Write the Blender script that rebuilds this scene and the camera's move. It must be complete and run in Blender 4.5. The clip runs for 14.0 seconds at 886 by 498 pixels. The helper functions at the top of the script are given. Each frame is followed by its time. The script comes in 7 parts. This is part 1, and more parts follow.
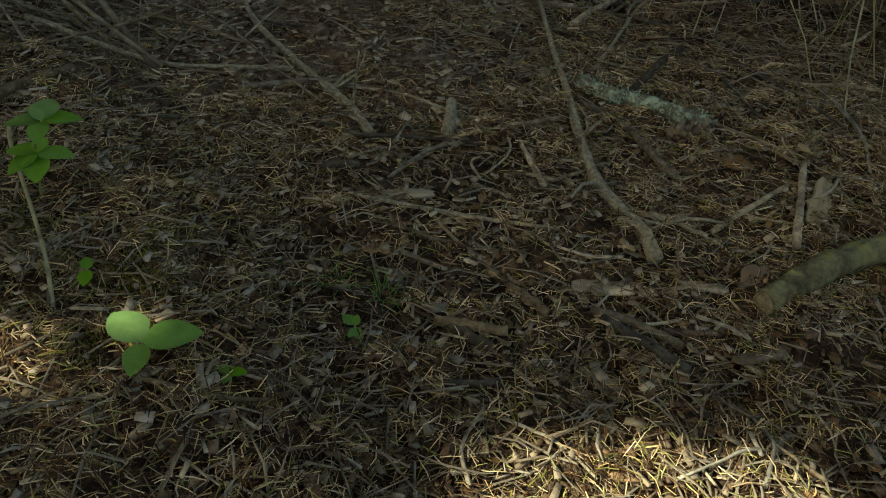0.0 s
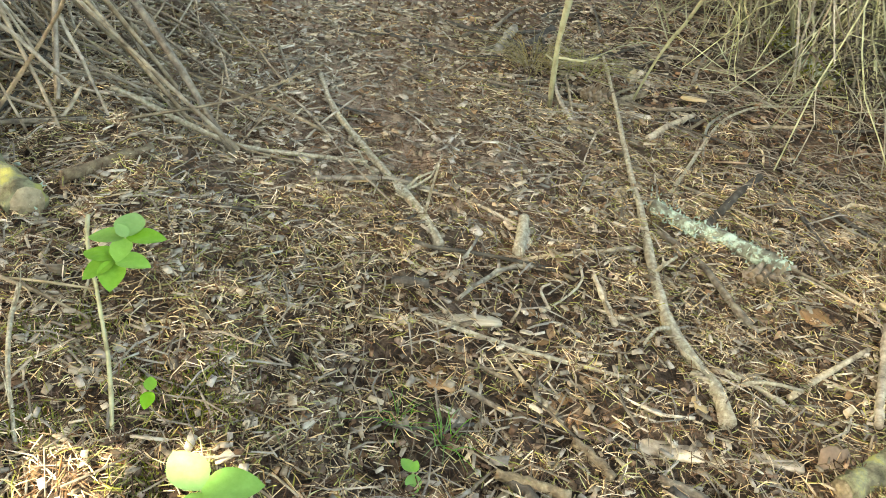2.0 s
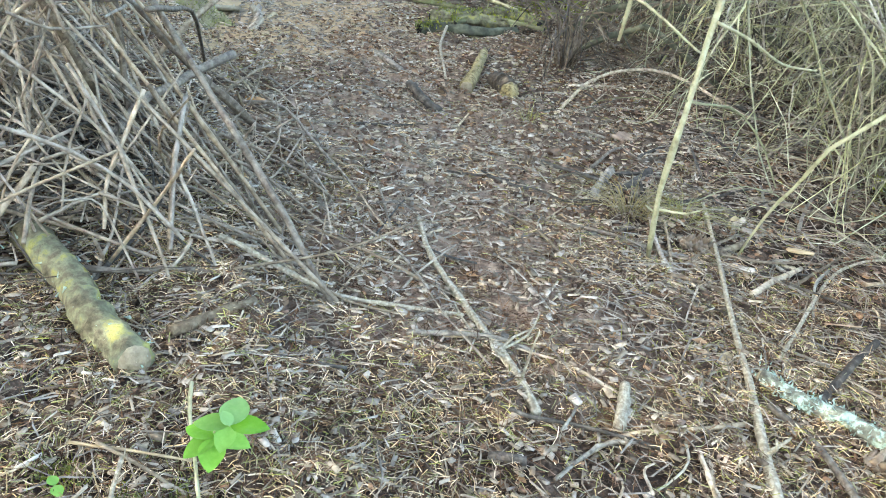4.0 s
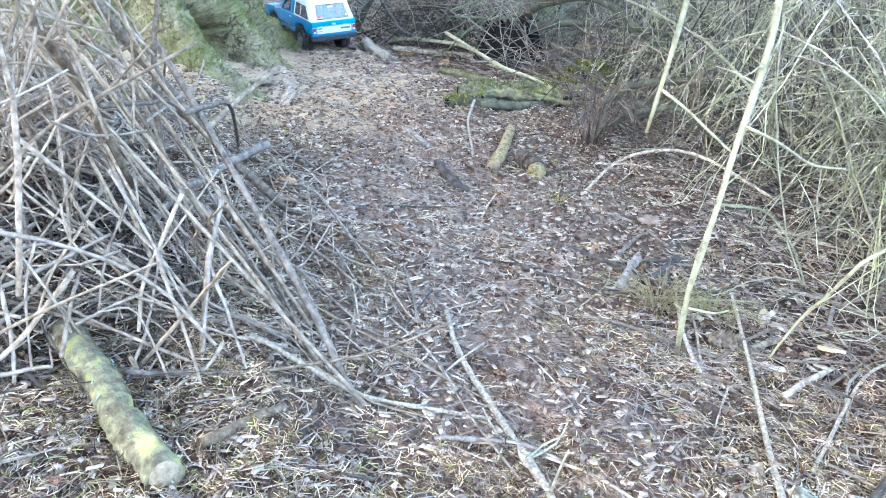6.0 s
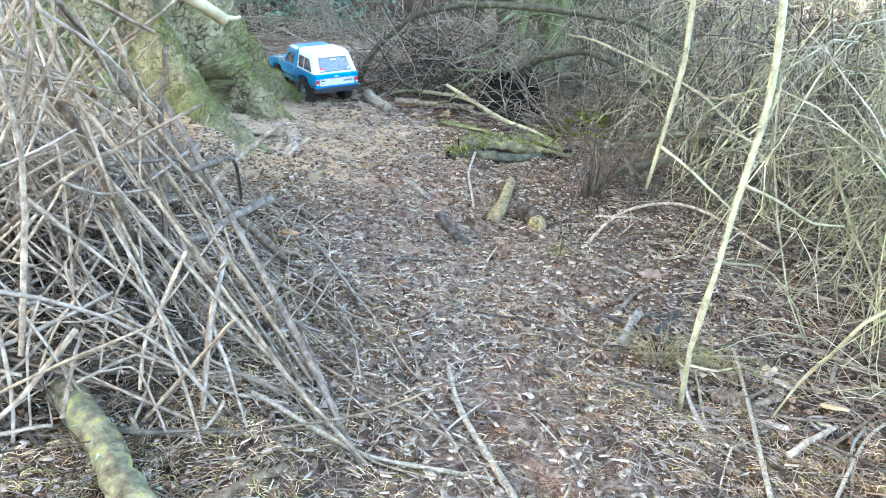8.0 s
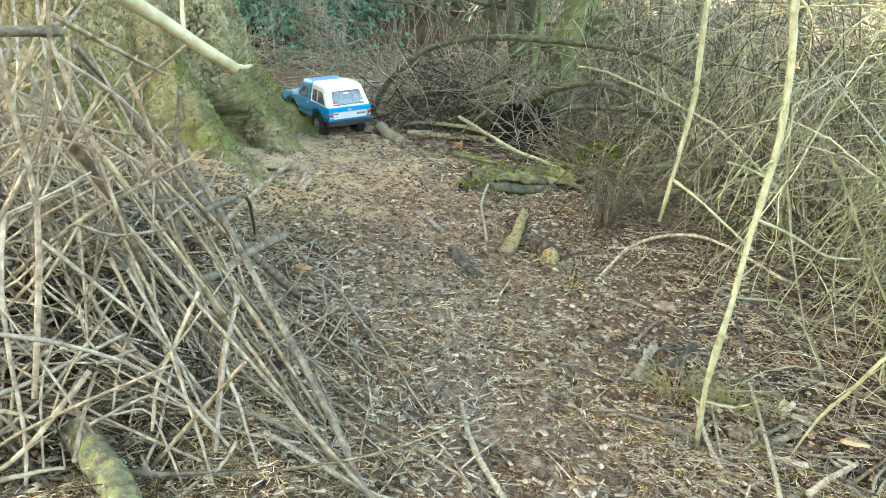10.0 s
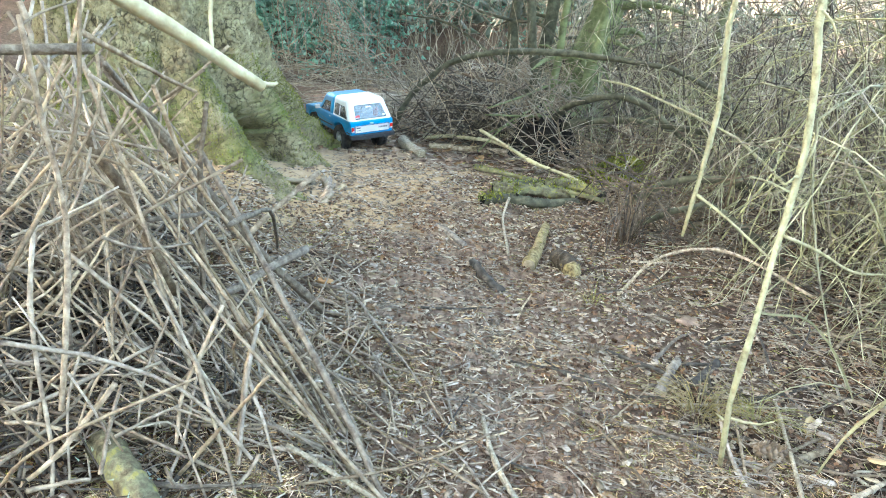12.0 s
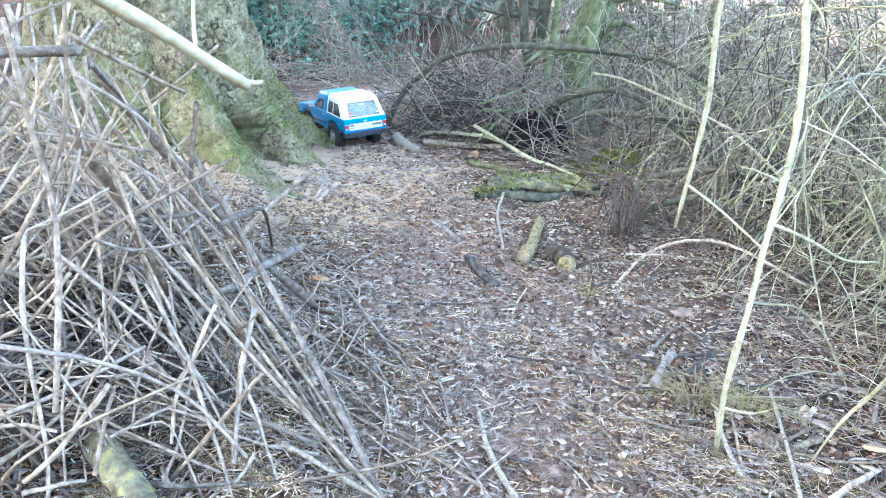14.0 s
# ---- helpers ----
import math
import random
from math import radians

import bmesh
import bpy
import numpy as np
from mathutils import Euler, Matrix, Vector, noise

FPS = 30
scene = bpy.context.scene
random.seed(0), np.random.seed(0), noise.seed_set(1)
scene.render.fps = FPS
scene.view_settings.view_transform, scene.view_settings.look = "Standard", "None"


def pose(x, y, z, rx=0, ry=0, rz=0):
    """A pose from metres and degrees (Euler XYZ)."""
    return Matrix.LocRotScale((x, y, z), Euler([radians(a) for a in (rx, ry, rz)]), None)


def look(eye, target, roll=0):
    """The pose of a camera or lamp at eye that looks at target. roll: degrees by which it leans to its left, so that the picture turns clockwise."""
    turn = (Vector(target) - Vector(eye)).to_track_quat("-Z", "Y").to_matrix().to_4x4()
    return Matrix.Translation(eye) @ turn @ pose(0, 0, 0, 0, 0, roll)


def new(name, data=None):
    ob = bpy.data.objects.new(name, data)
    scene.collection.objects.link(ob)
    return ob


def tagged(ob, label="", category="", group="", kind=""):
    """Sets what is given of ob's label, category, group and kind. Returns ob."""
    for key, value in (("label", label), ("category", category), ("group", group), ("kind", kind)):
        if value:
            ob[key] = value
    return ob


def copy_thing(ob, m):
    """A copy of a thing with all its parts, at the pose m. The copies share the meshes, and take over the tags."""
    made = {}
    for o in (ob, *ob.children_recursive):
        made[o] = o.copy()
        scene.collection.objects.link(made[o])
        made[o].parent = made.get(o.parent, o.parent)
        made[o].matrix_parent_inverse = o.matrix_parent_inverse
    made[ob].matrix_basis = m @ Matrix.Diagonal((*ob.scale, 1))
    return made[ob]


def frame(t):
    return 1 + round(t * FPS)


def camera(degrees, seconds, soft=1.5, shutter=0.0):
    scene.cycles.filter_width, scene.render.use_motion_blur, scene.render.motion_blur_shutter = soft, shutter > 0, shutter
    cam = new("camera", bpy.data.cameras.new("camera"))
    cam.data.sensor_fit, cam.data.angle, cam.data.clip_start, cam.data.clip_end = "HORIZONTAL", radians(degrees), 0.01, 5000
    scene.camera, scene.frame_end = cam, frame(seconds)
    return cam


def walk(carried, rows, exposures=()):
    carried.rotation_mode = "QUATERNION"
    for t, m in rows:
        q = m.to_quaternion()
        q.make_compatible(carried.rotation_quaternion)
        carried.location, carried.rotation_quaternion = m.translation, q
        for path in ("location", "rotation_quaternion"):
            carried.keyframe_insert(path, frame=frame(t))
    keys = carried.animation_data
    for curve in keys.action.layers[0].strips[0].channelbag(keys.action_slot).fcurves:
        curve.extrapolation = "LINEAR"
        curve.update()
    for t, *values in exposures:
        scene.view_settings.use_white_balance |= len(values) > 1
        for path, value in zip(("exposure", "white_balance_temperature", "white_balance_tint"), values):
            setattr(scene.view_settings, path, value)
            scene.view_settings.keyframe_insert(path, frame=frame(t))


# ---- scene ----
cam = camera(57.2, 14.0, soft=1.0)
PATH = [
    (0, (0.147, 0.066, 0.487), (-0.081, 1.661, -0.698), 3.8),
    (0.5, (0.133, 0.083, 0.5), (-0.109, 1.693, -0.661), 5.3),
    (1, (0.118, 0.098, 0.51), (-0.145, 1.706, -0.649), 6.4),
    (1.5, (0.1, 0.109, 0.526), (-0.182, 1.732, -0.607), 7.8),
    (2, (0.088, 0.124, 0.541), (-0.237, 1.762, -0.56), 8.4),
    (2.5, (0.085, 0.138, 0.543), (-0.299, 1.767, -0.552), 7.9),
    (3, (0.077, 0.147, 0.556), (-0.351, 1.788, -0.504), 7.7),
    (3.5, (0.058, 0.16, 0.575), (-0.477, 1.83, -0.387), 7.1),
    (4, (0.045, 0.163, 0.594), (-0.528, 1.849, -0.316), 6.8),
    (4.2, (0.043, 0.163, 0.601), (-0.537, 1.857, -0.29), 6.3),
    (6.3, (0.015, 0.182, 0.67), (-0.654, 1.905, -0.096), 6.9),
    (6.5, (0.013, 0.18, 0.672), (-0.665, 1.914, -0.058), 7.0),
    (7, (0.009, 0.179, 0.674), (-0.667, 1.917, -0.049), 7.2),
    (7.5, (0.01, 0.179, 0.679), (-0.668, 1.918, -0.039), 7.0),
    (8, (0.012, 0.181, 0.681), (-0.667, 1.924, -0.026), 6.8),
    (10.3, (0.012, 0.187, 0.698), (-0.718, 1.934, 0.053), 5.9),
    (10.5, (0.009, 0.185, 0.7), (-0.727, 1.928, 0.052), 6.0),
    (11, (0.008, 0.185, 0.701), (-0.757, 1.921, 0.07), 5.5),
    (11.5, (0.008, 0.187, 0.699), (-0.769, 1.922, 0.078), 5.7),
    (12, (0.01, 0.184, 0.698), (-0.769, 1.918, 0.075), 5.6),
    (12.5, (0.012, 0.183, 0.699), (-0.765, 1.917, 0.075), 5.3),
    (13, (0.014, 0.184, 0.695), (-0.761, 1.917, 0.068), 4.7),
    (13.5, (0.01, 0.185, 0.692), (-0.764, 1.919, 0.064), 4.4),
    (14, (0.019, 0.186, 0.698), (-0.754, 1.92, 0.067), 4.6),
]
walk(cam, [(t, look(eye, target, roll)) for t, eye, target, roll in PATH],
     exposures=[(0.0, 1.00, 7500, -14), (0.4, 2.32, 8000, -13), (0.8, 2.98, 8200, -8), (1.2, 3.60, 8200, -9), (3.0, 4.06, 7000, -6),
                (4.2, 4.43, 5850, -3), (6.3, 4.92, 5250, 4), (8.2, 4.70, 5750, 1), (10.3, 4.46, 7050, -12), (11.3, 4.60, 6350, -5), (12.6, 4.60, 6250, -4), (13.0, 4.66, 6200, -3), (13.3, 4.80, 5600, 0), (14.0, 4.94, 5250, 6)])

# ---- light ----
SUN_FROM = Vector((-1.0, -0.5, 1.0)).normalized()
world = bpy.data.worlds.new("forest_sky")
scene.world = world
world.use_nodes = True
wn = world.node_tree.nodes
sky = wn.new("ShaderNodeTexSky")
sky.sky_type = "NISHITA"
sky.sun_disc = False
sky.dust_density, sky.air_density, sky.ozone_density = 5.0, 1.0, 0.3
sky.sun_elevation = math.asin(SUN_FROM.z)
sky.sun_rotation = math.atan2(SUN_FROM.x, SUN_FROM.y)
world.node_tree.links.new(sky.outputs[0], wn["Background"].inputs[0])
wn["Background"].inputs[1].default_value = 0.15
sun_data = bpy.data.lights.new("sun", "SUN")
sun_data.energy, sun_data.angle, sun_data.color = 5.0, radians(0.5), (1.0, 0.97, 0.92)
sun = new("sun", sun_data)
sun.matrix_world = look(SUN_FROM * 12, (0, 0, 0))


# ---- materials ----
def material(name, colours, scale=40.0, rough=0.85, bump=0.4, spread=0.0, metal=0.0, detail=6.0, stretch=(1, 1, 1),
             grain=None, coat=0.0, transmit=0.0, spec=0.2):
    """A noise-mottled surface; colours: ramp of (place, rgb). spread: brightness change from piece to piece."""
    m = bpy.data.materials.new(name)
    m.use_nodes = True
    nt = m.node_tree
    n, l = nt.nodes, nt.links
    bsdf = n["Principled BSDF"]
    tc = n.new("ShaderNodeTexCoord")
    mp = n.new("ShaderNodeMapping")
    mp.inputs["Scale"].default_value = stretch
    l.new(tc.outputs["Object"], mp.inputs[0])
    nz = n.new("ShaderNodeTexNoise")
    nz.inputs["Scale"].default_value, nz.inputs["Detail"].default_value = scale, detail
    nz.inputs["Roughness"].default_value = 0.65
    l.new(mp.outputs[0], nz.inputs["Vector"])
    ramp = n.new("ShaderNodeValToRGB")
    el = ramp.color_ramp.elements
    while len(el) < len(colours):
        el.new(0.5)
    for e, (p, c) in zip(el, colours):
        e.position, e.color = p, (*c, 1)
    l.new(nz.outputs[0], ramp.inputs[0])
    out = ramp.outputs[0]
    if spread:
        geo = n.new("ShaderNodeNewGeometry")
        oi = n.new("ShaderNodeObjectInfo")
        add = n.new("ShaderNodeMath")
        add.operation = "ADD"
        l.new(geo.outputs["Random Per Island"], add.inputs[0])
        l.new(oi.outputs["Random"], add.inputs[1])
        fr = n.new("ShaderNodeMath")
        fr.operation = "FRACT"
        l.new(add.outputs[0], fr.inputs[0])
        mr = n.new("ShaderNodeMapRange")
        mr.inputs[3].default_value, mr.inputs[4].default_value = 1 - spread, 1 + spread
        l.new(fr.outputs[0], mr.inputs[0])
        hs = n.new("ShaderNodeHueSaturation")
        l.new(mr.outputs[0], hs.inputs["Value"])
        sat = n.new("ShaderNodeMapRange")
        sat.inputs[3].default_value, sat.inputs[4].default_value = 1.2, 0.78
        mul = n.new("ShaderNodeMath")
        mul.operation = "MULTIPLY"
        mul.inputs[1].default_value = 7.31
        l.new(fr.outputs[0], mul.inputs[0])
        fr2 = n.new("ShaderNodeMath")
        fr2.operation = "FRACT"
        l.new(mul.outputs[0], fr2.inputs[0])
        l.new(fr2.outputs[0], sat.inputs[0])
        l.new(sat.outputs[0], hs.inputs["Saturation"])
        l.new(out, hs.inputs["Color"])
        out = hs.outputs[0]
    l.new(out, bsdf.inputs["Base Color"])
    bsdf.inputs["Roughness"].default_value = rough
    bsdf.inputs["Metallic"].default_value = metal
    bsdf.inputs["Specular IOR Level"].default_value = spec
    bsdf.inputs["Coat Weight"].default_value = coat
    bsdf.inputs["Coat Roughness"].default_value = 0.08
    if bump:
        n2 = n.new("ShaderNodeTexNoise")
        n2.inputs["Scale"].default_value, n2.inputs["Detail"].default_value = (grain or scale * 3), 5
        l.new(mp.outputs[0], n2.inputs["Vector"])
        b = n.new("ShaderNodeBump")
        b.inputs["Strength"].default_value, b.inputs["Distance"].default_value = bump, 0.004
        l.new(n2.outputs[0], b.inputs["Height"])
        l.new(b.outputs[0], bsdf.inputs["Normal"])
    if transmit:
        tr = n.new("ShaderNodeBsdfTranslucent")
        l.new(out, tr.inputs[0])
        mix = n.new("ShaderNodeMixShader")
        mix.inputs[0].default_value = transmit
        l.new(bsdf.outputs[0], mix.inputs[1])
        l.new(tr.outputs[0], mix.inputs[2])
        l.new(mix.outputs[0], n["Material Output"].inputs[0])
    return m


SOIL = material("soil", [(0.3, (0.010, 0.006, 0.0035)), (0.5, (0.040, 0.026, 0.018)), (0.62, (0.105, 0.070, 0.049)), (0.75, (0.052, 0.034, 0.023))],
                scale=55, rough=0.95, bump=1.0, grain=260, spec=0.05)


def add_sand(m, x, y, reach):
    """Blends pale sandy soil into a ground material round a place."""
    n, l = m.node_tree.nodes, m.node_tree.links
    bsdf = n["Principled BSDF"]
    old = bsdf.inputs["Base Color"].links[0].from_socket
    tc = n.new("ShaderNodeTexCoord")
    dist = n.new("ShaderNodeVectorMath")
    dist.operation = "DISTANCE"
    dist.inputs[1].default_value = (x, y, 0)
    l.new(tc.outputs["Object"], dist.inputs[0])
    nz = n.new("ShaderNodeTexNoise")
    nz.inputs["Scale"].default_value, nz.inputs["Detail"].default_value = 6.0, 6.0
    l.new(tc.outputs["Object"], nz.inputs["Vector"])
    add = n.new("ShaderNodeMath")
    add.operation = "MULTIPLY_ADD"
    add.inputs[1].default_value = 0.9
    l.new(nz.outputs[0], add.inputs[0])
    l.new(dist.outputs["Value"], add.inputs[2])
    mr = n.new("ShaderNodeMapRange")
    mr.inputs[1].default_value, mr.inputs[2].default_value = reach + 0.55, reach + 0.25
    l.new(add.outputs[0], mr.inputs[0])
    mx = n.new("ShaderNodeMix")
    mx.data_type = "RGBA"
    l.new(mr.outputs[0], mx.inputs[0])
    l.new(old, mx.inputs[6])
    mx.inputs[7].default_value = (0.42, 0.288, 0.168, 1)
    l.new(mx.outputs[2], bsdf.inputs["Base Color"])


def add_path(m):
    """Blends dry trodden soil into the ground where the path runs."""
    n, l = m.node_tree.nodes, m.node_tree.links
    bsdf = n["Principled BSDF"]
    at = n.new("ShaderNodeAttribute")
    at.attribute_name = "trodden"
    tint = n.new("ShaderNodeValToRGB")
    tint.color_ramp.elements[0].position, tint.color_ramp.elements[0].color = 0.35, (0.125, 0.083, 0.058, 1)
    tint.color_ramp.elements[1].position, tint.color_ramp.elements[1].color = 0.65, (0.31, 0.215, 0.150, 1)
    nz = n.new("ShaderNodeTexNoise")
    nz.inputs["Scale"].default_value, nz.inputs["Detail"].default_value = 60.0, 8.0
    tc = n.new("ShaderNodeTexCoord")
    l.new(tc.outputs["Object"], nz.inputs["Vector"])
    l.new(nz.outputs[0], tint.inputs[0])
    mx = n.new("ShaderNodeMix")
    mx.data_type = "RGBA"
    l.new(at.outputs["Fac"], mx.inputs[0])
    l.new(bsdf.inputs["Base Color"].links[0].from_socket, mx.inputs[6])
    l.new(tint.outputs[0], mx.inputs[7])
    l.new(mx.outputs[2], bsdf.inputs["Base Color"])


add_path(SOIL)
add_sand(SOIL, -1.62, 2.42, 0.64)
add_sand(SOIL, -1.46, 2.72, 0.42)
NEEDLE = material("dry_needle", [(0.35, (0.265, 0.172, 0.090)), (0.65, (0.56, 0.405, 0.245))], scale=25, rough=0.7, bump=0, spread=0.75, spec=0.06)
CHIP = material("wood_chip_mat", [(0.3, (0.155, 0.108, 0.074)), (0.5, (0.27, 0.205, 0.145)), (0.7, (0.42, 0.335, 0.25))], scale=70, rough=0.8, bump=0.4,
                spread=0.55, stretch=(1, 1, 1), spec=0.06)
PALEWOOD = material("pale_wood", [(0.34, (0.23, 0.153, 0.083)), (0.5, (0.34, 0.251, 0.149)), (0.64, (0.425, 0.327, 0.208))], scale=90, rough=0.75, bump=0.5, spread=0.2, stretch=(0.12, 1, 1))
DEADLEAF = material("dead_leaf", [(0.3, (0.13, 0.074, 0.040)), (0.55, (0.235, 0.148, 0.088)), (0.75, (0.37, 0.26, 0.165))], scale=35, rough=0.8,
                    bump=0.3, spread=0.5, spec=0.06)
TWIG = material("dead_twig", [(0.3, (0.12, 0.095, 0.07)), (0.5, (0.26, 0.215, 0.155)), (0.7, (0.40, 0.35, 0.26))], scale=60, rough=0.85, bump=0.5,
                spread=0.4)
SPLINTER = material("grey_wood_splinter", [(0.32, (0.16, 0.115, 0.078)), (0.48, (0.29, 0.225, 0.16)), (0.66, (0.45, 0.37, 0.275))], scale=75, rough=0.85, bump=0.4, spread=0.45, spec=0.06)
LITTERTWIG = material("brown_litter_twig", [(0.3, (0.10, 0.073, 0.052)), (0.5, (0.205, 0.158, 0.115)), (0.7, (0.32, 0.26, 0.198))], scale=60, rough=0.85, bump=0.4, spread=0.35, spec=0.06)
GREYSTICK = material("weathered_stick", [(0.32, (0.121, 0.085, 0.057)), (0.48, (0.277, 0.21, 0.141)), (0.66, (0.461, 0.369, 0.261))], scale=75, rough=0.85,
                     bump=0.5, spread=0.5)
PALESTICK = material("pale_stick", [(0.34, (0.19, 0.145, 0.095)), (0.5, (0.29, 0.235, 0.16)), (0.66, (0.43, 0.365, 0.265))], scale=170, rough=0.85, bump=0.6)
PALEPILE = material("dry_pale_stick", [(0.33, (0.133, 0.095, 0.064)), (0.5, (0.24, 0.184, 0.127)), (0.67, (0.363, 0.29, 0.209))], scale=65, rough=0.85, bump=0.5, spread=0.3)
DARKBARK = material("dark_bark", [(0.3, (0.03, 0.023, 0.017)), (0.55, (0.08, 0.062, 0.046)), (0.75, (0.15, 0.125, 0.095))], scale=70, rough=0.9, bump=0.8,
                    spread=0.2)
BARKSLAB = material("weathered_bark_slab", [(0.3, (0.15, 0.115, 0.075)), (0.5, (0.26, 0.205, 0.135)), (0.7, (0.36, 0.295, 0.20))], scale=30, rough=0.95, bump=0.9, grain=120)
ORANGEWOOD = material("orange_split_wood", [(0.3, (0.30, 0.15, 0.055)), (0.7, (0.46, 0.27, 0.12))], scale=80, rough=0.8, bump=0.5, stretch=(0.15, 1, 1))
# near-black: a hollow's shade put into the stump's colour; also on log ends
BLACKWOOD = material("near_black_wood", [(0.3, (0.008, 0.007, 0.006)), (0.7, (0.035, 0.028, 0.022))], scale=40, rough=0.95, bump=0.9, spec=0.1)
PILEGREY = material("grey_brown_stick", [(0.32, (0.103, 0.071, 0.049)), (0.48, (0.218, 0.163, 0.111)), (0.66, (0.343, 0.272, 0.192))], scale=75, rough=0.85, bump=0.5, spread=0.4)
BROWNSTICK = material("brown_bark", [(0.3, (0.066, 0.045, 0.031)), (0.52, (0.156, 0.116, 0.077)), (0.72, (0.264, 0.211, 0.147))], scale=80, rough=0.9, bump=0.8, spread=0.2)
ALGAE = material("algae_twig", [(0.3, (0.155, 0.140, 0.072)), (0.5, (0.312, 0.286, 0.160)), (0.7, (0.46, 0.42, 0.262))], scale=40, rough=0.85, bump=0.3,
                 spread=0.45)
PALEBRANCH = material("peeled_branch", [(0.32, (0.17, 0.142, 0.075)), (0.46, (0.30, 0.262, 0.146)), (0.58, (0.36, 0.322, 0.187)), (0.70, (0.42, 0.385, 0.24))], scale=55, rough=0.8, bump=0.4)
PEELED = material("bare_peeled_wood", [(0.32, (0.30, 0.25, 0.15)), (0.5, (0.40, 0.345, 0.215)), (0.68, (0.50, 0.44, 0.29))], scale=60, rough=0.75, bump=0.3)
LICHEN = material("lichen", [(0.3, (0.216, 0.259, 0.194)), (0.6, (0.374, 0.418, 0.331))], scale=90, rough=0.95, bump=0.8, spread=0.2)
LOGBARK = material("lichen_log_bark", [(0.30, (0.045, 0.036, 0.022)), (0.44, (0.125, 0.105, 0.062)), (0.53, (0.185, 0.168, 0.095)), (0.61, (0.25, 0.222, 0.072)), (0.75, (0.29, 0.255, 0.075))],
                   scale=34, rough=0.95, bump=1.0, detail=9.0, grain=170, spec=0.08)
LICHENBARK = material("lichen_crust", [(0.40, (0.10, 0.085, 0.06)), (0.52, (0.19, 0.18, 0.125)), (0.58, (0.36, 0.40, 0.30)), (0.8, (0.46, 0.51, 0.40))], scale=60, rough=0.95, bump=0.8, grain=160)
YELLOWROT = material("yellow_rotten_wood", [(0.34, (0.085, 0.058, 0.026)), (0.5, (0.24, 0.18, 0.080)), (0.66, (0.37, 0.29, 0.135))], scale=85, rough=0.95, bump=1.0, grain=190)
CUTEND = material("weathered_end_grain", [(0.3, (0.15, 0.11, 0.065)), (0.7, (0.34, 0.26, 0.16))], scale=120, rough=0.9, bump=0.5)
NEEDLEDARK = material("rotting_needle", [(0.35, (0.032, 0.017, 0.010)), (0.65, (0.165, 0.092, 0.052))], scale=25, rough=0.8, bump=0, spread=0.6, spec=0.06)
NEEDLEGREEN = material("mossy_needle", [(0.35, (0.15, 0.14, 0.045)), (0.65, (0.33, 0.29, 0.105))], scale=25, rough=0.8, bump=0, spread=0.5, spec=0.06)
MOSS = material("moss", [(0.3, (0.060, 0.066, 0.012)), (0.5, (0.165, 0.165, 0.030)), (0.7, (0.31, 0.288, 0.060))], scale=70, rough=0.95, bump=1.0, spread=0.45, spec=0.15)
LEAF = material("fresh_leaf", [(0.3, (0.15, 0.28, 0.045)), (0.7, (0.235, 0.39, 0.085))], scale=60, rough=0.5, bump=0.2, spread=0.12, transmit=0.35)
STEM = material("green_stem", [(0.3, (0.22, 0.24, 0.08)), (0.7, (0.34, 0.34, 0.14))], scale=60, rough=0.7, bump=0.1)
GRASS = material("grass_blade", [(0.3, (0.08, 0.17, 0.03)), (0.7, (0.15, 0.28, 0.05))], scale=60, rough=0.6, bump=0.0, spread=0.3, transmit=0.25)
DRYGRASS = material("dry_fern", [(0.3, (0.19, 0.145, 0.068)), (0.7, (0.33, 0.262, 0.125))], scale=60, rough=0.8, bump=0.0, spread=0.35, transmit=0.2)
FERN = material("shade_foliage", [(0.3, (0.09, 0.19, 0.135)), (0.7, (0.25, 0.42, 0.31))], scale=12, rough=0.6, bump=0.1, spread=0.5, transmit=0.2)
NEEDLEFOLIAGE = material("conifer_foliage", [(0.3, (0.02, 0.045, 0.018)), (0.7, (0.05, 0.09, 0.03))], scale=6, rough=0.7, bump=0.1, spread=0.3)
CONE = material("cone_scale", [(0.3, (0.115, 0.078, 0.052)), (0.7, (0.24, 0.178, 0.122))], scale=80, rough=0.85, bump=0.3, spread=0.35)
# distance haze is put into these two base colours
HAZEFOLIAGE = material("haze_tinted_conifer_foliage", [(0.3, (0.095, 0.115, 0.085)), (0.7, (0.205, 0.235, 0.180))], scale=3, rough=0.8, bump=0.1, spread=0.35)
FARWOOD = material("haze_tinted_far_wood", [(0.35, (0.04, 0.058, 0.048)), (0.5, (0.075, 0.098, 0.08)), (0.65, (0.11, 0.135, 0.105))], scale=1.6, rough=1.0, bump=0.0, spec=0.0,
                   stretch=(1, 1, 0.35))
MOSSBARK = material("mossy_bark", [(0.3, (0.07, 0.062, 0.036)), (0.5, (0.145, 0.135, 0.068)), (0.7, (0.235, 0.225, 0.115))], scale=18, rough=0.95, bump=0.9, grain=90)
GREENBARK = material("green_algae_bark", [(0.3, (0.075, 0.075, 0.035)), (0.5, (0.155, 0.165, 0.075)), (0.7, (0.25, 0.265, 0.12))], scale=22, rough=0.95, bump=0.9, grain=90)
ARCHBARK = material("dark_mossy_bark", [(0.3, (0.040, 0.035, 0.023)), (0.5, (0.085, 0.078, 0.048)), (0.7, (0.150, 0.142, 0.088))], scale=30, rough=0.95, bump=0.9, grain=110)
CRUMB = material("bark_crumb", [(0.3, (0.050, 0.028, 0.018)), (0.5, (0.14, 0.083, 0.052)), (0.7, (0.29, 0.19, 0.125))], scale=60, rough=0.9, bump=0.3, spread=0.6, spec=0.06)
# ---- numeric helpers ----
rng = np.random.default_rng(7)


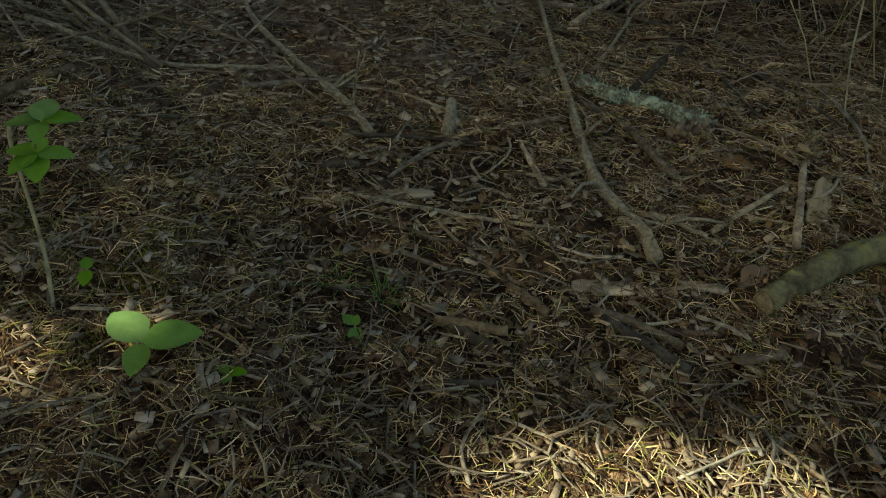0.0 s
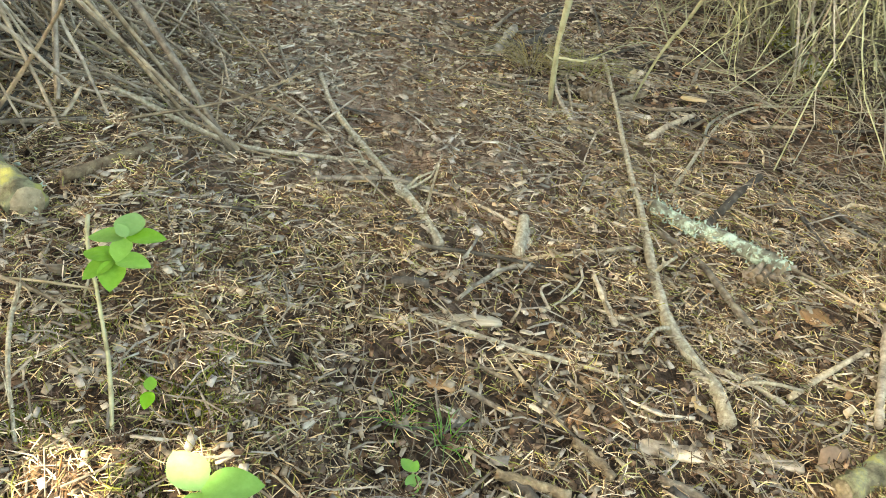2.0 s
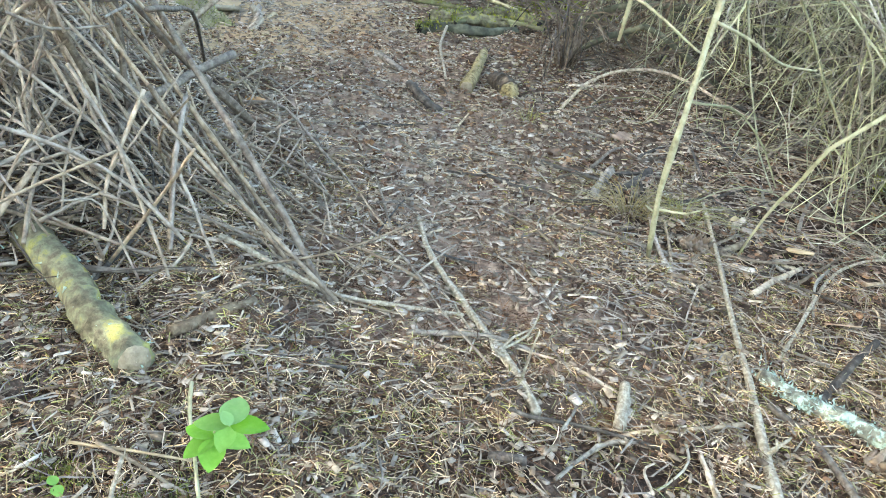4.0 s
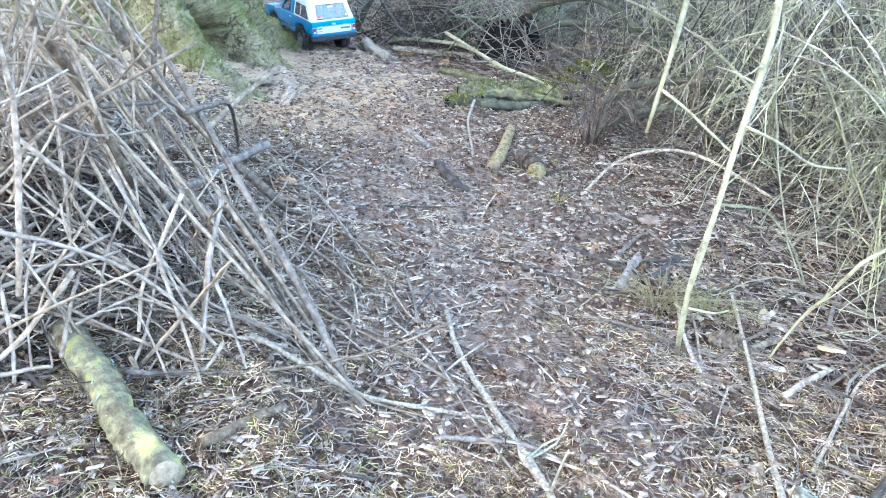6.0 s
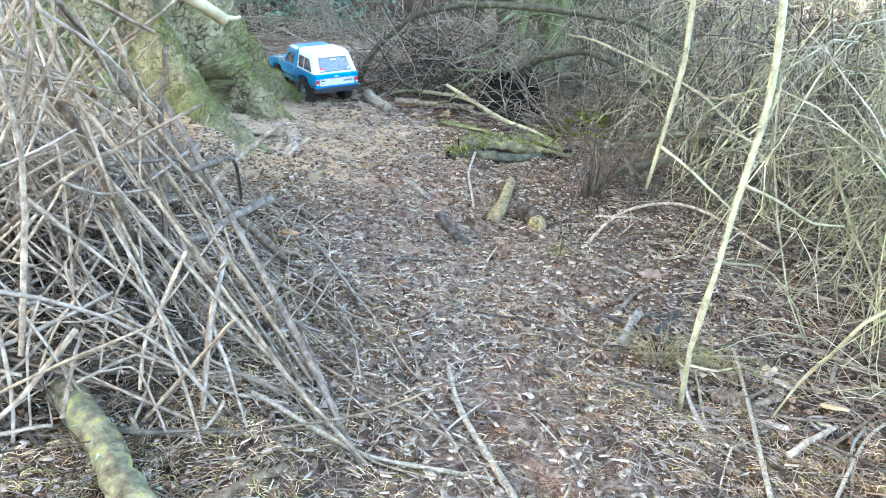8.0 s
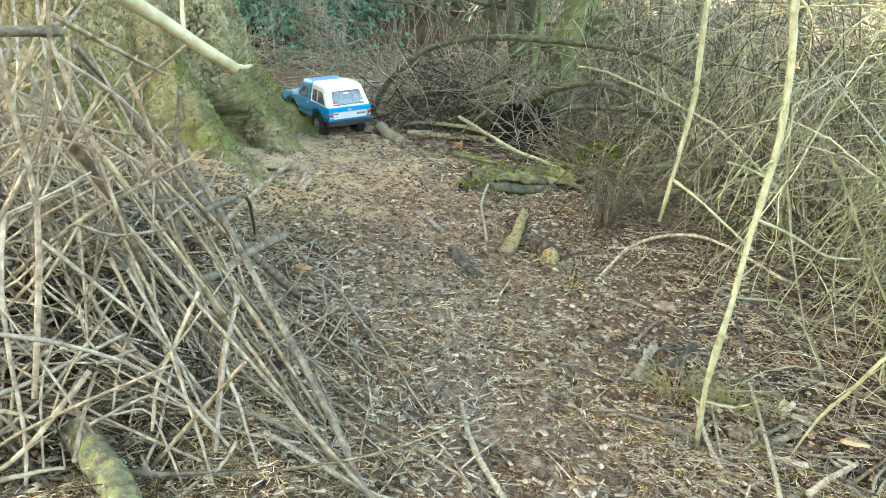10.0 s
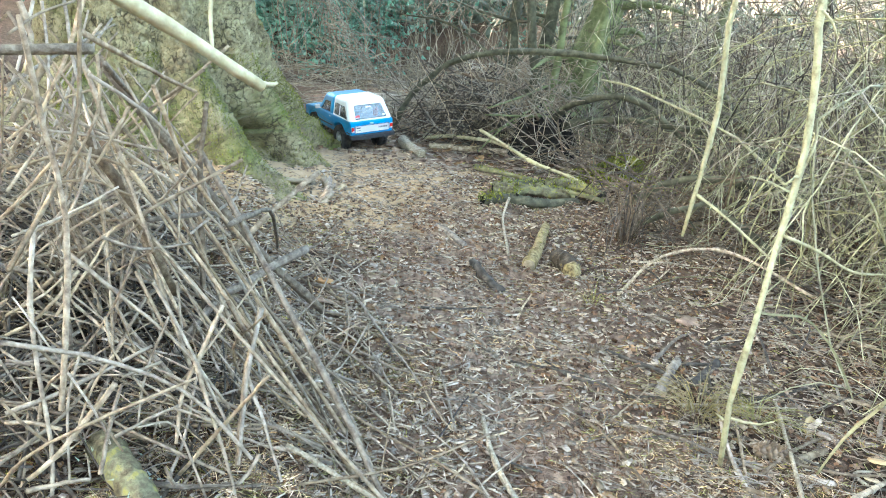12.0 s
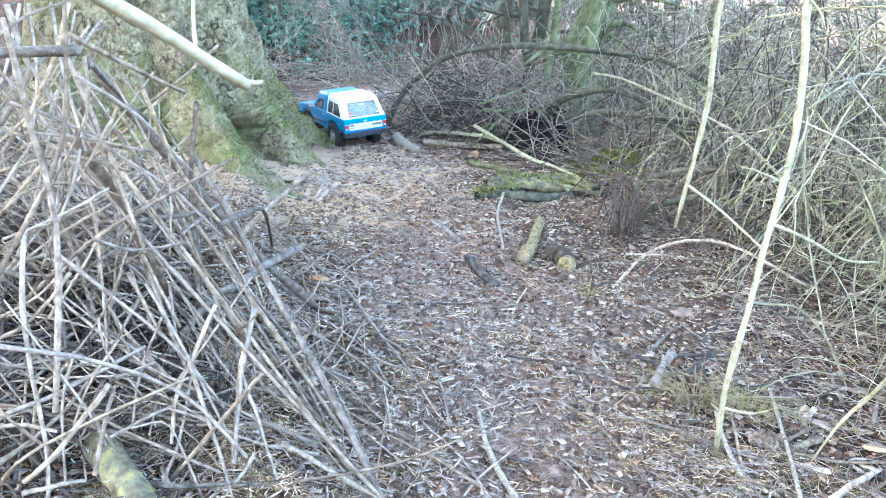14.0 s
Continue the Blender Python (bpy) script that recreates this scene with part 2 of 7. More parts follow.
def vnoise(x, y, seed=0):
    """Smooth value noise in the plane, about -1 to 1."""
    xi, yi = np.floor(x).astype(np.int64), np.floor(y).astype(np.int64)
    fx, fy = x - xi, y - yi
    fx, fy = fx * fx * (3 - 2 * fx), fy * fy * (3 - 2 * fy)

    def h(a, b):
        k = (a * 374761393 + b * 668265263 + seed * 974711) & 0x7FFFFFFF
        k = ((k ^ (k >> 13)) * 1274126177) & 0x7FFFFFFF
        return ((k ^ (k >> 16)) % 10007) / 5003.5 - 1
    return (h(xi, yi) * (1 - fx) + h(xi + 1, yi) * fx) * (1 - fy) + (h(xi, yi + 1) * (1 - fx) + h(xi + 1, yi + 1) * fx) * fy


TREE = (-2.47, 2.66)


def ground_z(x, y):
    """Height of the forest floor."""
    x, y = np.asarray(x, float), np.asarray(y, float)
    near = np.clip(1.6 - np.hypot(x + 0.4, y - 1.3) * 0.25, 0.2, 1) * np.clip((3.0 - np.hypot(x + 0.5, y - 1.8)) / 0.8, 0, 1)
    z = 0.010 * vnoise(x * 3.1, y * 3.1, 1) + 0.009 * vnoise(x * 10, y * 10, 2) * np.clip((4.5 - np.hypot(x + 0.5, y - 1.8)) / 1.5, 0, 1) + 0.0115 * vnoise(x * 27, y * 27, 3) * near
    z = z + 0.0042 * vnoise(x * 66, y * 66, 5) * near
    d = np.hypot(x - TREE[0], y - TREE[1])
    z = z + 0.045 * np.exp(-(np.clip(d - 0.42, 0, 9) / 0.22) ** 2)
    s = np.clip((-0.749 * x - 0.662 * (y - 0.55)) / 0.13, 0, 1)
    z = z + 0.052 * s * s * (3 - 2 * s)
    far = np.clip(np.hypot(x, y) - 6.5, 0, 60)
    z = z + 0.11 * far + 0.12 * vnoise(x * 0.5, y * 0.5, 4) * np.clip(np.hypot(x, y) - 4.6, 0, 3) / 3
    dip = np.clip((np.hypot(x, y) - 3.1) / 0.7, 0, 1)
    return z - 0.035 * dip * dip * (3 - 2 * dip)


def gz(x, y):
    return float(ground_z(x, y))


def mesh_from(name, verts, faces, mat, smooth=True):
    me = bpy.data.meshes.new(name)
    v = np.asarray(verts, np.float32)
    f = np.asarray(faces, np.int32)
    me.vertices.add(len(v))
    me.vertices.foreach_set("co", v.ravel())
    k = f.shape[1]
    me.loops.add(f.size)
    me.loops.foreach_set("vertex_index", f.ravel())
    me.polygons.add(len(f))
    me.polygons.foreach_set("loop_start", np.arange(0, f.size, k, dtype=np.int32))
    me.polygons.foreach_set("loop_total", np.full(len(f), k, np.int32))
    if smooth:
        me.polygons.foreach_set("use_smooth", np.ones(len(f), bool))
    me.update(calc_edges=True)
    me.materials.append(mat)
    return me


def spline(pts, n):
    """n points along a Catmull-Rom curve through pts."""
    p = np.asarray(pts, float)
    if len(p) == 2:
        return p[0] + (p[1] - p[0]) * np.linspace(0, 1, n)[:, None]
    p = np.vstack([2 * p[0] - p[1], p, 2 * p[-1] - p[-2]])
    u = np.linspace(0, len(p) - 3 - 1e-6, n)
    i = u.astype(int)
    t = (u - i)[:, None]
    a, b, c, d = p[i], p[i + 1], p[i + 2], p[i + 3]
    return 0.5 * (2 * b + (c - a) * t + (2 * a - 5 * b + 4 * c - d) * t ** 2 + (3 * b - a - 3 * c + d) * t ** 3)


def tube_arrays(p, r, sides=6, wobble=0.0):
    """Vertices and quads of a closed tube along the points p with radii r."""
    p = np.asarray(p, float)
    n = len(p)
    r = np.broadcast_to(np.asarray(r, float), (n,)).copy()
    t = np.gradient(p, axis=0)
    t /= np.linalg.norm(t, axis=1, keepdims=True) + 1e-9
    up = np.array([0.31, 0.17, 0.93]) if abs(t[0, 2]) < 0.8 else np.array([0.9, 0.3, 0.1])
    a = np.cross(t, up)
    a /= np.linalg.norm(a, axis=1, keepdims=True)
    b = np.cross(t, a)
    ang = np.linspace(0, 2 * np.pi, sides, endpoint=False)
    rr = r[:, None] * (1 + wobble * rng.uniform(-1, 1, (n, sides)))
    v = p[:, None] + rr[..., None] * (a[:, None] * np.cos(ang)[None, :, None] + b[:, None] * np.sin(ang)[None, :, None])
    # shrunken end rings close the tube
    e0 = p[0] + (v[0] - p[0]) * 0.02 - t[0] * r[0] * 0.08
    e1 = p[-1] + (v[-1] - p[-1]) * 0.02 + t[-1] * r[-1] * 0.08
    v = np.concatenate([e0[None], v, e1[None]])
    n += 2
    i = np.arange(n - 1)[:, None] * sides
    j = np.arange(sides)[None]
    k = (j + 1) % sides
    f = np.stack([i + j, i + k, i + sides + k, i + sides + j], -1).reshape(-1, 4)
    return v.reshape(-1, 3), f


class Bag:
    """Gathers many small meshes into one."""

    def __init__(self):
        self.v, self.f, self.n = [], [], 0

    def add(self, v, f):
        self.v.append(v)
        self.f.append(np.asarray(f) + self.n)
        self.n += len(v)

    def mesh(self, name, mat, smooth=True):
        return mesh_from(name, np.concatenate(self.v), np.concatenate(self.f), mat, smooth)


def part(name, me, parent, label=""):
    ob = new(name, me)
    ob.parent = parent
    return tagged(ob, label)


def thing(name, label, category, x=0.0, y=0.0, z=0.0, group="", kind=""):
    ob = new(name)
    ob.empty_display_size = 0.02
    ob.location = (x, y, z)
    return tagged(ob, label, category, group, kind)


def bm_mesh(name, bm, mat, smooth=False):
    me = bpy.data.meshes.new(name)
    bm.to_mesh(me)
    bm.free()
    me.materials.append(mat)
    if smooth:
        me.polygons.foreach_set("use_smooth", np.ones(len(me.polygons), bool))
    return me


# ---- the ground ----
def grid_axis(lo, hi, fine_lo, fine_hi, fine, coarse):
    a = [*np.arange(fine_lo, fine_hi, fine)]
    s, x = coarse, fine_lo
    left = []
    while x > lo:
        x -= s
        left.append(x)
        s *= 1.25
    s, x = coarse, a[-1]
    right = []
    while x < hi:
        x += s
        right.append(x)
        s *= 1.25
    return np.array(left[::-1] + a + right)


def path_share(x, y):
    """1 on the trodden middle of the path, 0 away from it."""
    mid = np.interp(y, [0.3, 0.9, 1.4, 2.1, 3.2, 4.5], [0.1, -0.12, -0.38, -0.85, -1.62, -2.5])
    return np.exp(-((x - mid) / 0.22) ** 2) * np.clip((y - 0.85) / 0.4, 0, 1)


def build_ground():
    gx = grid_axis(-300, 300, -1.8, 0.85, 0.0105, 0.02)
    gy = grid_axis(-300, 300, 0.25, 3.4, 0.0105, 0.02)
    X, Y = np.meshgrid(gx, gy)
    Z = ground_z(X, Y)
    v = np.stack([X, Y, Z], -1).reshape(-1, 3)
    i = np.arange(len(gy) - 1)[:, None] * len(gx)
    j = np.arange(len(gx) - 1)[None]
    a = i + j
    f = np.stack([a, a + 1, a + 1 + len(gx), a + len(gx)], -1).reshape(-1, 4)
    me = mesh_from("ground", v, f, SOIL)
    worn = np.clip(1.25 * path_share(v[:, 0], v[:, 1]) ** 0.6 + 0.35 * vnoise(v[:, 0] * 9, v[:, 1] * 9, 91) - 0.15 + 0.5 * np.clip((v[:, 1] - 1.1) / 0.5, 0, 1) * np.clip((0.12 - v[:, 0]) / 0.35, 0.1, 1), 0, 1)
    me.attributes.new("trodden", "FLOAT", "POINT").data.foreach_set("value", worn.astype(np.float32))
    return tagged(new("ground", me), "dark brown forest soil under needle litter", "ground", kind="structure")


build_ground()


# ---- the big tree ----
ROOTS = [(0.07, 0.40, 0.17, 0.62), (-0.42, 0.86, 0.15, 0.40), (-0.80, 0.55, 0.12, 0.22), (-0.78, 0.42, 0.13, 0.16), (-1.3, 0.30, 0.2, 0.3), (-2.0, 0.30, 0.22, 0.26), (-2.8, 0.34, 0.22, 0.3), (0.72, 0.30, 0.27, 0.72), (2.1, 0.35, 0.3, 0.3)]


def trunk_radius(a, z):
    """Radius of the trunk at angle a and height z: a taper with root flares."""
    r = 0.365 + 0.14 * np.exp(-np.clip(z, 0, 9) / 0.22) - 0.012 * z
    for ra, reach, width, high in ROOTS:
        da = np.angle(np.exp(1j * (a - ra)))
        r = r + reach * np.exp(-(da / width) ** 2) * np.exp(-np.clip(z + 0.05, 0, 9) / (high * 0.55))
    # the hollow between the two great roots
    return r - 0.22 * np.exp(-((a + 0.085) / 0.075) ** 2 - ((z - 0.065) / 0.060) ** 2)


def cells(x, y, seed):
    """Distance to the borders of uneven cells, and a tone for each cell."""
    xi, yi = np.floor(x), np.floor(y)
    f1, f2, tone = np.full(x.shape, 9.0), np.full(x.shape, 9.0), np.zeros(x.shape)
    slope = np.zeros(x.shape)
    for dx in (-1, 0, 1):
        for dy in (-1, 0, 1):
            cx, cy = xi + dx, yi + dy
            px = cx + 0.5 + 0.45 * np.sin(cx * 127.1 + cy * 311.7 + seed)
            py = cy + 0.5 + 0.45 * np.sin(cx * 269.5 + cy * 183.3 + seed)
            d = np.hypot(x - px, y - py)
            f2 = np.minimum(f2, np.maximum(f1, d))
            tone = np.where(d < f1, np.sin(cx * 41.3 + cy * 17.9 + seed), tone)
            slope = np.where(d < f1, y - py, slope)
            f1 = np.minimum(f1, d)
    return f2 - f1, tone, slope


def bark_relief(u, z):
    """Flat scaly plates with narrow cracks between them; u runs round the trunk in metres, z up."""
    wu = u + 0.012 * vnoise(u * 22, z * 17, 31) + 0.005 * vnoise(u * 70, z * 60, 35)
    wz = z + 0.012 * vnoise(u * 20, z * 19, 33) + 0.005 * vnoise(u * 75, z * 75, 37)
    level = np.abs(vnoise(wu * 31, wz * 50, 43) + 0.4 * vnoise(wu * 80, wz * 110, 44))
    upright = np.abs(vnoise(wu * 50, wz * 17, 45) + 0.4 * vnoise(wu * 120, wz * 50, 46))
    broken = np.clip(0.90 + 0.8 * vnoise(u * 9, z * 8, 47), 0, 1)
    edge = np.clip(level / 0.23 + (1 - broken) * 0.6, 0, 1) * np.clip(upright / 0.23 + (1 - broken) * 0.4, 0, 1)
    big, tone, slope = cells(wu / 0.030, wz / 0.036, 0.0)
    high = 0.004 * edge ** 0.6 + 0.0015 * tone - 0.005 * slope
    high = high + 0.018 * vnoise(u * 7, z * 4, 51) + 0.0060 * vnoise(u * 60, z * 50, 53) + 0.0042 * vnoise(u * 140, z * 120, 61)
    # the second value darkens the bark colour where the relief is low
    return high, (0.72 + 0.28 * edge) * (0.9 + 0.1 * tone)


def trunk_surface():
    """The trunk's grid: furrows raised along the surface normal."""
    # fine towards the clearing, coarse behind
    a = np.concatenate([np.linspace(-2.0, 0.95, 560, endpoint=False), np.linspace(0.95, 2 * np.pi - 2.0, 70, endpoint=False)])
    na = len(a)
    zs = np.concatenate([np.linspace(-0.12, 0.95, 340), np.linspace(0.99, 9, 44)])
    A, Z = np.meshgrid(a, zs)
    R = trunk_radius(A, Z) * np.clip(1 - np.clip(Z - 1, 0, 9) * 0.06, 0.3, 1)
    P = np.stack([R * np.cos(A) - 0.06 * np.clip(Z, 0, 2), R * np.sin(A), Z], -1)
    du = np.roll(P, -1, 1) - np.roll(P, 1, 1)
    dv = np.gradient(P, axis=0)
    N = np.cross(du, dv)
    N /= np.linalg.norm(N, axis=2, keepdims=True) + 1e-9
    run = np.cumsum(np.linalg.norm(dv, axis=2)[::-1], axis=0)[::-1]
    along = np.cumsum(np.linalg.norm(np.diff(P, axis=1, prepend=P[:, :1]), axis=2), axis=1)
    along = along - along[:, [int(np.argmin(np.abs(a + 0.6)))]]
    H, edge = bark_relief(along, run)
    H[:, :6] *= np.linspace(0, 1, 6)
    H[:, -6:] *= np.linspace(1, 0, 6)
    return P + N * H[..., None], N, na, len(zs), edge


def build_tree():
    tree = thing("conifer_tree", "large old conifer trunk with furrowed grey-brown bark and mossy roots", "tree", TREE[0], TREE[1], 0)
    P, N, na, nz, edge = trunk_surface()
    i = np.arange(nz - 1)[:, None] * na
    j = np.arange(na)[None]
    k = (j + 1) % na
    f = np.stack([i + j, i + k, i + na + k, i + na + j], -1).reshape(-1, 4)
    me = mesh_from("trunk", P.reshape(-1, 3), f, BARK)
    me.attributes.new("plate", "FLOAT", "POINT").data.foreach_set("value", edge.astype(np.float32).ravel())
    part("trunk", me, tree, "furrowed bark with green algae")
    # moss tufts on the root flares, thickest on what faces up
    bag = Bag()
    flat, nrm = P.reshape(-1, 3), N.reshape(-1, 3)
    ang = np.arctan2(flat[:, 1], flat[:, 0])
    m = flat[:, 2] < 0.62
    score = 1.3 * nrm[:, 2] + 0.8 * vnoise(ang * 7, flat[:, 2] * 9, 71) + 0.5 * vnoise(ang * 22, flat[:, 2] * 28, 73) - 2.4 * flat[:, 2]
    idx = np.nonzero(m & (score > 0.05) & (ang < 0.9) & (ang > -1.5))[0]
    idx = rng.choice(idx, min(len(idx), 130000), replace=False)
    blades(bag, flat[idx] + rng.normal(0, 0.004, (len(idx), 3)), nrm[idx] + [0, 0, 0.3], 0.0055, 0.0012)
    tagged(part("moss", bag.mesh("moss", MOSS), tree, "bright green moss cushions"), kind="stuff")
    # limbs high above the clearing
    for q in range(22):
        ang = rng.uniform(0, 6.28)
        z0 = rng.uniform(3.4, 8)
        ln = rng.uniform(1.6, 3.4) * (1 - (z0 - 3) * 0.05)
        d = np.array([math.cos(ang), math.sin(ang), 0])
        w = np.array([[0, 0, z0], d * ln * 0.5 + [0, 0, z0 + 0.12], d * ln + [0, 0, z0 - 0.25]])
        part("limb", mesh_from("limb", *tube_arrays(spline(w, 7), np.linspace(0.05, 0.008, 7), 6), DARKBARK), tree)
    return tree


def blades(bag, base, way, length, width):
    """Short three-sided spikes from base along way, scattered."""
    n = len(base)
    w = way / np.linalg.norm(way, axis=1, keepdims=True) + rng.normal(0, 0.45, (n, 3))
    w /= np.linalg.norm(w, axis=1, keepdims=True)
    s = np.cross(w, rng.normal(0, 1, (n, 3)))
    s /= np.linalg.norm(s, axis=1, keepdims=True) + 1e-9
    q = np.cross(w, s)
    L = length * rng.uniform(0.5, 1.4, (n, 1))
    W = width * rng.uniform(0.6, 1.3, (n, 1))
    v = np.stack([base + s * W - w * 0.003, base - s * W * 0.5 + q * W - w * 0.003, base - s * W * 0.5 - q * W - w * 0.003, base + w * L], 1)
    f = np.array([[0, 1, 3], [1, 2, 3], [2, 0, 3]])
    bag.add(v.reshape(-1, 3), (np.arange(n)[:, None, None] * 4 + f[None]).reshape(-1, 3))


def bark_material():
    m = material("conifer_bark", [(0.32, (0.19, 0.142, 0.076)), (0.46, (0.295, 0.240, 0.128)), (0.58, (0.385, 0.325, 0.182)), (0.72, (0.315, 0.265, 0.142))], scale=16, rough=0.95, bump=1.0, grain=90, spec=0.15)
    nt = m.node_tree
    n, l = nt.nodes, nt.links
    bsdf = n["Principled BSDF"]
    old = bsdf.inputs["Base Color"].links[0].from_socket
    tc = n.new("ShaderNodeTexCoord")
    nz = n.new("ShaderNodeTexNoise")
    nz.inputs["Scale"].default_value, nz.inputs["Detail"].default_value = 3.5, 8
    l.new(tc.outputs["Object"], nz.inputs["Vector"])
    rp = n.new("ShaderNodeValToRGB")
    rp.color_ramp.elements[0].position, rp.color_ramp.elements[1].position = 0.5, 0.68
    l.new(nz.outputs[0], rp.inputs[0])
    mx = n.new("ShaderNodeMix")
    mx.data_type = "RGBA"
    mul = n.new("ShaderNodeMath")
    mul.operation = "MULTIPLY"
    geo = n.new("ShaderNodeNewGeometry")
    sep = n.new("ShaderNodeSeparateXYZ")
    l.new(geo.outputs["Normal"], sep.inputs[0])
    mr = n.new("ShaderNodeMapRange")
    mr.inputs[1].default_value, mr.inputs[2].default_value = -0.1, 0.75
    mr.inputs[3].default_value, mr.inputs[4].default_value = 0.4, 1.0
    l.new(sep.outputs[2], mr.inputs[0])
    l.new(rp.outputs[0], mul.inputs[0])
    l.new(mr.outputs[0], mul.inputs[1])
    l.new(mul.outputs[0], mx.inputs[0])
    # brown furrow colour, with some of the furrows' shade put into it
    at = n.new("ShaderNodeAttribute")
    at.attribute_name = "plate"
    furrow_dark = n.new("ShaderNodeMix")
    furrow_dark.data_type = "RGBA"
    l.new(at.outputs["Fac"], furrow_dark.inputs[0])
    furrow_dark.inputs[6].default_value = (0.050, 0.038, 0.024, 1)
    # brown flaky patches
    n3 = n.new("ShaderNodeTexNoise")
    n3.inputs["Scale"].default_value, n3.inputs["Detail"].default_value = 4.2, 7
    l.new(tc.outputs["Object"], n3.inputs["Vector"])
    rp3 = n.new("ShaderNodeValToRGB")
    rp3.color_ramp.elements[0].position, rp3.color_ramp.elements[1].position = 0.50, 0.66
    l.new(n3.outputs[0], rp3.inputs[0])
    brown = n.new("ShaderNodeMix")
    brown.data_type = "RGBA"
    l.new(rp3.outputs[0], brown.inputs[0])
    l.new(old, brown.inputs[6])
    brown.inputs[7].default_value = (0.185, 0.135, 0.078, 1)
    old = brown.outputs[2]
    l.new(old, furrow_dark.inputs[7])
    old = furrow_dark.outputs[2]
    l.new(old, mx.inputs[6])
    mx.inputs[7].default_value = (0.135, 0.148, 0.036, 1)
    # thin broken cracks between the scales
    warp = n.new("ShaderNodeTexNoise")
    warp.inputs["Scale"].default_value, warp.inputs["Detail"].default_value = 26.0, 4.0
    l.new(tc.outputs["Object"], warp.inputs["Vector"])
    bend = n.new("ShaderNodeVectorMath")
    bend.operation = "MULTIPLY_ADD"
    bend.inputs[1].default_value = (0.045, 0.045, 0.045)
    l.new(warp.outputs["Color"], bend.inputs[0])
    l.new(tc.outputs["Object"], bend.inputs[2])
    squash = n.new("ShaderNodeMapping")
    squash.inputs["Scale"].default_value = (1.0, 1.0, 0.62)
    l.new(bend.outputs[0], squash.inputs[0])
    crack = None
    for scale, width in ((38.0, 0.036), (84.0, 0.012)):
        vo = n.new("ShaderNodeTexVoronoi")
        vo.feature = "DISTANCE_TO_EDGE"
        vo.inputs["Scale"].default_value = scale
        l.new(squash.outputs[0], vo.inputs["Vector"])
        gap = n.new("ShaderNodeMath")
        gap.operation = "MULTIPLY_ADD"
        gap.inputs[1].default_value, gap.inputs[2].default_value = 0.34, width - 0.17
        thick = n.new("ShaderNodeTexNoise")
        thick.inputs["Scale"].default_value, thick.inputs["Detail"].default_value = scale * 0.35, 3.0
        l.new(tc.outputs["Object"], thick.inputs["Vector"])
        l.new(thick.outputs[0], gap.inputs[0])
        ratio = n.new("ShaderNodeMath")
        ratio.operation, ratio.use_clamp = "DIVIDE", True
        l.new(vo.outputs["Distance"], ratio.inputs[0])
        floor_gap = n.new("ShaderNodeMath")
        floor_gap.operation = "MAXIMUM"
        floor_gap.inputs[1].default_value = 0.012
        l.new(gap.outputs[0], floor_gap.inputs[0])
        l.new(floor_gap.outputs[0], ratio.inputs[1])
        if crack is None:
            crack = ratio.outputs[0]
        else:
            both = n.new("ShaderNodeMath")
            both.operation = "MINIMUM"
            l.new(crack, both.inputs[0])
            l.new(ratio.outputs[0], both.inputs[1])
            crack = both.outputs[0]
    deep = n.new("ShaderNodeMix")
    deep.data_type = "RGBA"
    l.new(crack, deep.inputs[0])
    deep.inputs[6].default_value = (0.098, 0.078, 0.050, 1)
    l.new(mx.outputs[2], deep.inputs[7])
    l.new(deep.outputs[2], bsdf.inputs["Base Color"])
    relief = n.new("ShaderNodeBump")
    relief.inputs["Strength"].default_value, relief.inputs["Distance"].default_value = 1.0, 0.009
    l.new(crack, relief.inputs["Height"])
    l.new(bsdf.inputs["Normal"].links[0].from_socket, relief.inputs["Normal"])
    l.new(relief.outputs[0], bsdf.inputs["Normal"])
    return m


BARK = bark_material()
build_tree()


# ---- sticks ----
def stick_mesh(name, pts, r0, r1, mat, n=None, sides=7, crook=0.15, knots=True):
    """A bent, tapering stick with knots."""
    p = spline(pts, (4 * len(pts) if len(pts) < 5 else 2 * len(pts)) if n is None else n)
    n = len(p)
    r = np.linspace(r0, r1, n)
    ln = np.linalg.norm(p[-1] - p[0])
    if n > 2:
        p[1:-1] += rng.normal(0, (crook if n < 14 else 0.4 * crook) * max(r0, r1), (n - 2, 3))
        if knots:
            for q in rng.integers(1, n - 1, max(1, int(ln * 8))):
                r[q] *= rng.uniform(1.04, 1.2)
    v, f = tube_arrays(p, r, sides, 0.07)
    return mesh_from(name, v, f, mat)


def stick(name, label, pts, r0, r1, mat, category="stick", group="", twigs=0, parent=None):
    me = stick_mesh(name, pts, r0, r1, mat)
    ob = new(name, me)
    if parent:
        ob.parent = parent
    else:
        tagged(ob, label, category, group)
    return ob


def branch(name, label, pts, r0, r1, mat, category="branch"):
    """A branch: its stem and a few broken side twigs."""
    o = np.array(pts[0], float)
    ob = thing(name, label, category, *o)
    part("stem", stick_mesh("stem", np.asarray(pts) - o, r0, r1, mat), ob)
    p = spline(np.asarray(pts) - o, 40)
    t = np.gradient(p, axis=0)
    for k in range(3 + int(np.linalg.norm(p[-1] - p[0]) * 5)):
        i = rng.integers(3, 37)
        d = t[i] / np.linalg.norm(t[i]) * rng.choice([-0.4, 0.6]) + rng.normal(0, 0.7, 3)
        d[2] = abs(d[2]) * 0.4 if p[i][2] + o[2] < 0.05 else d[2]
        d = d / np.linalg.norm(d) * rng.uniform(0.015, 0.09) * (1 + 20 * r0)
        r = (r0 + (r1 - r0) * i / 40) * rng.uniform(0.25, 0.5)
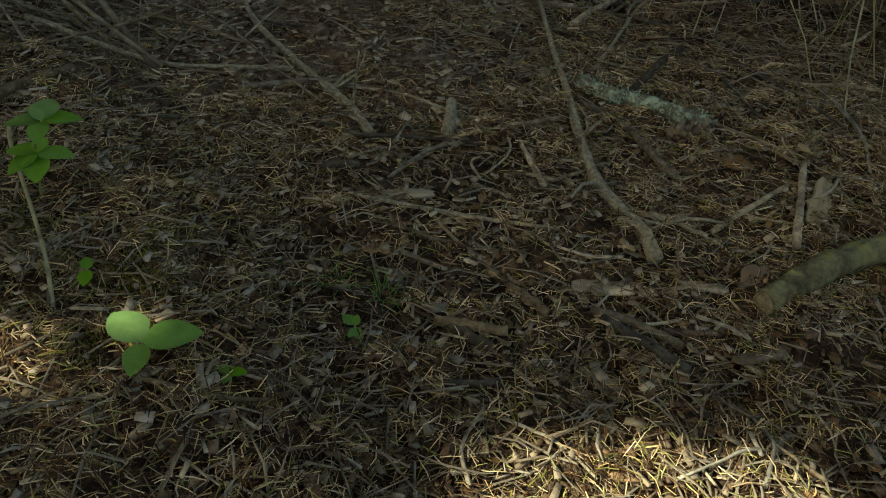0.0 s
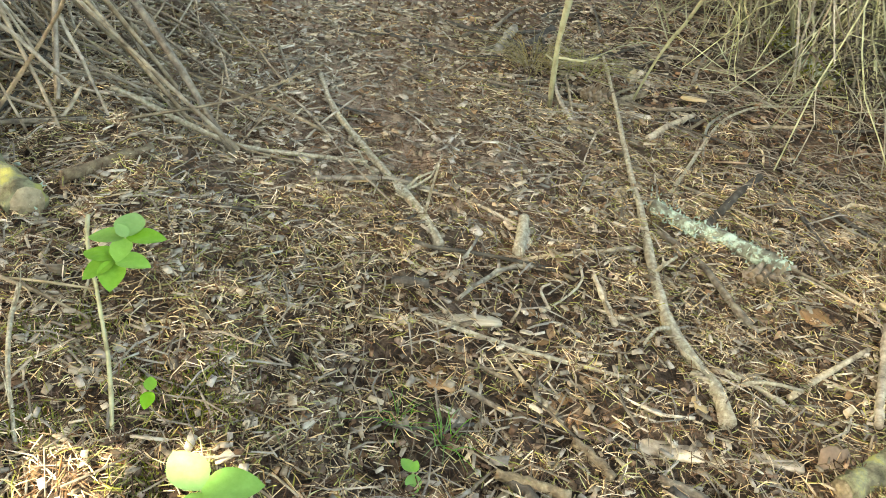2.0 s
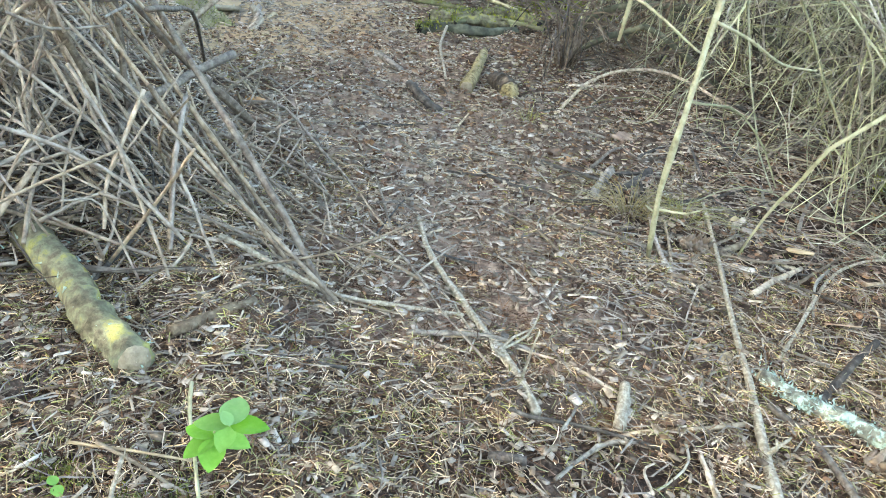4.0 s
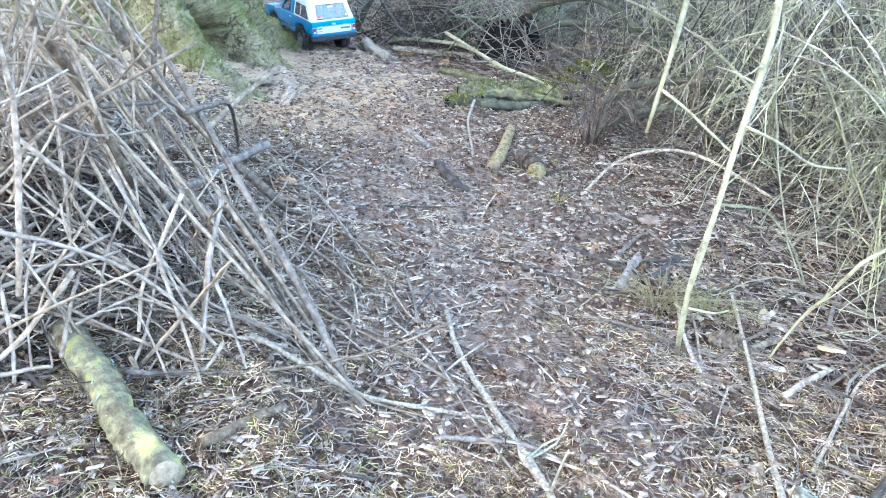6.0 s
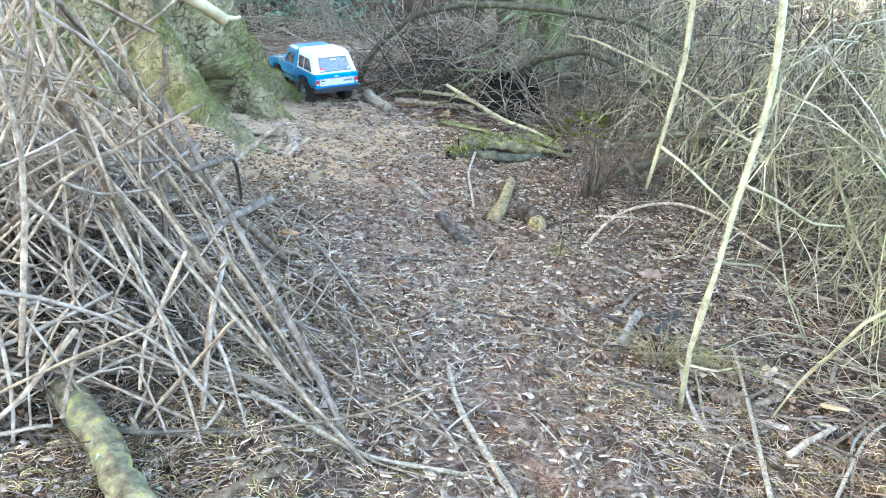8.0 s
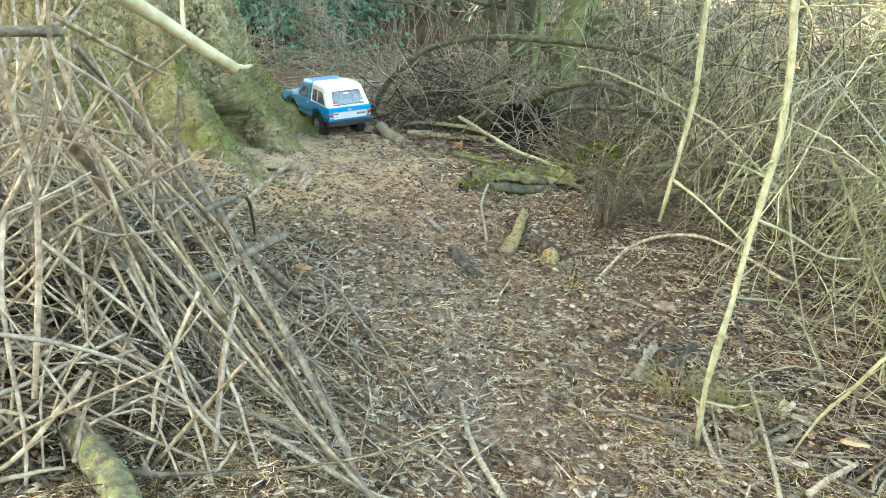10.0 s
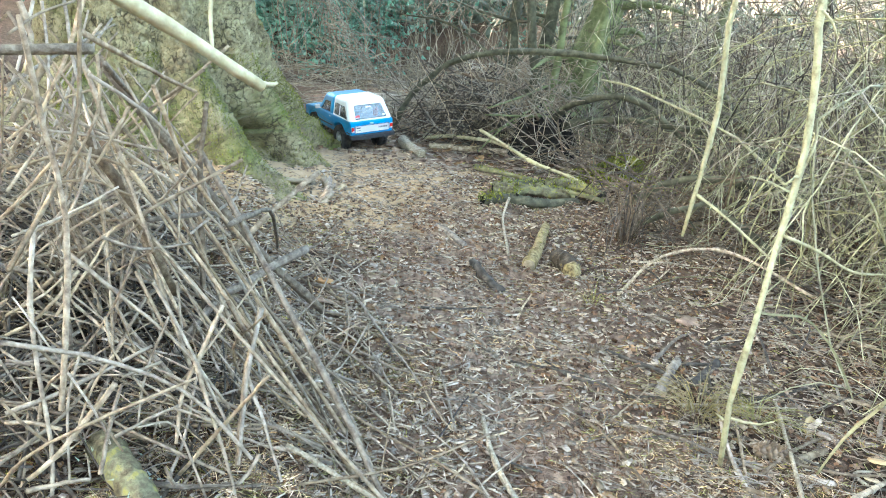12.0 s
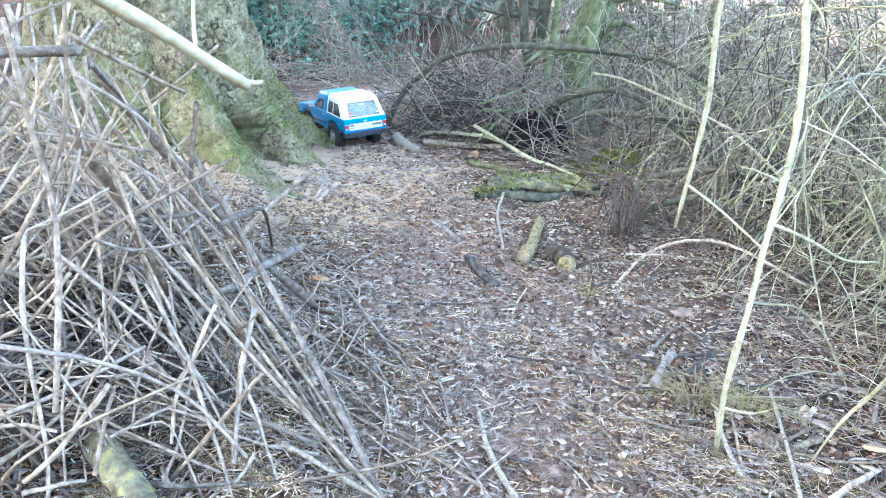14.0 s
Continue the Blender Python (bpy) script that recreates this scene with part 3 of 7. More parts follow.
        part("side_twig", mesh_from("side_twig", *tube_arrays(spline([p[i], p[i] + d * 0.5 + rng.normal(0, 0.004, 3), p[i] + d], 5), np.linspace(r, r * 0.5, 5), 5), mat), ob)
    return ob


def lay(pts, r=0.006, bias=0.0):
    """Drapes a line of points (x, y, lift) over the humps of the floor."""
    length = sum(math.hypot(b[0] - a[0], b[1] - a[1]) for a, b in zip(pts, pts[1:]))
    p = spline(pts, max(5, min(16, int(length / 0.035) + 3)))
    z = ground_z(p[:, 0], p[:, 1])
    pad = np.pad(z, 1, mode="edge")
    z = np.maximum(z, (pad[:-2] + z + pad[2:]) / 3)
    for k in range(3):
        pad = np.pad(z, 1, mode="edge")
        z = (pad[:-2] + 2 * pad[1:-1] + pad[2:]) / 4 + 0.0006
    return [(x, y, g + r * 0.75 + h + bias) for (x, y, h), g in zip(p, z)]


branch("fallen_branch", "straight grey-brown branch lying on the path", lay([(-0.401, 1.33, 0), (-0.343, 1.23, 0.004), (-0.239, 1.119, 0), (-0.144, 1.011, 0), (-0.075, 0.919, 0)]),
      0.0042, 0.0068, PALESTICK, "branch")
branch("fallen_branch", "long curved pale branch lying across the litter",
      lay([(0.036, 1.681, 0.02), (0.093, 1.427, 0.012), (0.132, 1.217, 0.004), (0.151, 1.12, 0), (0.175, 0.999, 0), (0.205, 0.888, 0), (0.252, 0.802, 0), (0.266, 0.755, 0)]),
      0.0028, 0.0086, PALESTICK, "branch")
stick("stick", "thin bowed pale stick at the edge of the brush pile", lay([(-0.566, 1.002, 0.02), (-0.439, 1.024, 0.01), (-0.376, 1.037, 0.004), (-0.228, 1.09, 0)]), 0.004, 0.0028, PALESTICK)
stick("stick", "short pale peeled stick on the path", lay([(-0.26, 1.019, 0), (-0.173, 1.051, 0)]), 0.0025, 0.002, PALEWOOD)
stick("stick", "dark bark-covered stick beside the brush pile", [(-0.473, 0.779, gz(-0.473, 0.779) + 0.010), (-0.444, 0.903, gz(-0.444, 0.903) + 0.012)], 0.0075, 0.0068, BROWNSTICK)
stick("stick", "thin straight tan stick on the litter", lay([(-0.062, 0.781, 0), (0.032, 0.773, 0), (0.165, 0.778, 0)]), 0.0028, 0.002, PALESTICK)
stick("stick", "short grey stub of wood on the litter", lay([(0.125, 0.675, 0), (0.165, 0.645, 0)]), 0.0055, 0.005, BROWNSTICK)
stick("stick", "short brown stick with peeling bark", lay([(0.215, 0.655, 0), (0.29, 0.60, 0)]), 0.006, 0.005, DARKBARK)
stick("stick", "thick broken twig lying by the path", lay([(0.075, 0.612, 0), (0.12, 0.592, 0)]), 0.006, 0.005, DARKBARK)
stick("stick", "dark crooked stick on the path", lay([(-0.735, 2.04, 0.004), (-0.68, 1.98, 0.008), (-0.61, 1.945, 0)]), 0.011, 0.012, DARKBARK)
stick("stick", "grey broken stick on the path", lay([(-0.96, 2.284, 0.0), (-0.836, 2.216, 0)]), 0.011, 0.008, GREYSTICK)
stick("stick", "grey cut stick standing out of the litter", lay([(-0.158, 1.77, 0.01), (-0.165, 1.61, 0)]), 0.009, 0.01, GREYSTICK)
stick("stick", "dark broken stick beside the dry fern", lay([(-0.085, 1.81, 0.01), (-0.112, 1.665, 0)]), 0.009, 0.008, DARKBARK)


def log(label, pts, r0, r1, bark, cut, rough=0.11):
    """A short log: bark body and paler sawn or broken ends."""
    x, y, z = pts[0]
    ob = thing("log", label, "log", x, y, gz(x, y))
    o = np.array([x, y, gz(x, y)])
    p = spline(np.asarray(pts) - o, 26)
    p[1:-1] += rng.normal(0, 0.05 * r0, (24, 3))
    r = np.linspace(r0, r1, 26) * (1 + rng.uniform(-0.06, 0.09, 26))
    part("bark", mesh_from("bark", *tube_arrays(p, r, 18, rough), bark), ob)
    for q, s in ((0, -1), (-1, 1)):
        t = p[0] - p[1] if q == 0 else p[-1] - p[-2]
        t = t / np.linalg.norm(t)
        e = p[q]
        part("cut_end", mesh_from("cut_end", *tube_arrays([e - t * 0.002, e + t * 0.0035], [r[q] * 0.86, r[q] * 0.8], 14, 0.05), cut), ob, "pale end grain")
    return ob


def tufts(parent, pts, n, size, mat, name="lichen_tuft", out=0.02):
    """Ragged lichen on the upper side of a branch; pts are relative to the parent."""
    p = spline(pts, 60)
    b = p[rng.integers(0, 60, n)] + rng.normal(0, out, (n, 3)) * [1, 1, 0.6]
    bag = Bag()
    blades(bag, b, np.tile([0, 0, 0.8], (n, 1)) + rng.normal(0, 0.6, (n, 3)), size, size * 0.35)
    return tagged(part(name, bag.mesh(name, mat), parent, "pale grey-green lichen"), kind="stuff")


L1 = [(-0.765, 0.862, gz(-0.765, 0.862) + 0.028), (-0.656, 0.816, gz(-0.656, 0.816) + 0.020), (-0.565, 0.764, gz(-0.565, 0.764) + 0.017), (-0.467, 0.716, gz(-0.467, 0.716) + 0.016)]
lichen_log = log("branch log with grey-green lichen and yellow patches beside the brush pile", L1, 0.021, 0.020, LOGBARK, CUTEND)
tufts(lichen_log, np.asarray(L1) - np.array(lichen_log.location) + [0, 0, 0.002], 300, 0.0055, LICHEN, out=0.011)
L2 = [(0.368, 0.712, gz(0.368, 0.712) + 0.012), (0.45, 0.79, gz(0.45, 0.79) + 0.013), (0.6, 0.9, gz(0.6, 0.9) + 0.014)]
log("branch log with yellow lichen and a broken end", L2, 0.0135, 0.0155, LOGBARK, CUTEND)
L5 = [(-0.612, 2.13, gz(-0.612, 2.13) + 0.016), (-0.632, 2.25, gz(-0.632, 2.25) + 0.026), (-0.688, 2.48, gz(-0.688, 2.48) + 0.014)]
short_log = log("short crooked log piece with yellow-green moss on the path edge", L5, 0.0185, 0.012, YELLOWROT, CUTEND)
tagged(tufts(short_log, np.asarray(L5) - np.array(short_log.location) + [0, 0, 0.010], 70, 0.004, MOSS, "moss", 0.006), "yellow-green moss", kind="stuff")
sawn = log("short rotting log with a yellowish broken end on the path edge", [(-0.570, 2.238, gz(-0.570, 2.238) + 0.016), (-0.53, 2.175, gz(-0.53, 2.175) + 0.022), (-0.507, 2.15, gz(-0.507, 2.15) + 0.022)], 0.022, 0.025, DARKBARK, CUTEND)
v, f = tube_arrays(spline([(0.055, -0.078, 0.022), (0.072, -0.100, 0.021), (0.090, -0.124, 0.018)], 9), np.array([24, 25, 24, 25, 23, 22, 19, 15, 7]) * 0.001, 14, 0.22)
part("broken_end", mesh_from("broken_end", v + rng.normal(0, 0.0014, v.shape), f, YELLOWROT), sawn, "crumbling yellow-brown wood")
log("grey weathered log beside the path", [(-1.69, 3.41, gz(-1.69, 3.41) + 0.02), (-1.60, 3.31, gz(-1.60, 3.31) + 0.02), (-1.50, 3.24, gz(-1.50, 3.24) + 0.016)], 0.024, 0.019, PALESTICK, CUTEND)
for label, w, r, moss in (
        ("dark rotting branch with moss on its broken end", [(-0.974, 2.660, 0.012), (-0.918, 2.700, 0.020), (-0.824, 2.720, 0.022), (-0.700, 2.850, 0.020)], 0.019, 900),
        ("mossy rotting branch in a heap at the path edge", [(-1.012, 2.850, 0.017), (-0.914, 2.900, 0.041), (-0.782, 2.950, 0.048), (-0.632, 2.950, 0.044)], 0.012, 600),
        ("mossy rotting branch in a heap at the path edge", [(-1.200, 3.100, 0.016), (-1.061, 3.050, 0.027), (-0.888, 2.950, 0.040), (-0.707, 2.850, 0.038)], 0.009, 380),
        ("thin mossy branch in a heap at the path edge", [(-0.917, 2.750, 0.022), (-0.812, 2.850, 0.050), (-0.608, 2.850, 0.045)], 0.008, 300),
        ("crumbling mossy log piece in a heap at the path edge", [(-0.985, 2.775, 0.026), (-0.860, 2.825, 0.040), (-0.735, 2.870, 0.036)], 0.023, 520),
        ("crumbling mossy log piece in a heap at the path edge", [(-0.840, 2.900, 0.046), (-0.740, 2.930, 0.060), (-0.640, 2.900, 0.046)], 0.019, 420),
        ("short mossy branch in a heap at the path edge", [(-1.002, 2.900, 0.041), (-0.918, 2.800, 0.044), (-0.868, 2.700, 0.045)], 0.008, 420)):
    w = [(x, y, max(z, gz(x, y) + r * 0.7)) for x, y, z in w]
    ob = log(label, w, r, r * 0.75, LOGBARK if r > 0.0185 and moss < 600 else MOSSBARK if moss < 600 else ARCHBARK, BLACKWOOD, 0.34)
    p = np.asarray(w) - np.array(ob.location) + [0, 0, r * 0.7]
    tagged(tufts(ob, p[:3] if moss < 900 else p[:2], int(moss * 0.45), 0.0060, MOSS, "moss", r * 0.6), "yellow-green moss", kind="stuff")
L3 = [(0.165, 1.13, gz(0.165, 1.13) + 0.012), (0.22, 1.109, gz(0.22, 1.109) + 0.012), (0.266, 1.095, gz(0.266, 1.095) + 0.012), (0.335, 1.06, gz(0.335, 1.06) + 0.012)]
lb = log("rotten branch covered in pale grey-green lichen", L3, 0.010, 0.012, LICHENBARK, CUTEND)
tufts(lb, np.asarray(L3) - np.array(lb.location) + [0, 0, 0.004], 420, 0.0042, LICHEN, out=0.009)


# ---- brush pile ----
def brush_height(x, y):
    """How high the heap of brush stands over the floor."""
    s = -0.667 * (x + 0.40) - 0.745 * (y - 1.0)
    s2 = 0.6 * (y - 0.66) - 0.45 * np.clip(x + 0.86, 0, 9)
    return 0.27 * np.clip(s / 0.5, 0, 1) ** 0.9 * np.clip(s2 / 0.15, 0, 1)


pile = thing("brush_pile", "tall heap of dead grey branches and sticks beside the path", "brush pile", -1.1, 1.4, 0)
PO = np.array([-1.1, 1.4, 0])


def pile_stick(pts, r0, r1, mat):
    return part("stick", stick_mesh("stick", np.asarray(pts) - PO, r0, r1, mat, n=9, sides=6), pile)


# leading poles of the heap
for pts, r0, r1, mt in (
        ([(-0.385, 1.0, 0.012), (-0.53, 1.065, 0.125), (-0.75, 1.155, 0.284), (-0.92, 1.22, 0.40)], 0.0045, 0.006, PILEGREY),
        ([(-0.849, 1.519, 0.02), (-0.903, 1.443, 0.116), (-0.95, 1.369, 0.212), (-0.997, 1.25, 0.375), (-1.025, 1.115, 0.536)], 0.009, 0.0105, BROWNSTICK),
        ([(-0.872, 1.51, 0.045), (-0.874, 1.505, 0.07), (-0.880, 1.50, 0.092)], 0.0042, 0.003, BROWNSTICK),
        ([(-0.839, 1.077, 0.10), (-0.854, 1.214, 0.153), (-0.815, 1.398, 0.198)], 0.0075, 0.0095, BROWNSTICK),
        ([(-0.958, 1.354, 0.17), (-0.94, 1.451, 0.231), (-0.932, 1.603, 0.29)], 0.007, 0.0065, PILEGREY),
        ([(-0.871, 1.186, 0.484), (-0.896, 1.2, 0.367), (-0.896, 1.206, 0.207), (-0.856, 1.172, 0.06)], 0.0045, 0.006, BROWNSTICK),
        ([(-0.914, 0.99, 0.447), (-0.899, 1.047, 0.349), (-0.891, 1.134, 0.17)], 0.0095, 0.008, BROWNSTICK),
        ([(-0.92, 0.67, 0.57), (-0.805, 0.839, 0.584), (-0.809, 0.912, 0.581)], 0.008, 0.007, BROWNSTICK),
        ([(-0.743, 0.839, 0.61), (-0.763, 0.957, 0.561), (-0.786, 1.067, 0.521)], 0.0045, 0.003, PILEGREY),
        ([(-0.973, 1.633, 0.02), (-0.833, 1.588, 0.05), (-0.687, 1.472, 0.04), (-0.536, 1.364, 0.012)], 0.0045, 0.0022, PILEGREY),
        ([(-0.87, 1.36, 0.06), (-0.705, 1.366, 0.035), (-0.561, 1.321, 0.008)], 0.004, 0.0025, PILEGREY),
        ([(-0.797, 1.19, 0.103), (-0.676, 1.246, 0.06), (-0.498, 1.205, 0.01)], 0.0035, 0.002, PILEGREY),
        ([(-0.72, 1.42, 0.015), (-0.60, 1.40, 0.01), (-0.50, 1.43, 0.006)], 0.003, 0.002, PILEGREY),
        ([(-0.702, 0.733, 0.63), (-0.723, 0.767, 0.531), (-0.723, 0.792, 0.389), (-0.693, 0.747, 0.20)], 0.003, 0.0042, PILEGREY),
        ([(-0.70, 0.70, 0.38), (-0.737, 0.819, 0.492), (-0.743, 0.841, 0.66)], 0.0035, 0.0025, PILEGREY),
        ([(-0.757, 0.959, 0.541), (-0.774, 1.046, 0.407), (-0.75, 1.155, 0.27)], 0.0035, 0.003, PILEGREY),
        ([(-0.72, 0.69, 0.30), (-0.66, 0.783, 0.258), (-0.611, 0.864, 0.193), (-0.534, 0.886, 0.12)], 0.0032, 0.0026, PILEGREY),
        ([(-0.716, 1.136, 0.189), (-0.653, 1.023, 0.153), (-0.577, 0.912, 0.08)], 0.0045, 0.0048, PILEGREY),
        ([(-0.60, 0.715, 0.17), (-0.64, 0.77, 0.2), (-0.70, 0.84, 0.19)], 0.003, 0.0026, PILEGREY),
        ([(-0.427, 0.750, 0.599), (-0.446, 0.687, 0.636), (-0.455, 0.626, 0.665), (-0.442, 0.551, 0.695), (-0.43, 0.40, 0.76)], 0.0066, 0.0072, PEELED),
        ([(-0.444, 0.707, 0.626), (-0.448, 0.710, 0.645), (-0.451, 0.712, 0.70)], 0.0020, 0.0018, PEELED),
        ([(-0.430, 0.742, 0.604), (-0.427, 0.762, 0.600), (-0.426, 0.770, 0.601)], 0.0030, 0.0016, PEELED)):
    pile_stick(pts, r0 * 0.87, r1 * 0.87, mt)
# sticks of the heap that stand out, from its crest down to the near edge
for pts, r, mt in (
        ([(-0.890, 0.975, 0.631), (-0.895, 0.943, 0.552), (-0.901, 0.900, 0.476)], 0.0032, PILEGREY),
        ([(-0.904, 1.015, 0.548), (-0.983, 1.135, 0.489), (-1.083, 1.294, 0.414)], 0.0046, BROWNSTICK),
        ([(-0.837, 0.931, 0.546), (-0.809, 1.001, 0.493), (-0.776, 1.066, 0.411)], 0.0028, PALEPILE),
        ([(-0.850, 0.957, 0.568), (-0.843, 0.952, 0.508), (-0.849, 0.932, 0.458), (-0.858, 0.906, 0.416)], 0.0024, PALEPILE),
        ([(-0.904, 0.974, 0.564), (-0.869, 0.976, 0.495), (-0.837, 0.976, 0.438), (-0.810, 0.972, 0.390), (-0.766, 0.963, 0.317)], 0.0035, PILEGREY),
        ([(-0.878, 0.882, 0.474), (-0.846, 0.939, 0.465), (-0.794, 1.014, 0.442)], 0.0021, PALEPILE),
        ([(-0.926, 0.902, 0.504), (-0.895, 0.956, 0.478), (-0.849, 1.017, 0.422), (-0.803, 1.066, 0.373), (-0.752, 1.105, 0.305)], 0.0025, PALEPILE),
        ([(-0.801, 1.018, 0.504), (-0.808, 1.016, 0.422)], 0.0015, PILEGREY),
        ([(-0.817, 1.035, 0.497), (-0.791, 1.038, 0.445), (-0.773, 1.022, 0.379), (-0.755, 0.997, 0.306)], 0.0021, PILEGREY)):
    pile_stick(pts, r, r * 0.72, mt)
for pts, r, mt in (
        ([(-0.824, 0.984, 0.503), (-0.830, 0.966, 0.471), (-0.839, 0.939, 0.429)], 0.0028, PALEPILE),
        ([(-0.874, 0.833, 0.404), (-0.889, 0.887, 0.443), (-0.898, 0.936, 0.476)], 0.0024, PALEPILE),
        ([(-0.963, 0.917, 0.581), (-0.958, 0.965, 0.610), (-0.948, 1.012, 0.626)], 0.0022, PALEPILE),
        ([(-0.972, 0.944, 0.622), (-0.963, 0.950, 0.580), (-0.962, 0.941, 0.529)], 0.0044, PALEPILE),
        ([(-0.791, 0.863, 0.312), (-0.811, 0.818, 0.260), (-0.831, 0.785, 0.240)], 0.0027, PALEPILE),
        ([(-0.830, 0.834, 0.370), (-0.816, 0.810, 0.277), (-0.792, 0.796, 0.198), (-0.759, 0.782, 0.121), (-0.736, 0.761, 0.061)], 0.0033, PALEPILE),
        ([(-0.801, 0.755, 0.156), (-0.766, 0.815, 0.174), (-0.711, 0.903, 0.216)], 0.0033, PALEPILE),
        ([(-0.718, 0.847, 0.184), (-0.741, 0.790, 0.116), (-0.762, 0.749, 0.081)], 0.0043, PALEPILE),
        ([(-0.641, 1.038, 0.242), (-0.621, 0.985, 0.178), (-0.592, 0.939, 0.123), (-0.571, 0.906, 0.087)], 0.0034, PALEPILE)):
    pile_stick(pts, r, r * 0.72, mt)
for pts, r, mt in (
        ([(-0.667, 0.987, 0.257), (-0.667, 0.942, 0.199), (-0.665, 0.907, 0.157), (-0.647, 0.876, 0.107)], 0.0033, PALEPILE),
        ([(-0.661, 0.927, 0.199), (-0.614, 0.907, 0.140), (-0.576, 0.890, 0.096), (-0.549, 0.874, 0.065)], 0.0029, PALEPILE),
        ([(-0.819, 0.863, 0.335), (-0.761, 0.896, 0.278), (-0.689, 0.929, 0.213), (-0.615, 0.941, 0.138)], 0.0027, PALEPILE),
        ([(-0.762, 0.927, 0.300), (-0.711, 0.932, 0.223), (-0.667, 0.949, 0.186)], 0.0027, PILEGREY),
        ([(-0.740, 0.936, 0.287), (-0.676, 0.935, 0.207), (-0.598, 0.923, 0.119)], 0.0027, PALEPILE),
        ([(-0.663, 0.993, 0.262), (-0.639, 1.044, 0.157), (-0.597, 1.109, 0.065), (-0.563, 1.155, 0.000)], 0.0033, PILEGREY),
        ([(-0.619, 0.980, 0.172), (-0.571, 0.958, 0.121), (-0.520, 0.929, 0.068)], 0.0027, PALEPILE),
        ([(-0.801, 0.753, 0.145), (-0.780, 0.775, 0.141), (-0.754, 0.795, 0.131)], 0.0030, PILEGREY),
        ([(-0.663, 0.826, 0.071), (-0.606, 0.866, 0.064), (-0.539, 0.912, 0.065)], 0.0040, BROWNSTICK)):
    pile_stick(pts, r, r * 0.72, mt)
for pts, r, mt in (
        ([(-0.660, 0.886, 0.150), (-0.621, 0.920, 0.125)], 0.0020, PALEPILE),
        ([(-0.701, 0.828, 0.122), (-0.684, 0.862, 0.135), (-0.662, 0.901, 0.147)], 0.0027, PALEPILE),
        ([(-0.557, 0.930, 0.095), (-0.557, 0.907, 0.079), (-0.560, 0.887, 0.069)], 0.0029, PALEPILE),
        ([(-0.760, 0.745, 0.068), (-0.735, 0.769, 0.075), (-0.707, 0.793, 0.078)], 0.0034, PALEPILE),
        ([(-0.717, 0.857, 0.188), (-0.697, 0.904, 0.197)], 0.0026, PALEPILE),
        ([(-0.760, 0.834, 0.223), (-0.757, 0.812, 0.178), (-0.746, 0.796, 0.135), (-0.725, 0.778, 0.078)], 0.0020, PALEPILE),
        ([(-0.721, 0.959, 0.285), (-0.694, 0.941, 0.212)], 0.0020, PILEGREY),
        ([(-0.756, 0.870, 0.257), (-0.738, 0.864, 0.216), (-0.692, 0.876, 0.161)], 0.0020, PALEPILE),
        ([(-0.865, 0.818, 0.314), (-0.844, 0.849, 0.294)], 0.0041, BROWNSTICK)):
    pile_stick(pts, r, r * 0.72, mt)
for pts, r, mt in (
        ([(-0.880, 1.274, 0.311), (-0.822, 1.152, 0.319), (-0.766, 1.036, 0.326)], 0.0028, PALEPILE),
        ([(-0.791, 0.978, 0.354), (-0.795, 1.069, 0.339), (-0.796, 1.121, 0.331), (-0.800, 1.168, 0.286)], 0.0037, BROWNSTICK),
        ([(-0.741, 1.089, 0.332), (-0.822, 1.246, 0.297), (-0.882, 1.367, 0.268), (-0.976, 1.515, 0.181), (-1.151, 1.766, 0.023)], 0.0044, BROWNSTICK),
        ([(-0.832, 0.788, 0.265), (-0.817, 0.833, 0.284), (-0.806, 0.885, 0.323)], 0.0020, PALEPILE),
        ([(-0.794, 0.903, 0.346), (-0.774, 0.949, 0.323), (-0.747, 1.016, 0.320)], 0.0022, PALEPILE),
        ([(-0.791, 0.826, 0.263), (-0.796, 0.885, 0.312), (-0.799, 0.927, 0.354)], 0.0021, PALEPILE),
        ([(-0.734, 0.881, 0.228), (-0.745, 0.839, 0.178), (-0.742, 0.808, 0.130)], 0.0020, PILEGREY),
        ([(-0.707, 0.929, 0.250), (-0.706, 0.886, 0.186), (-0.691, 0.854, 0.124)], 0.0020, PALEPILE),
        ([(-0.822, 0.776, 0.213), (-0.784, 0.816, 0.200), (-0.742, 0.865, 0.200)], 0.0020, PILEGREY)):
    pile_stick(pts, r, r * 0.72, mt)
for pts, r, mt in (
        ([(-0.794, 0.802, 0.226), (-0.745, 0.822, 0.170), (-0.690, 0.830, 0.104)], 0.0021, PALEPILE),
        ([(-0.829, 0.923, 0.455), (-0.829, 0.902, 0.400), (-0.833, 0.871, 0.345)], 0.0020, PALEPILE),
        ([(-0.848, 0.816, 0.356), (-0.826, 0.881, 0.375), (-0.804, 0.943, 0.404)], 0.0020, PALEPILE),
        ([(-0.996, 0.944, 0.606), (-0.931, 0.946, 0.541), (-0.867, 0.939, 0.469)], 0.0025, PALEPILE),
        ([(-0.968, 0.975, 0.623), (-0.930, 0.949, 0.533), (-0.899, 0.905, 0.446)], 0.0022, PILEGREY),
        ([(-0.953, 0.904, 0.518), (-1.142, 1.129, 0.522), (-1.578, 1.667, 0.526)], 0.0030, PALEPILE),
        ([(-0.984, 1.024, 0.623), (-0.932, 0.992, 0.538), (-0.859, 0.958, 0.443)], 0.0026, PALEPILE),
        ([(-0.921, 0.873, 0.454), (-0.908, 0.942, 0.500), (-0.885, 1.006, 0.520)], 0.0021, PILEGREY),
        ([(-0.947, 0.916, 0.533), (-0.903, 0.936, 0.486), (-0.844, 0.974, 0.461)], 0.0021, PALEPILE)):
    pile_stick(pts, r, r * 0.72, mt)
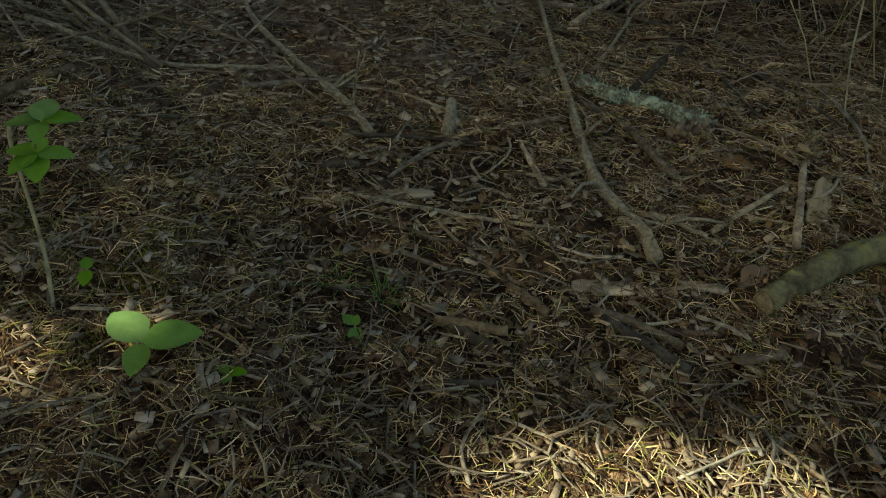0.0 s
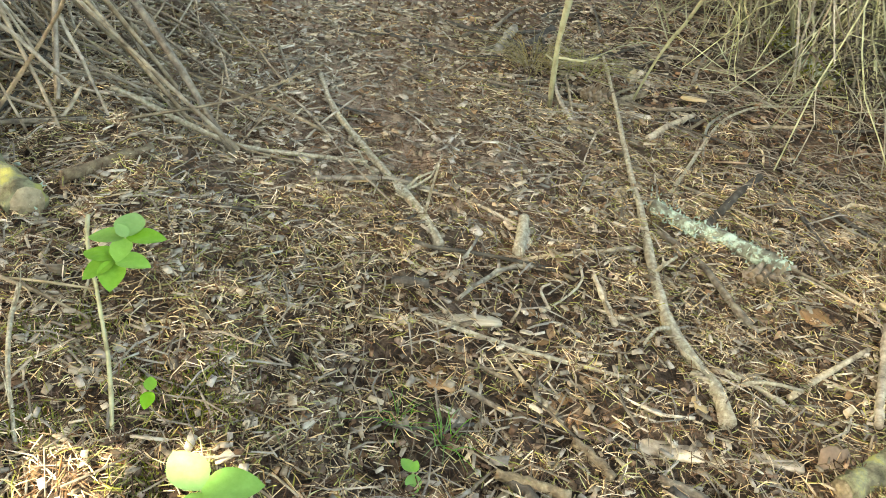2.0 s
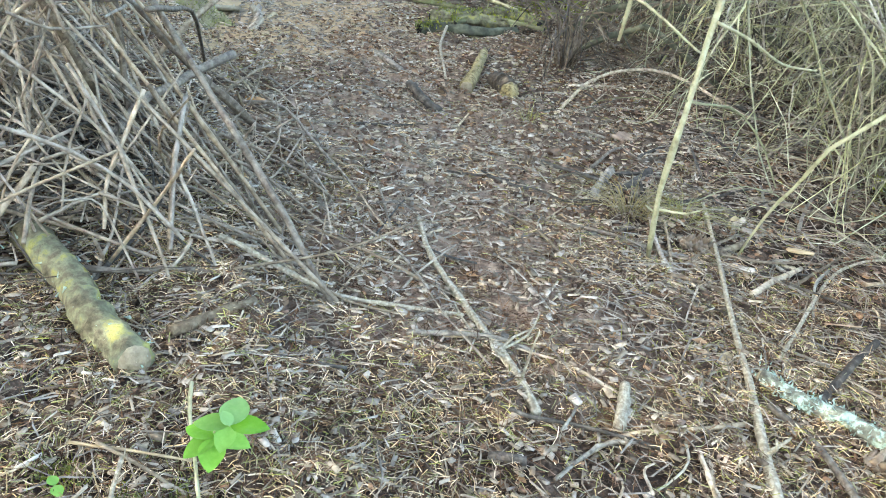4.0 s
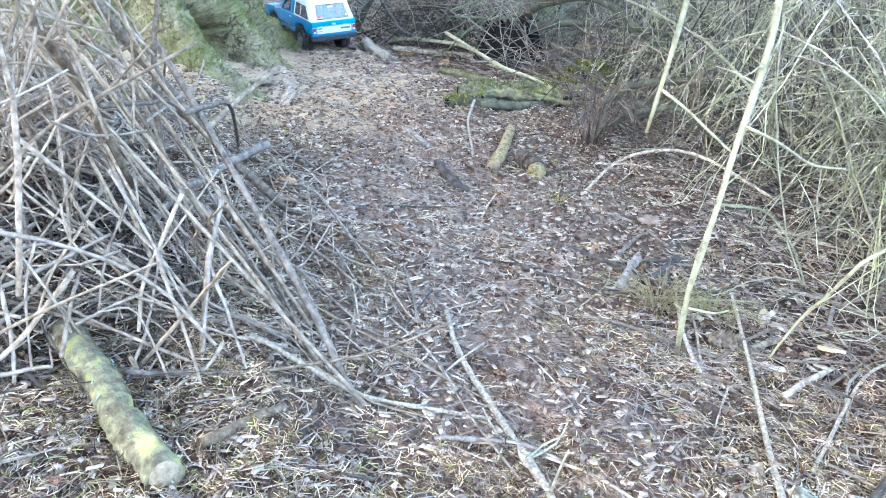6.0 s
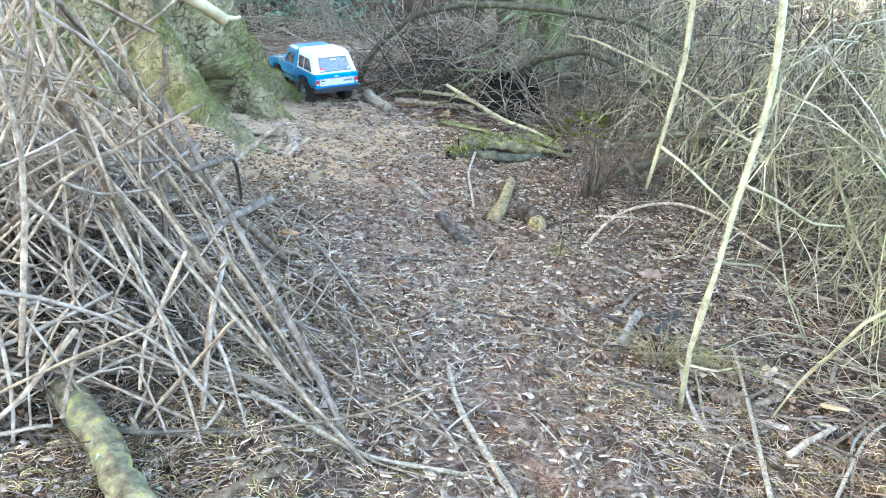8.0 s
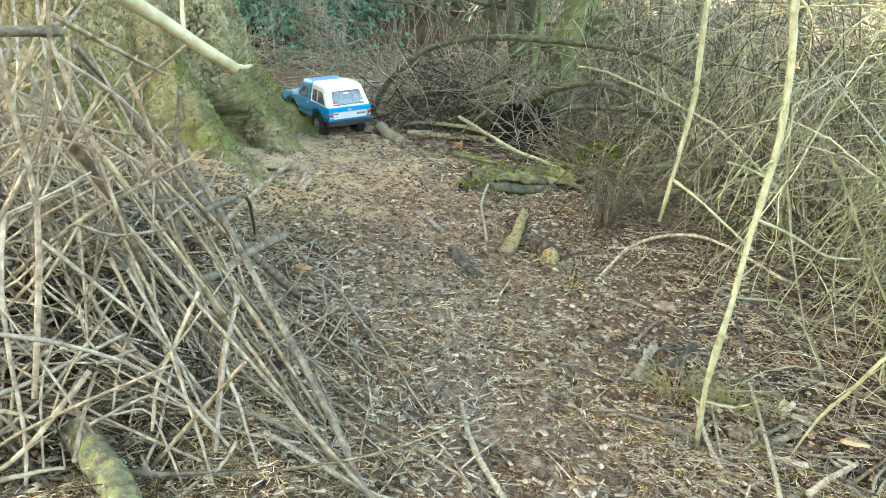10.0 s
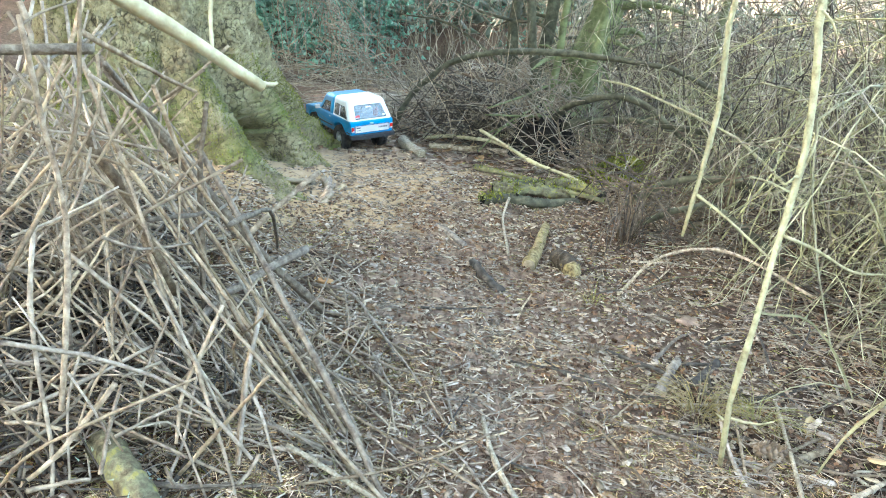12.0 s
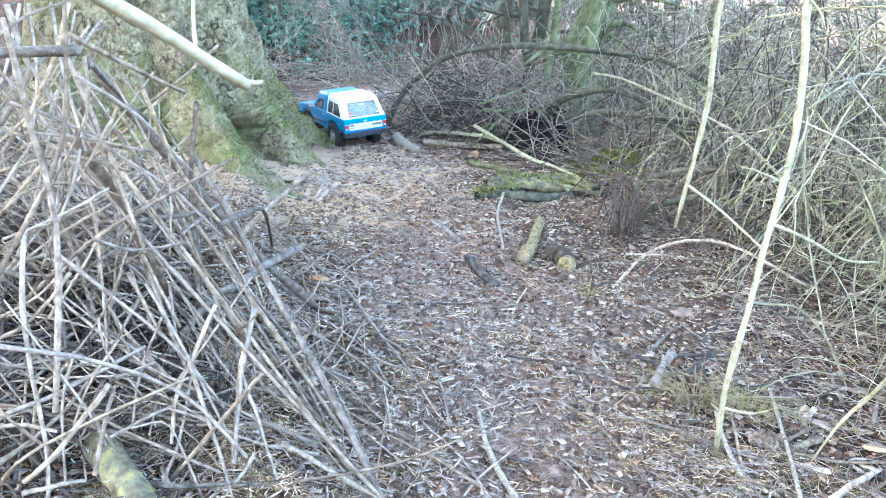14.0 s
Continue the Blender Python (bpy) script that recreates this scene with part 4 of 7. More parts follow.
for pts, r, mt in (
        ([(-0.987, 0.931, 0.542), (-0.937, 0.939, 0.496), (-0.886, 0.917, 0.416)], 0.0025, PILEGREY),
        ([(-0.947, 0.964, 0.549), (-0.959, 0.940, 0.507), (-0.968, 0.917, 0.467)], 0.0059, PALEPILE),
        ([(-1.194, 1.303, 0.578), (-1.067, 1.108, 0.506), (-0.902, 0.904, 0.415)], 0.0025, PALEPILE),
        ([(-0.919, 0.868, 0.418), (-0.870, 0.932, 0.439), (-0.813, 0.981, 0.419)], 0.0024, PALEPILE),
        ([(-0.827, 0.966, 0.434), (-0.805, 0.982, 0.396), (-0.745, 1.013, 0.296)], 0.0021, PALEPILE),
        ([(-0.891, 0.843, 0.370), (-0.878, 0.884, 0.401), (-0.846, 0.936, 0.405), (-0.809, 0.976, 0.381)], 0.0021, PALEPILE),
        ([(-0.936, 0.898, 0.467), (-0.883, 0.934, 0.444), (-0.833, 0.951, 0.397)], 0.0021, PILEGREY),
        ([(-1.009, 0.994, 0.620), (-0.992, 0.952, 0.540), (-0.984, 0.925, 0.498)], 0.0026, PALEPILE)):
    pile_stick(pts, r, r * 0.72, mt)


def pile_inside(x, y):
    """Within the heap's outline on the floor."""
    return x < -0.40 - 1.12 * (y - 1.0) and y > 0.66 + 0.75 * max(0.0, x + 0.86) and math.hypot(x - TREE[0], y - TREE[1]) > 0.95


def pile_line(spread_low, spread_high, lengths, lean=2.6, tight=0.55, share=0.6, inset=0.0):
    """Four points of a slightly bowed stick resting in the heap."""
    while True:
        x0, y0 = rng.uniform(-1.7, -0.35), rng.uniform(0.6, 2.0)
        ang = rng.normal(lean, tight) if rng.random() < share else rng.uniform(0.0, 6.28)
        ln = rng.uniform(*lengths)
        x1, y1 = x0 + math.cos(ang) * ln, y0 + math.sin(ang) * ln
        if pile_inside(x0 + inset, y0 + inset) and pile_inside(x1 + inset, y1 + inset):
            break
    z0 = gz(x0, y0) + 0.006 + rng.uniform(*spread_low) * float(brush_height(x0, y0))
    z1 = gz(x1, y1) + 0.010 + rng.uniform(*spread_high) * float(brush_height(x1, y1))
    a, b = np.array([x0, y0, z0]), np.array([x1, y1, z1])
    bow = rng.normal(0, 0.04, 3) * ln
    p = np.array([a, a + (b - a) * 0.34 + bow, a + (b - a) * 0.68 + bow * 0.8 + rng.normal(0, 0.015, 3) * ln, b])
    p[:, 2] = np.maximum(p[:, 2], ground_z(p[:, 0], p[:, 1]) + 0.004)
    return p


for q in range(190):
    p = pile_line((0.0, 1.0), (0.1, 1.3), (0.24, 0.70), 2.6, 0.7, 0.25)
    r = rng.choice([0.0016, 0.0022, 0.0029, 0.0039], p=[0.32, 0.38, 0.22, 0.08])
    pick = rng.random()
    pile_stick(p, r, r * rng.uniform(0.5, 0.95), PALEPILE if pick < 0.42 else PILEGREY if pick < 0.82 else BROWNSTICK)
# sticks that lean across the others
made = 0
while made < 70:
    x0, y0 = rng.uniform(-1.35, -0.42), rng.uniform(0.72, 1.5)
    if not pile_inside(x0, y0):
        continue
    made += 1
    a, reach, rise = rng.uniform(0, 6.28), rng.uniform(0.06, 0.26), rng.uniform(0.10, 0.26) * (0.55 + 1.6 * float(brush_height(x0, y0)) / 0.27)
    b = np.array([x0, y0, gz(x0, y0) + 0.01])
    e = b + [math.cos(a) * reach, math.sin(a) * reach, rise]
    bow = rng.normal(0, 0.02, 3)
    r = rng.uniform(0.0016, 0.0030)
    pile_stick([b, b + (e - b) * 0.5 + bow, e], r, r * 0.7, PALEPILE if rng.random() < 0.55 else PILEGREY)
# sticks crossing at a slant at the back of the heap
for q in range(44):
    y = rng.uniform(0.98, 1.5)
    x = -0.93 * y - rng.uniform(0.0, 0.26) + 0.10
    slant = rng.normal(2.75, 0.35) if q % 2 else rng.normal(0.45, 0.4)
    ln = rng.uniform(0.22, 0.55)
    rise = rng.uniform(0.10, 0.40)
    low = rng.uniform(0.3, 1.0) * float(brush_height(x, y))
    b = np.array([x - math.cos(slant) * ln * 0.5, y - math.sin(slant) * ln * 0.25, 0.0])
    b[2] = gz(b[0], b[1]) + 0.01 + low * 0.6
    e = np.array([x + math.cos(slant) * ln * 0.5, y + math.sin(slant) * ln * 0.25, b[2] + rise])
    r = rng.uniform(0.0018, 0.0038)
    pile_stick([b, b + (e - b) * 0.5 + rng.normal(0, 0.02, 3), e], r, r * 0.7, PILEGREY if q % 2 else PALEPILE)
# long poles whose upper ends stand clear of the heap
for q in range(22):
    y = rng.uniform(0.95, 1.35)
    x = -1.0 * y + rng.uniform(-0.22, 0.14)
    e = np.array([x, y, rng.uniform(0.40, 0.60)])
    way = rng.uniform(0.25, 0.62) * (1 if rng.random() < 0.6 else -1)
    b = np.array([x + way, y + rng.uniform(-0.12, 0.10), 0.0])
    if not pile_inside(b[0] - 0.04, b[1]):
        b[:2] = x + way * 0.45, y + 0.05
    b[2] = gz(b[0], b[1]) + 0.01
    r = rng.uniform(0.0020, 0.0036)
    pile_stick([b, b + (e - b) * 0.35 + rng.normal(0, 0.012, 3), b + (e - b) * 0.7 + rng.normal(0, 0.014, 3), e], r, r * 0.62, PALEPILE if q % 3 else PILEGREY)
# thin sticks strewn on the floor beside the heap
for q in range(80):
    y = rng.uniform(0.95, 1.9)
    x = -0.40 - 0.95 * (y - 1.0) + rng.uniform(-0.14, 0.24)
    a, ln, r = rng.normal(2.7, 0.6), rng.uniform(0.1, 0.34), rng.uniform(0.0012, 0.0028)
    d = np.array([math.cos(a), math.sin(a)]) * ln
    pts = lay([(x, y, 0.002), (x + d[0] * 0.5 + rng.normal(0, 0.012), y + d[1] * 0.5, rng.uniform(0.003, 0.02)), (x + d[0], y + d[1], rng.uniform(0.002, 0.05))], r)
    pile_stick(pts, r, r * 0.6, PALEPILE if rng.random() < 0.5 else PILEGREY)
for name, label, n, mt, low, high, lengths, radii in (
        ("stick_tangle", "crossed thin grey sticks", 230, PILEGREY, (0.1, 1.0), (0.1, 1.1), (0.15, 0.55), (0.0010, 0.0020)),
        ("stick_tangle", "crossed thin pale sticks", 120, PALEPILE, (0.2, 1.0), (0.2, 1.2), (0.15, 0.5), (0.0008, 0.0017)),
        # inner twigs take dark bark to imitate shade between the sticks
        ("twig_tangle", "tangle of twigs coloured dark like the shaded gaps of the heap", 520, DARKBARK, (0.0, 0.6), (0.0, 0.75), (0.12, 0.45), (0.0010, 0.0030))):
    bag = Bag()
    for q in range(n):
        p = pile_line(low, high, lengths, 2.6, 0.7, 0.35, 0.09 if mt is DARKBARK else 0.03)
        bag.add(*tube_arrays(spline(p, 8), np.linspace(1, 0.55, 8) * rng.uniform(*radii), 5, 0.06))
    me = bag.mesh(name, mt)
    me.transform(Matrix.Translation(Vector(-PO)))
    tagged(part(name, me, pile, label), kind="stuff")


# ---- thicket of saplings and arching dead twigs ----
def wander(start, way, length, n, curl, droop):
    """A growing line: it keeps its way, curls a little and bends down towards its tip."""
    d = np.asarray(way, float) + np.cumsum(rng.normal(0, curl, (n - 1, 3)), 0) * [1, 1, 0.8]
    d[:, 2] -= droop * np.linspace(0, 1, n - 1) ** 1.5
    d /= np.linalg.norm(d, axis=1, keepdims=True)
    p = np.vstack([start, start + np.cumsum(d, 0) * length / (n - 1)])
    p[1:, 2] = np.maximum(p[1:, 2], ground_z(p[1:, 0], p[1:, 1]) + 0.008)
    return p


def thicket_stem(bag, x, y, h, r, droop, yaw, side=3, over=-0.08, rise=1.0):
    """An arching stem with curved side shoots."""
    lean = rng.uniform(0.1, 0.7)
    way = [math.cos(yaw) * lean, math.sin(yaw) * lean, rise]
    s = wander(np.array([x, y, gz(x, y) - 0.01]), way, h * 1.5, 13, 0.20, droop * 1.5)
    if (s[:, 0] < thicket_edge(s[:, 1]) + over).any():
        return
    bag.add(*tube_arrays(s, np.linspace(1, 0.35, 13) * r, 4))
    for q in range(side):
        k = rng.integers(3, 12)
        t = s[k] - s[k - 1]
        t = t / (np.linalg.norm(t) + 1e-9) * 0.8 + rng.normal(0, 0.6, 3)
        b = wander(s[k], t, rng.uniform(0.08, 0.4), 7, 0.2, droop * 0.7)
        bag.add(*tube_arrays(b, np.linspace(1, 0.4, 7) * r * rng.uniform(0.35, 0.6), 3))


def thicket_edge(y):
    """The thicket's border towards the path."""
    return np.interp(y, [1.4, 1.9, 2.5, 3.2, 4.2, 6.5], [0.68, 0.42, -0.08, -0.70, -1.25, -2.2])


green, grey, dark = Bag(), Bag(), Bag()
for q in range(2300):
    y = 1.6 + 5.2 * rng.uniform(0, 1) ** 1.1
    deep = rng.uniform(0, 1) ** 1.4
    x = float(thicket_edge(y)) + deep * (1.6 + 0.5 * y) + 0.05
    if math.hypot(x + 1.15, y - 3.6) < 0.33 and rng.random() < 0.75:
        continue
    # deeper stems get dark bark more often, imitating shade inside the thicket
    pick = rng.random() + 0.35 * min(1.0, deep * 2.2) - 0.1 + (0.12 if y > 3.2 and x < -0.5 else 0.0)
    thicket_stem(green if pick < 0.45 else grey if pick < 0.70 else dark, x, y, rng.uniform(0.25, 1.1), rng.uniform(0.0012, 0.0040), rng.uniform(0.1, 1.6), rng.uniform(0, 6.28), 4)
# tall stems that bow out of the thicket towards the path
for q in range(380):
    x, y = rng.uniform(0.3, 1.6), rng.uniform(1.75, 3.4)
    thicket_stem(green if rng.random() < 0.85 else grey, x, y, rng.uniform(0.7, 1.4), rng.uniform(0.0014, 0.0038), rng.uniform(1.0, 2.2), rng.normal(3.3, 0.7), 6, -0.45)
# fine twigs low at the near corner
for q in range(190):
    x, y = rng.uniform(0.2, 1.0), rng.uniform(1.4, 2.8)
    thicket_stem(green if rng.random() < 0.5 else grey, x, y, rng.uniform(0.15, 0.45), rng.uniform(0.0007, 0.0016), rng.uniform(0.8, 1.8), rng.uniform(2.2, 4.4), 3, -0.35)
tagged(new("thicket_twigs", green.mesh("thicket_twigs", ALGAE)), "dense green-grey arching twigs of an undergrowth thicket", "undergrowth", kind="stuff")
tagged(new("thicket_twigs", grey.mesh("thicket_twigs", TWIG)), "dense dead brown twigs of an undergrowth thicket", "undergrowth", kind="stuff")
tagged(new("thicket_twigs", dark.mesh("thicket_twigs", DARKBARK)), "dense twigs of an undergrowth thicket, coloured dark like its inner shade", "undergrowth", kind="stuff")
# tangle of low dead wood under the thicket
bag = Bag()
for q in range(2600):
    y = rng.uniform(1.6, 6.8)
    x = float(thicket_edge(y)) - 0.15 + rng.uniform(0, 1) ** 1.3 * 2.6
    ang = rng.uniform(0, 6.28)
    ln = rng.uniform(0.06, 0.2 if y < 2.6 else 0.36)
    if y < 2.4 and rng.random() < 0.78:
        continue
    c = np.array([x, y, gz(x, y) + rng.uniform(0.0, 1) ** 2 * (0.12 + 0.5 * min(1.0, max(0.0, x - float(thicket_edge(y)))))])
    d = np.array([math.cos(ang), math.sin(ang), rng.normal(0, 0.4)]) * ln
    p = np.array([c - d, c - d * 0.3 + rng.normal(0, 0.03, 3), c + d * 0.4 + rng.normal(0, 0.03, 3), c + d])
    p[:, 2] = np.maximum(p[:, 2], ground_z(p[:, 0], p[:, 1]) + 0.003)
    bag.add(*tube_arrays(spline(p, 6), np.linspace(1, 0.5, 6) * rng.uniform(0.0008, 0.0024) * (1 if y < 2.6 else 1.8), 3))
tagged(new("dead_twigs", bag.mesh("dead_twigs", BROWNSTICK)), "tangle of fallen dead twigs under the thicket", "twigs", kind="stuff")

# dead wood at the thicket's near corner, its dark colour standing in for shade
bag = Bag()
for q in range(420):
    x, y = rng.uniform(0.5, 1.35), rng.uniform(1.3, 2.6)
    if x < float(thicket_edge(y)) + 0.02:
        continue
    ang, ln = rng.uniform(0, 6.28), rng.uniform(0.05, 0.18)
    c = np.array([x, y, gz(x, y) + rng.uniform(0, 1) ** 1.6 * 0.16])
    d = np.array([math.cos(ang), math.sin(ang), rng.normal(0, 0.35)]) * ln
    p = np.array([c - d, c - d * 0.3 + rng.normal(0, 0.02, 3), c + d * 0.4 + rng.normal(0, 0.02, 3), c + d])
    p[:, 2] = np.maximum(p[:, 2], ground_z(p[:, 0], p[:, 1]) + 0.003)
    bag.add(*tube_arrays(spline(p, 6), np.linspace(1, 0.5, 6) * rng.uniform(0.001, 0.0032), 4))
tagged(new("dead_twigs", bag.mesh("dead_twigs", DARKBARK)), "dead twigs at the corner of the thicket, coloured dark to deepen its shade", "twigs", kind="stuff")

# bramble heap under the arched branch
foot = Bag()
for q in range(260):
    x, y = -1.60 + rng.normal(0, 0.16), 3.72 + rng.uniform(-0.12, 0.35)
    a = rng.uniform(0, 6.28)
    c = np.array([x, y, gz(x, y) + rng.uniform(0.0, 0.34) * math.exp(-((x + 1.6) / 0.26) ** 2)])
    d = np.array([math.cos(a), math.sin(a), rng.normal(0, 0.6)]) * rng.uniform(0.06, 0.24)
    w = np.array([c - d, c - d * 0.3 + rng.normal(0, 0.04, 3), c + d * 0.4 + rng.normal(0, 0.04, 3), c + d])
    w[:, 2] = np.maximum(w[:, 2], ground_z(w[:, 0], w[:, 1]) + 0.003)
    foot.add(*tube_arrays(spline(w, 7), np.linspace(1, 0.5, 7) * rng.uniform(0.0010, 0.0036), 4))
tagged(new("bramble_heap", foot.mesh("bramble_heap", DARKBARK)), "dark tangle of dead brambles at the foot of the arched branch", "brambles", kind="stuff")
heaps = (Bag(), Bag())
for q in range(560):
    bag = heaps[q % 2]
    x, y = rng.uniform(-1.85, -0.9), rng.uniform(3.55, 4.4)
    h = 0.42 * math.exp(-((x + 1.35) / 0.45) ** 2)
    ang = rng.uniform(0, 6.28)
    c = np.array([x, y, gz(x, y) + rng.uniform(0, 1) * h])
    d = np.array([math.cos(ang), math.sin(ang), rng.normal(-0.2, 0.6)]) * rng.uniform(0.08, 0.3)
    w = np.array([c - d, c - d * 0.3 + rng.normal(0, 0.045, 3), c + d * 0.4 + rng.normal(0, 0.045, 3), c + d])
    w[:, 2] = np.maximum(w[:, 2], ground_z(w[:, 0], w[:, 1]) + 0.003)
    bag.add(*tube_arrays(spline(w, 7), np.linspace(1, 0.5, 7) * rng.uniform(0.0009, 0.0026), 4))
tagged(new("bramble_heap", heaps[0].mesh("bramble_heap", GREYSTICK)), "heap of grey-brown tangled dead brambles", "brambles", kind="stuff")
tagged(new("bramble_heap", heaps[1].mesh("bramble_heap", TWIG)), "pale dead bramble stems in a tangled heap", "brambles", kind="stuff")


# ---- branches and stems that stand out of the thicket ----
branch("hanging_branch", "long pale peeled branch slanting down to the litter", [(-0.025, 1.440, gz(-0.025, 1.44)), (-0.031, 1.420, 0.125), (-0.021, 1.420, 0.262), (-0.018, 1.470, 0.367), (-0.011, 1.500, 0.477), (-0.014, 1.520, 0.559), (-0.023, 1.550, 0.640), (-0.034, 1.580, 0.720), (-0.02, 1.70, 0.90), (0.25, 2.0, 1.25)], 0.0040, 0.0068, PALEBRANCH, "branch")
stick("hanging_branch", "thin pale side branch of the leaning branch", [(-0.011, 1.470, 0.384), (0.042, 1.520, 0.358), (0.100, 1.600, 0.316), (0.158, 1.700, 0.296)], 0.0026, 0.0016, PALEBRANCH, "branch")
stick("hanging_branch", "thin drooping side branch of the leaning branch", [(-0.027, 1.420, 0.272), (0.0, 1.450, 0.265), (0.049, 1.500, 0.253), (0.100, 1.500, 0.209), (0.139, 1.500, 0.143)], 0.0022, 0.0013, ALGAE, "branch")
stick("hanging_branch", "short pale side twig of the leaning branch", [(-0.025, 1.420, 0.092), (0.013, 1.420, 0.094), (0.036, 1.430, 0.102)], 0.0024, 0.0014, PALEBRANCH, "branch")
stick("hanging_branch", "thin greenish twig arching out of the thicket", [(-0.157, 2.0, 0.434), (0.001, 1.950, 0.436), (0.144, 1.900, 0.418), (0.40, 1.90, 0.25), (0.6, 2.0, gz(0.6, 2.0))], 0.0012, 0.0024, TWIG, "branch")
stick("hanging_branch", "thin pale twig leaning at the edge of the thicket", [(0.107, 1.36, gz(0.107, 1.36) + 0.09), (0.127, 1.33, 0.16), (0.152, 1.29, 0.23), (0.19, 1.27, 0.31), (0.40, 1.45, 0.42), (0.75, 1.9, 0.3), (0.85, 2.1, gz(0.85, 2.1))], 0.0016, 0.0036, PALEBRANCH, "branch")
branch("hanging_branch", "pale green hanging branch with a broken tip", [(-0.195, 1.765, 0.272), (-0.182, 1.768, 0.412), (-0.175, 1.766, 0.541), (-0.181, 1.754, 0.71), (-0.12, 1.85, 0.95), (0.25, 2.2, 1.1), (0.6, 2.6, 0.5), (0.7, 2.75, gz(0.7, 2.75))], 0.0034, 0.0075, PALEBRANCH, "branch")
stick("hanging_branch", "thin green side branch of the broken branch", [(-0.186, 1.770, 0.358), (-0.126, 1.730, 0.337), (-0.042, 1.660, 0.302), (-0.014, 1.50, 0.330)], 0.003, 0.0018, PALEBRANCH, "branch")
branch("arched_branch", "dark arched branch bowing over the thicket", [(-1.86, 3.60, gz(-1.86, 3.6)), (-1.78, 3.572, 0.14), (-1.684, 3.558, 0.252), (-1.517, 3.541, 0.375), (-1.257, 3.545, 0.442), (-0.868, 3.565, 0.464), (-0.4, 3.525, 0.40), (0.0, 3.5, gz(0, 3.5))], 0.015, 0.010, ARCHBARK, "branch")
branch("arched_branch", "dark mossy curved branch low in the thicket", [(-1.15, 3.86, 0.10), (-1.095, 3.750, 0.166), (-0.993, 3.600, 0.245), (-0.885, 3.550, 0.294), (-0.757, 3.500, 0.323), (-0.637, 3.500, 0.294), (-0.477, 3.450, 0.201), (-0.1, 3.4, gz(-0.1, 3.4))], 0.017, 0.010, ARCHBARK, "branch")
branch("arched_branch", "dark bowed branch low in the thicket", [(-1.12, 3.80, 0.08), (-1.010, 3.700, 0.153), (-0.789, 3.600, 0.213), (-0.605, 3.500, 0.238), (-0.370, 3.400, 0.247), (-0.215, 3.300, 0.238), (0.15, 3.1, gz(0.15, 3.1))], 0.016, 0.010, ARCHBARK, "branch")
branch("hanging_branch", "pale bare branch slanting through the thicket", [(-0.797, 3.300, 0.398), (-0.663, 3.250, 0.392), (-0.463, 3.100, 0.358), (-0.303, 2.950, 0.331), (-0.157, 2.800, 0.285), (0.25, 2.6, gz(0.25, 2.6))], 0.0036, 0.0046, PALEBRANCH, "branch")
branch("fallen_branch", "pale grey branch lying along the path edge", [(-1.70, 3.64, gz(-1.70, 3.64) + 0.010), (-1.582, 3.62, 0.016), (-1.432, 3.58, 0.032), (-1.306, 3.55, 0.041), (-1.22, 3.53, 0.030)], 0.009, 0.0075, PALEBRANCH, "branch")
branch("hanging_branch", "pale grey branch leaning in the brambles", [(-1.75, 3.80, 0.29), (-1.669, 3.794, 0.295), (-1.479, 3.766, 0.28), (-1.285, 3.73, 0.254), (-1.0, 3.7, gz(-1.0, 3.7))], 0.007, 0.006, BROWNSTICK, "branch")
branch("arched_branch", "thin bowed grey branch at the thicket edge", [(-0.366, 2.08, gz(-0.366, 2.08)), (-0.299, 2.253, 0.075), (-0.143, 2.373, 0.09), (0.1, 2.4, gz(0.1, 2.4))], 0.0038, 0.0042, GREYSTICK, "branch")
branch("fallen_branch", "dark curved branch on the ground under the thicket", [(-0.562, 2.950, 0.023), (-0.423, 2.900, 0.129), (-0.319, 2.900, 0.167), (-0.113, 2.850, 0.190), (0.1, 2.80, 0.15), (0.4, 2.7, gz(0.4, 2.7))], 0.012, 0.010, ARCHBARK, "branch")
branch("fallen_branch", "dark green mossy branch on the ground under the thicket", [(-0.464, 2.620, 0.032), (-0.375, 2.600, 0.096), (-0.291, 2.600, 0.136), (-0.221, 2.600, 0.150), (0.0, 2.62, gz(0.0, 2.62))], 0.010, 0.008, ARCHBARK, "branch")
branch("fallen_branch", "pale fallen branch leaning over the mossy branches", [(-1.374, 3.55, 0.081), (-1.197, 3.40, 0.066), (-1.000, 3.20, 0.059), (-0.797, 3.05, 0.060), (-0.681, 2.95, 0.056)], 0.0078, 0.0052, PALEBRANCH, "branch")
branch("fallen_branch", "thin crooked pale twig standing by the path", [(-0.894, 2.700, 0.03), (-0.836, 2.500, 0.012), (-0.734, 2.280, 0.006), (-0.695, 2.190, 0.006)], 0.0045, 0.0035, PALESTICK, "branch")
branch("fallen_branch", "pale fallen branch at the end of the path", [(-2.45, 3.80, gz(-2.45, 3.8) + 0.02), (-2.30, 3.93, 0.06), (-2.12, 4.20, 0.06), (-1.9, 4.5, gz(-1.9, 4.5) + 0.02)], 0.026, 0.02, GREYSTICK, "branch")
branch("fallen_branch", "grey fallen branch beside the path", [(-1.60, 3.50, gz(-1.6, 3.5) + 0.014), (-1.47, 3.58, gz(-1.47, 3.58) + 0.014), (-1.22, 3.66, gz(-1.22, 3.66) + 0.014)], 0.014, 0.012, GREYSTICK, "branch")


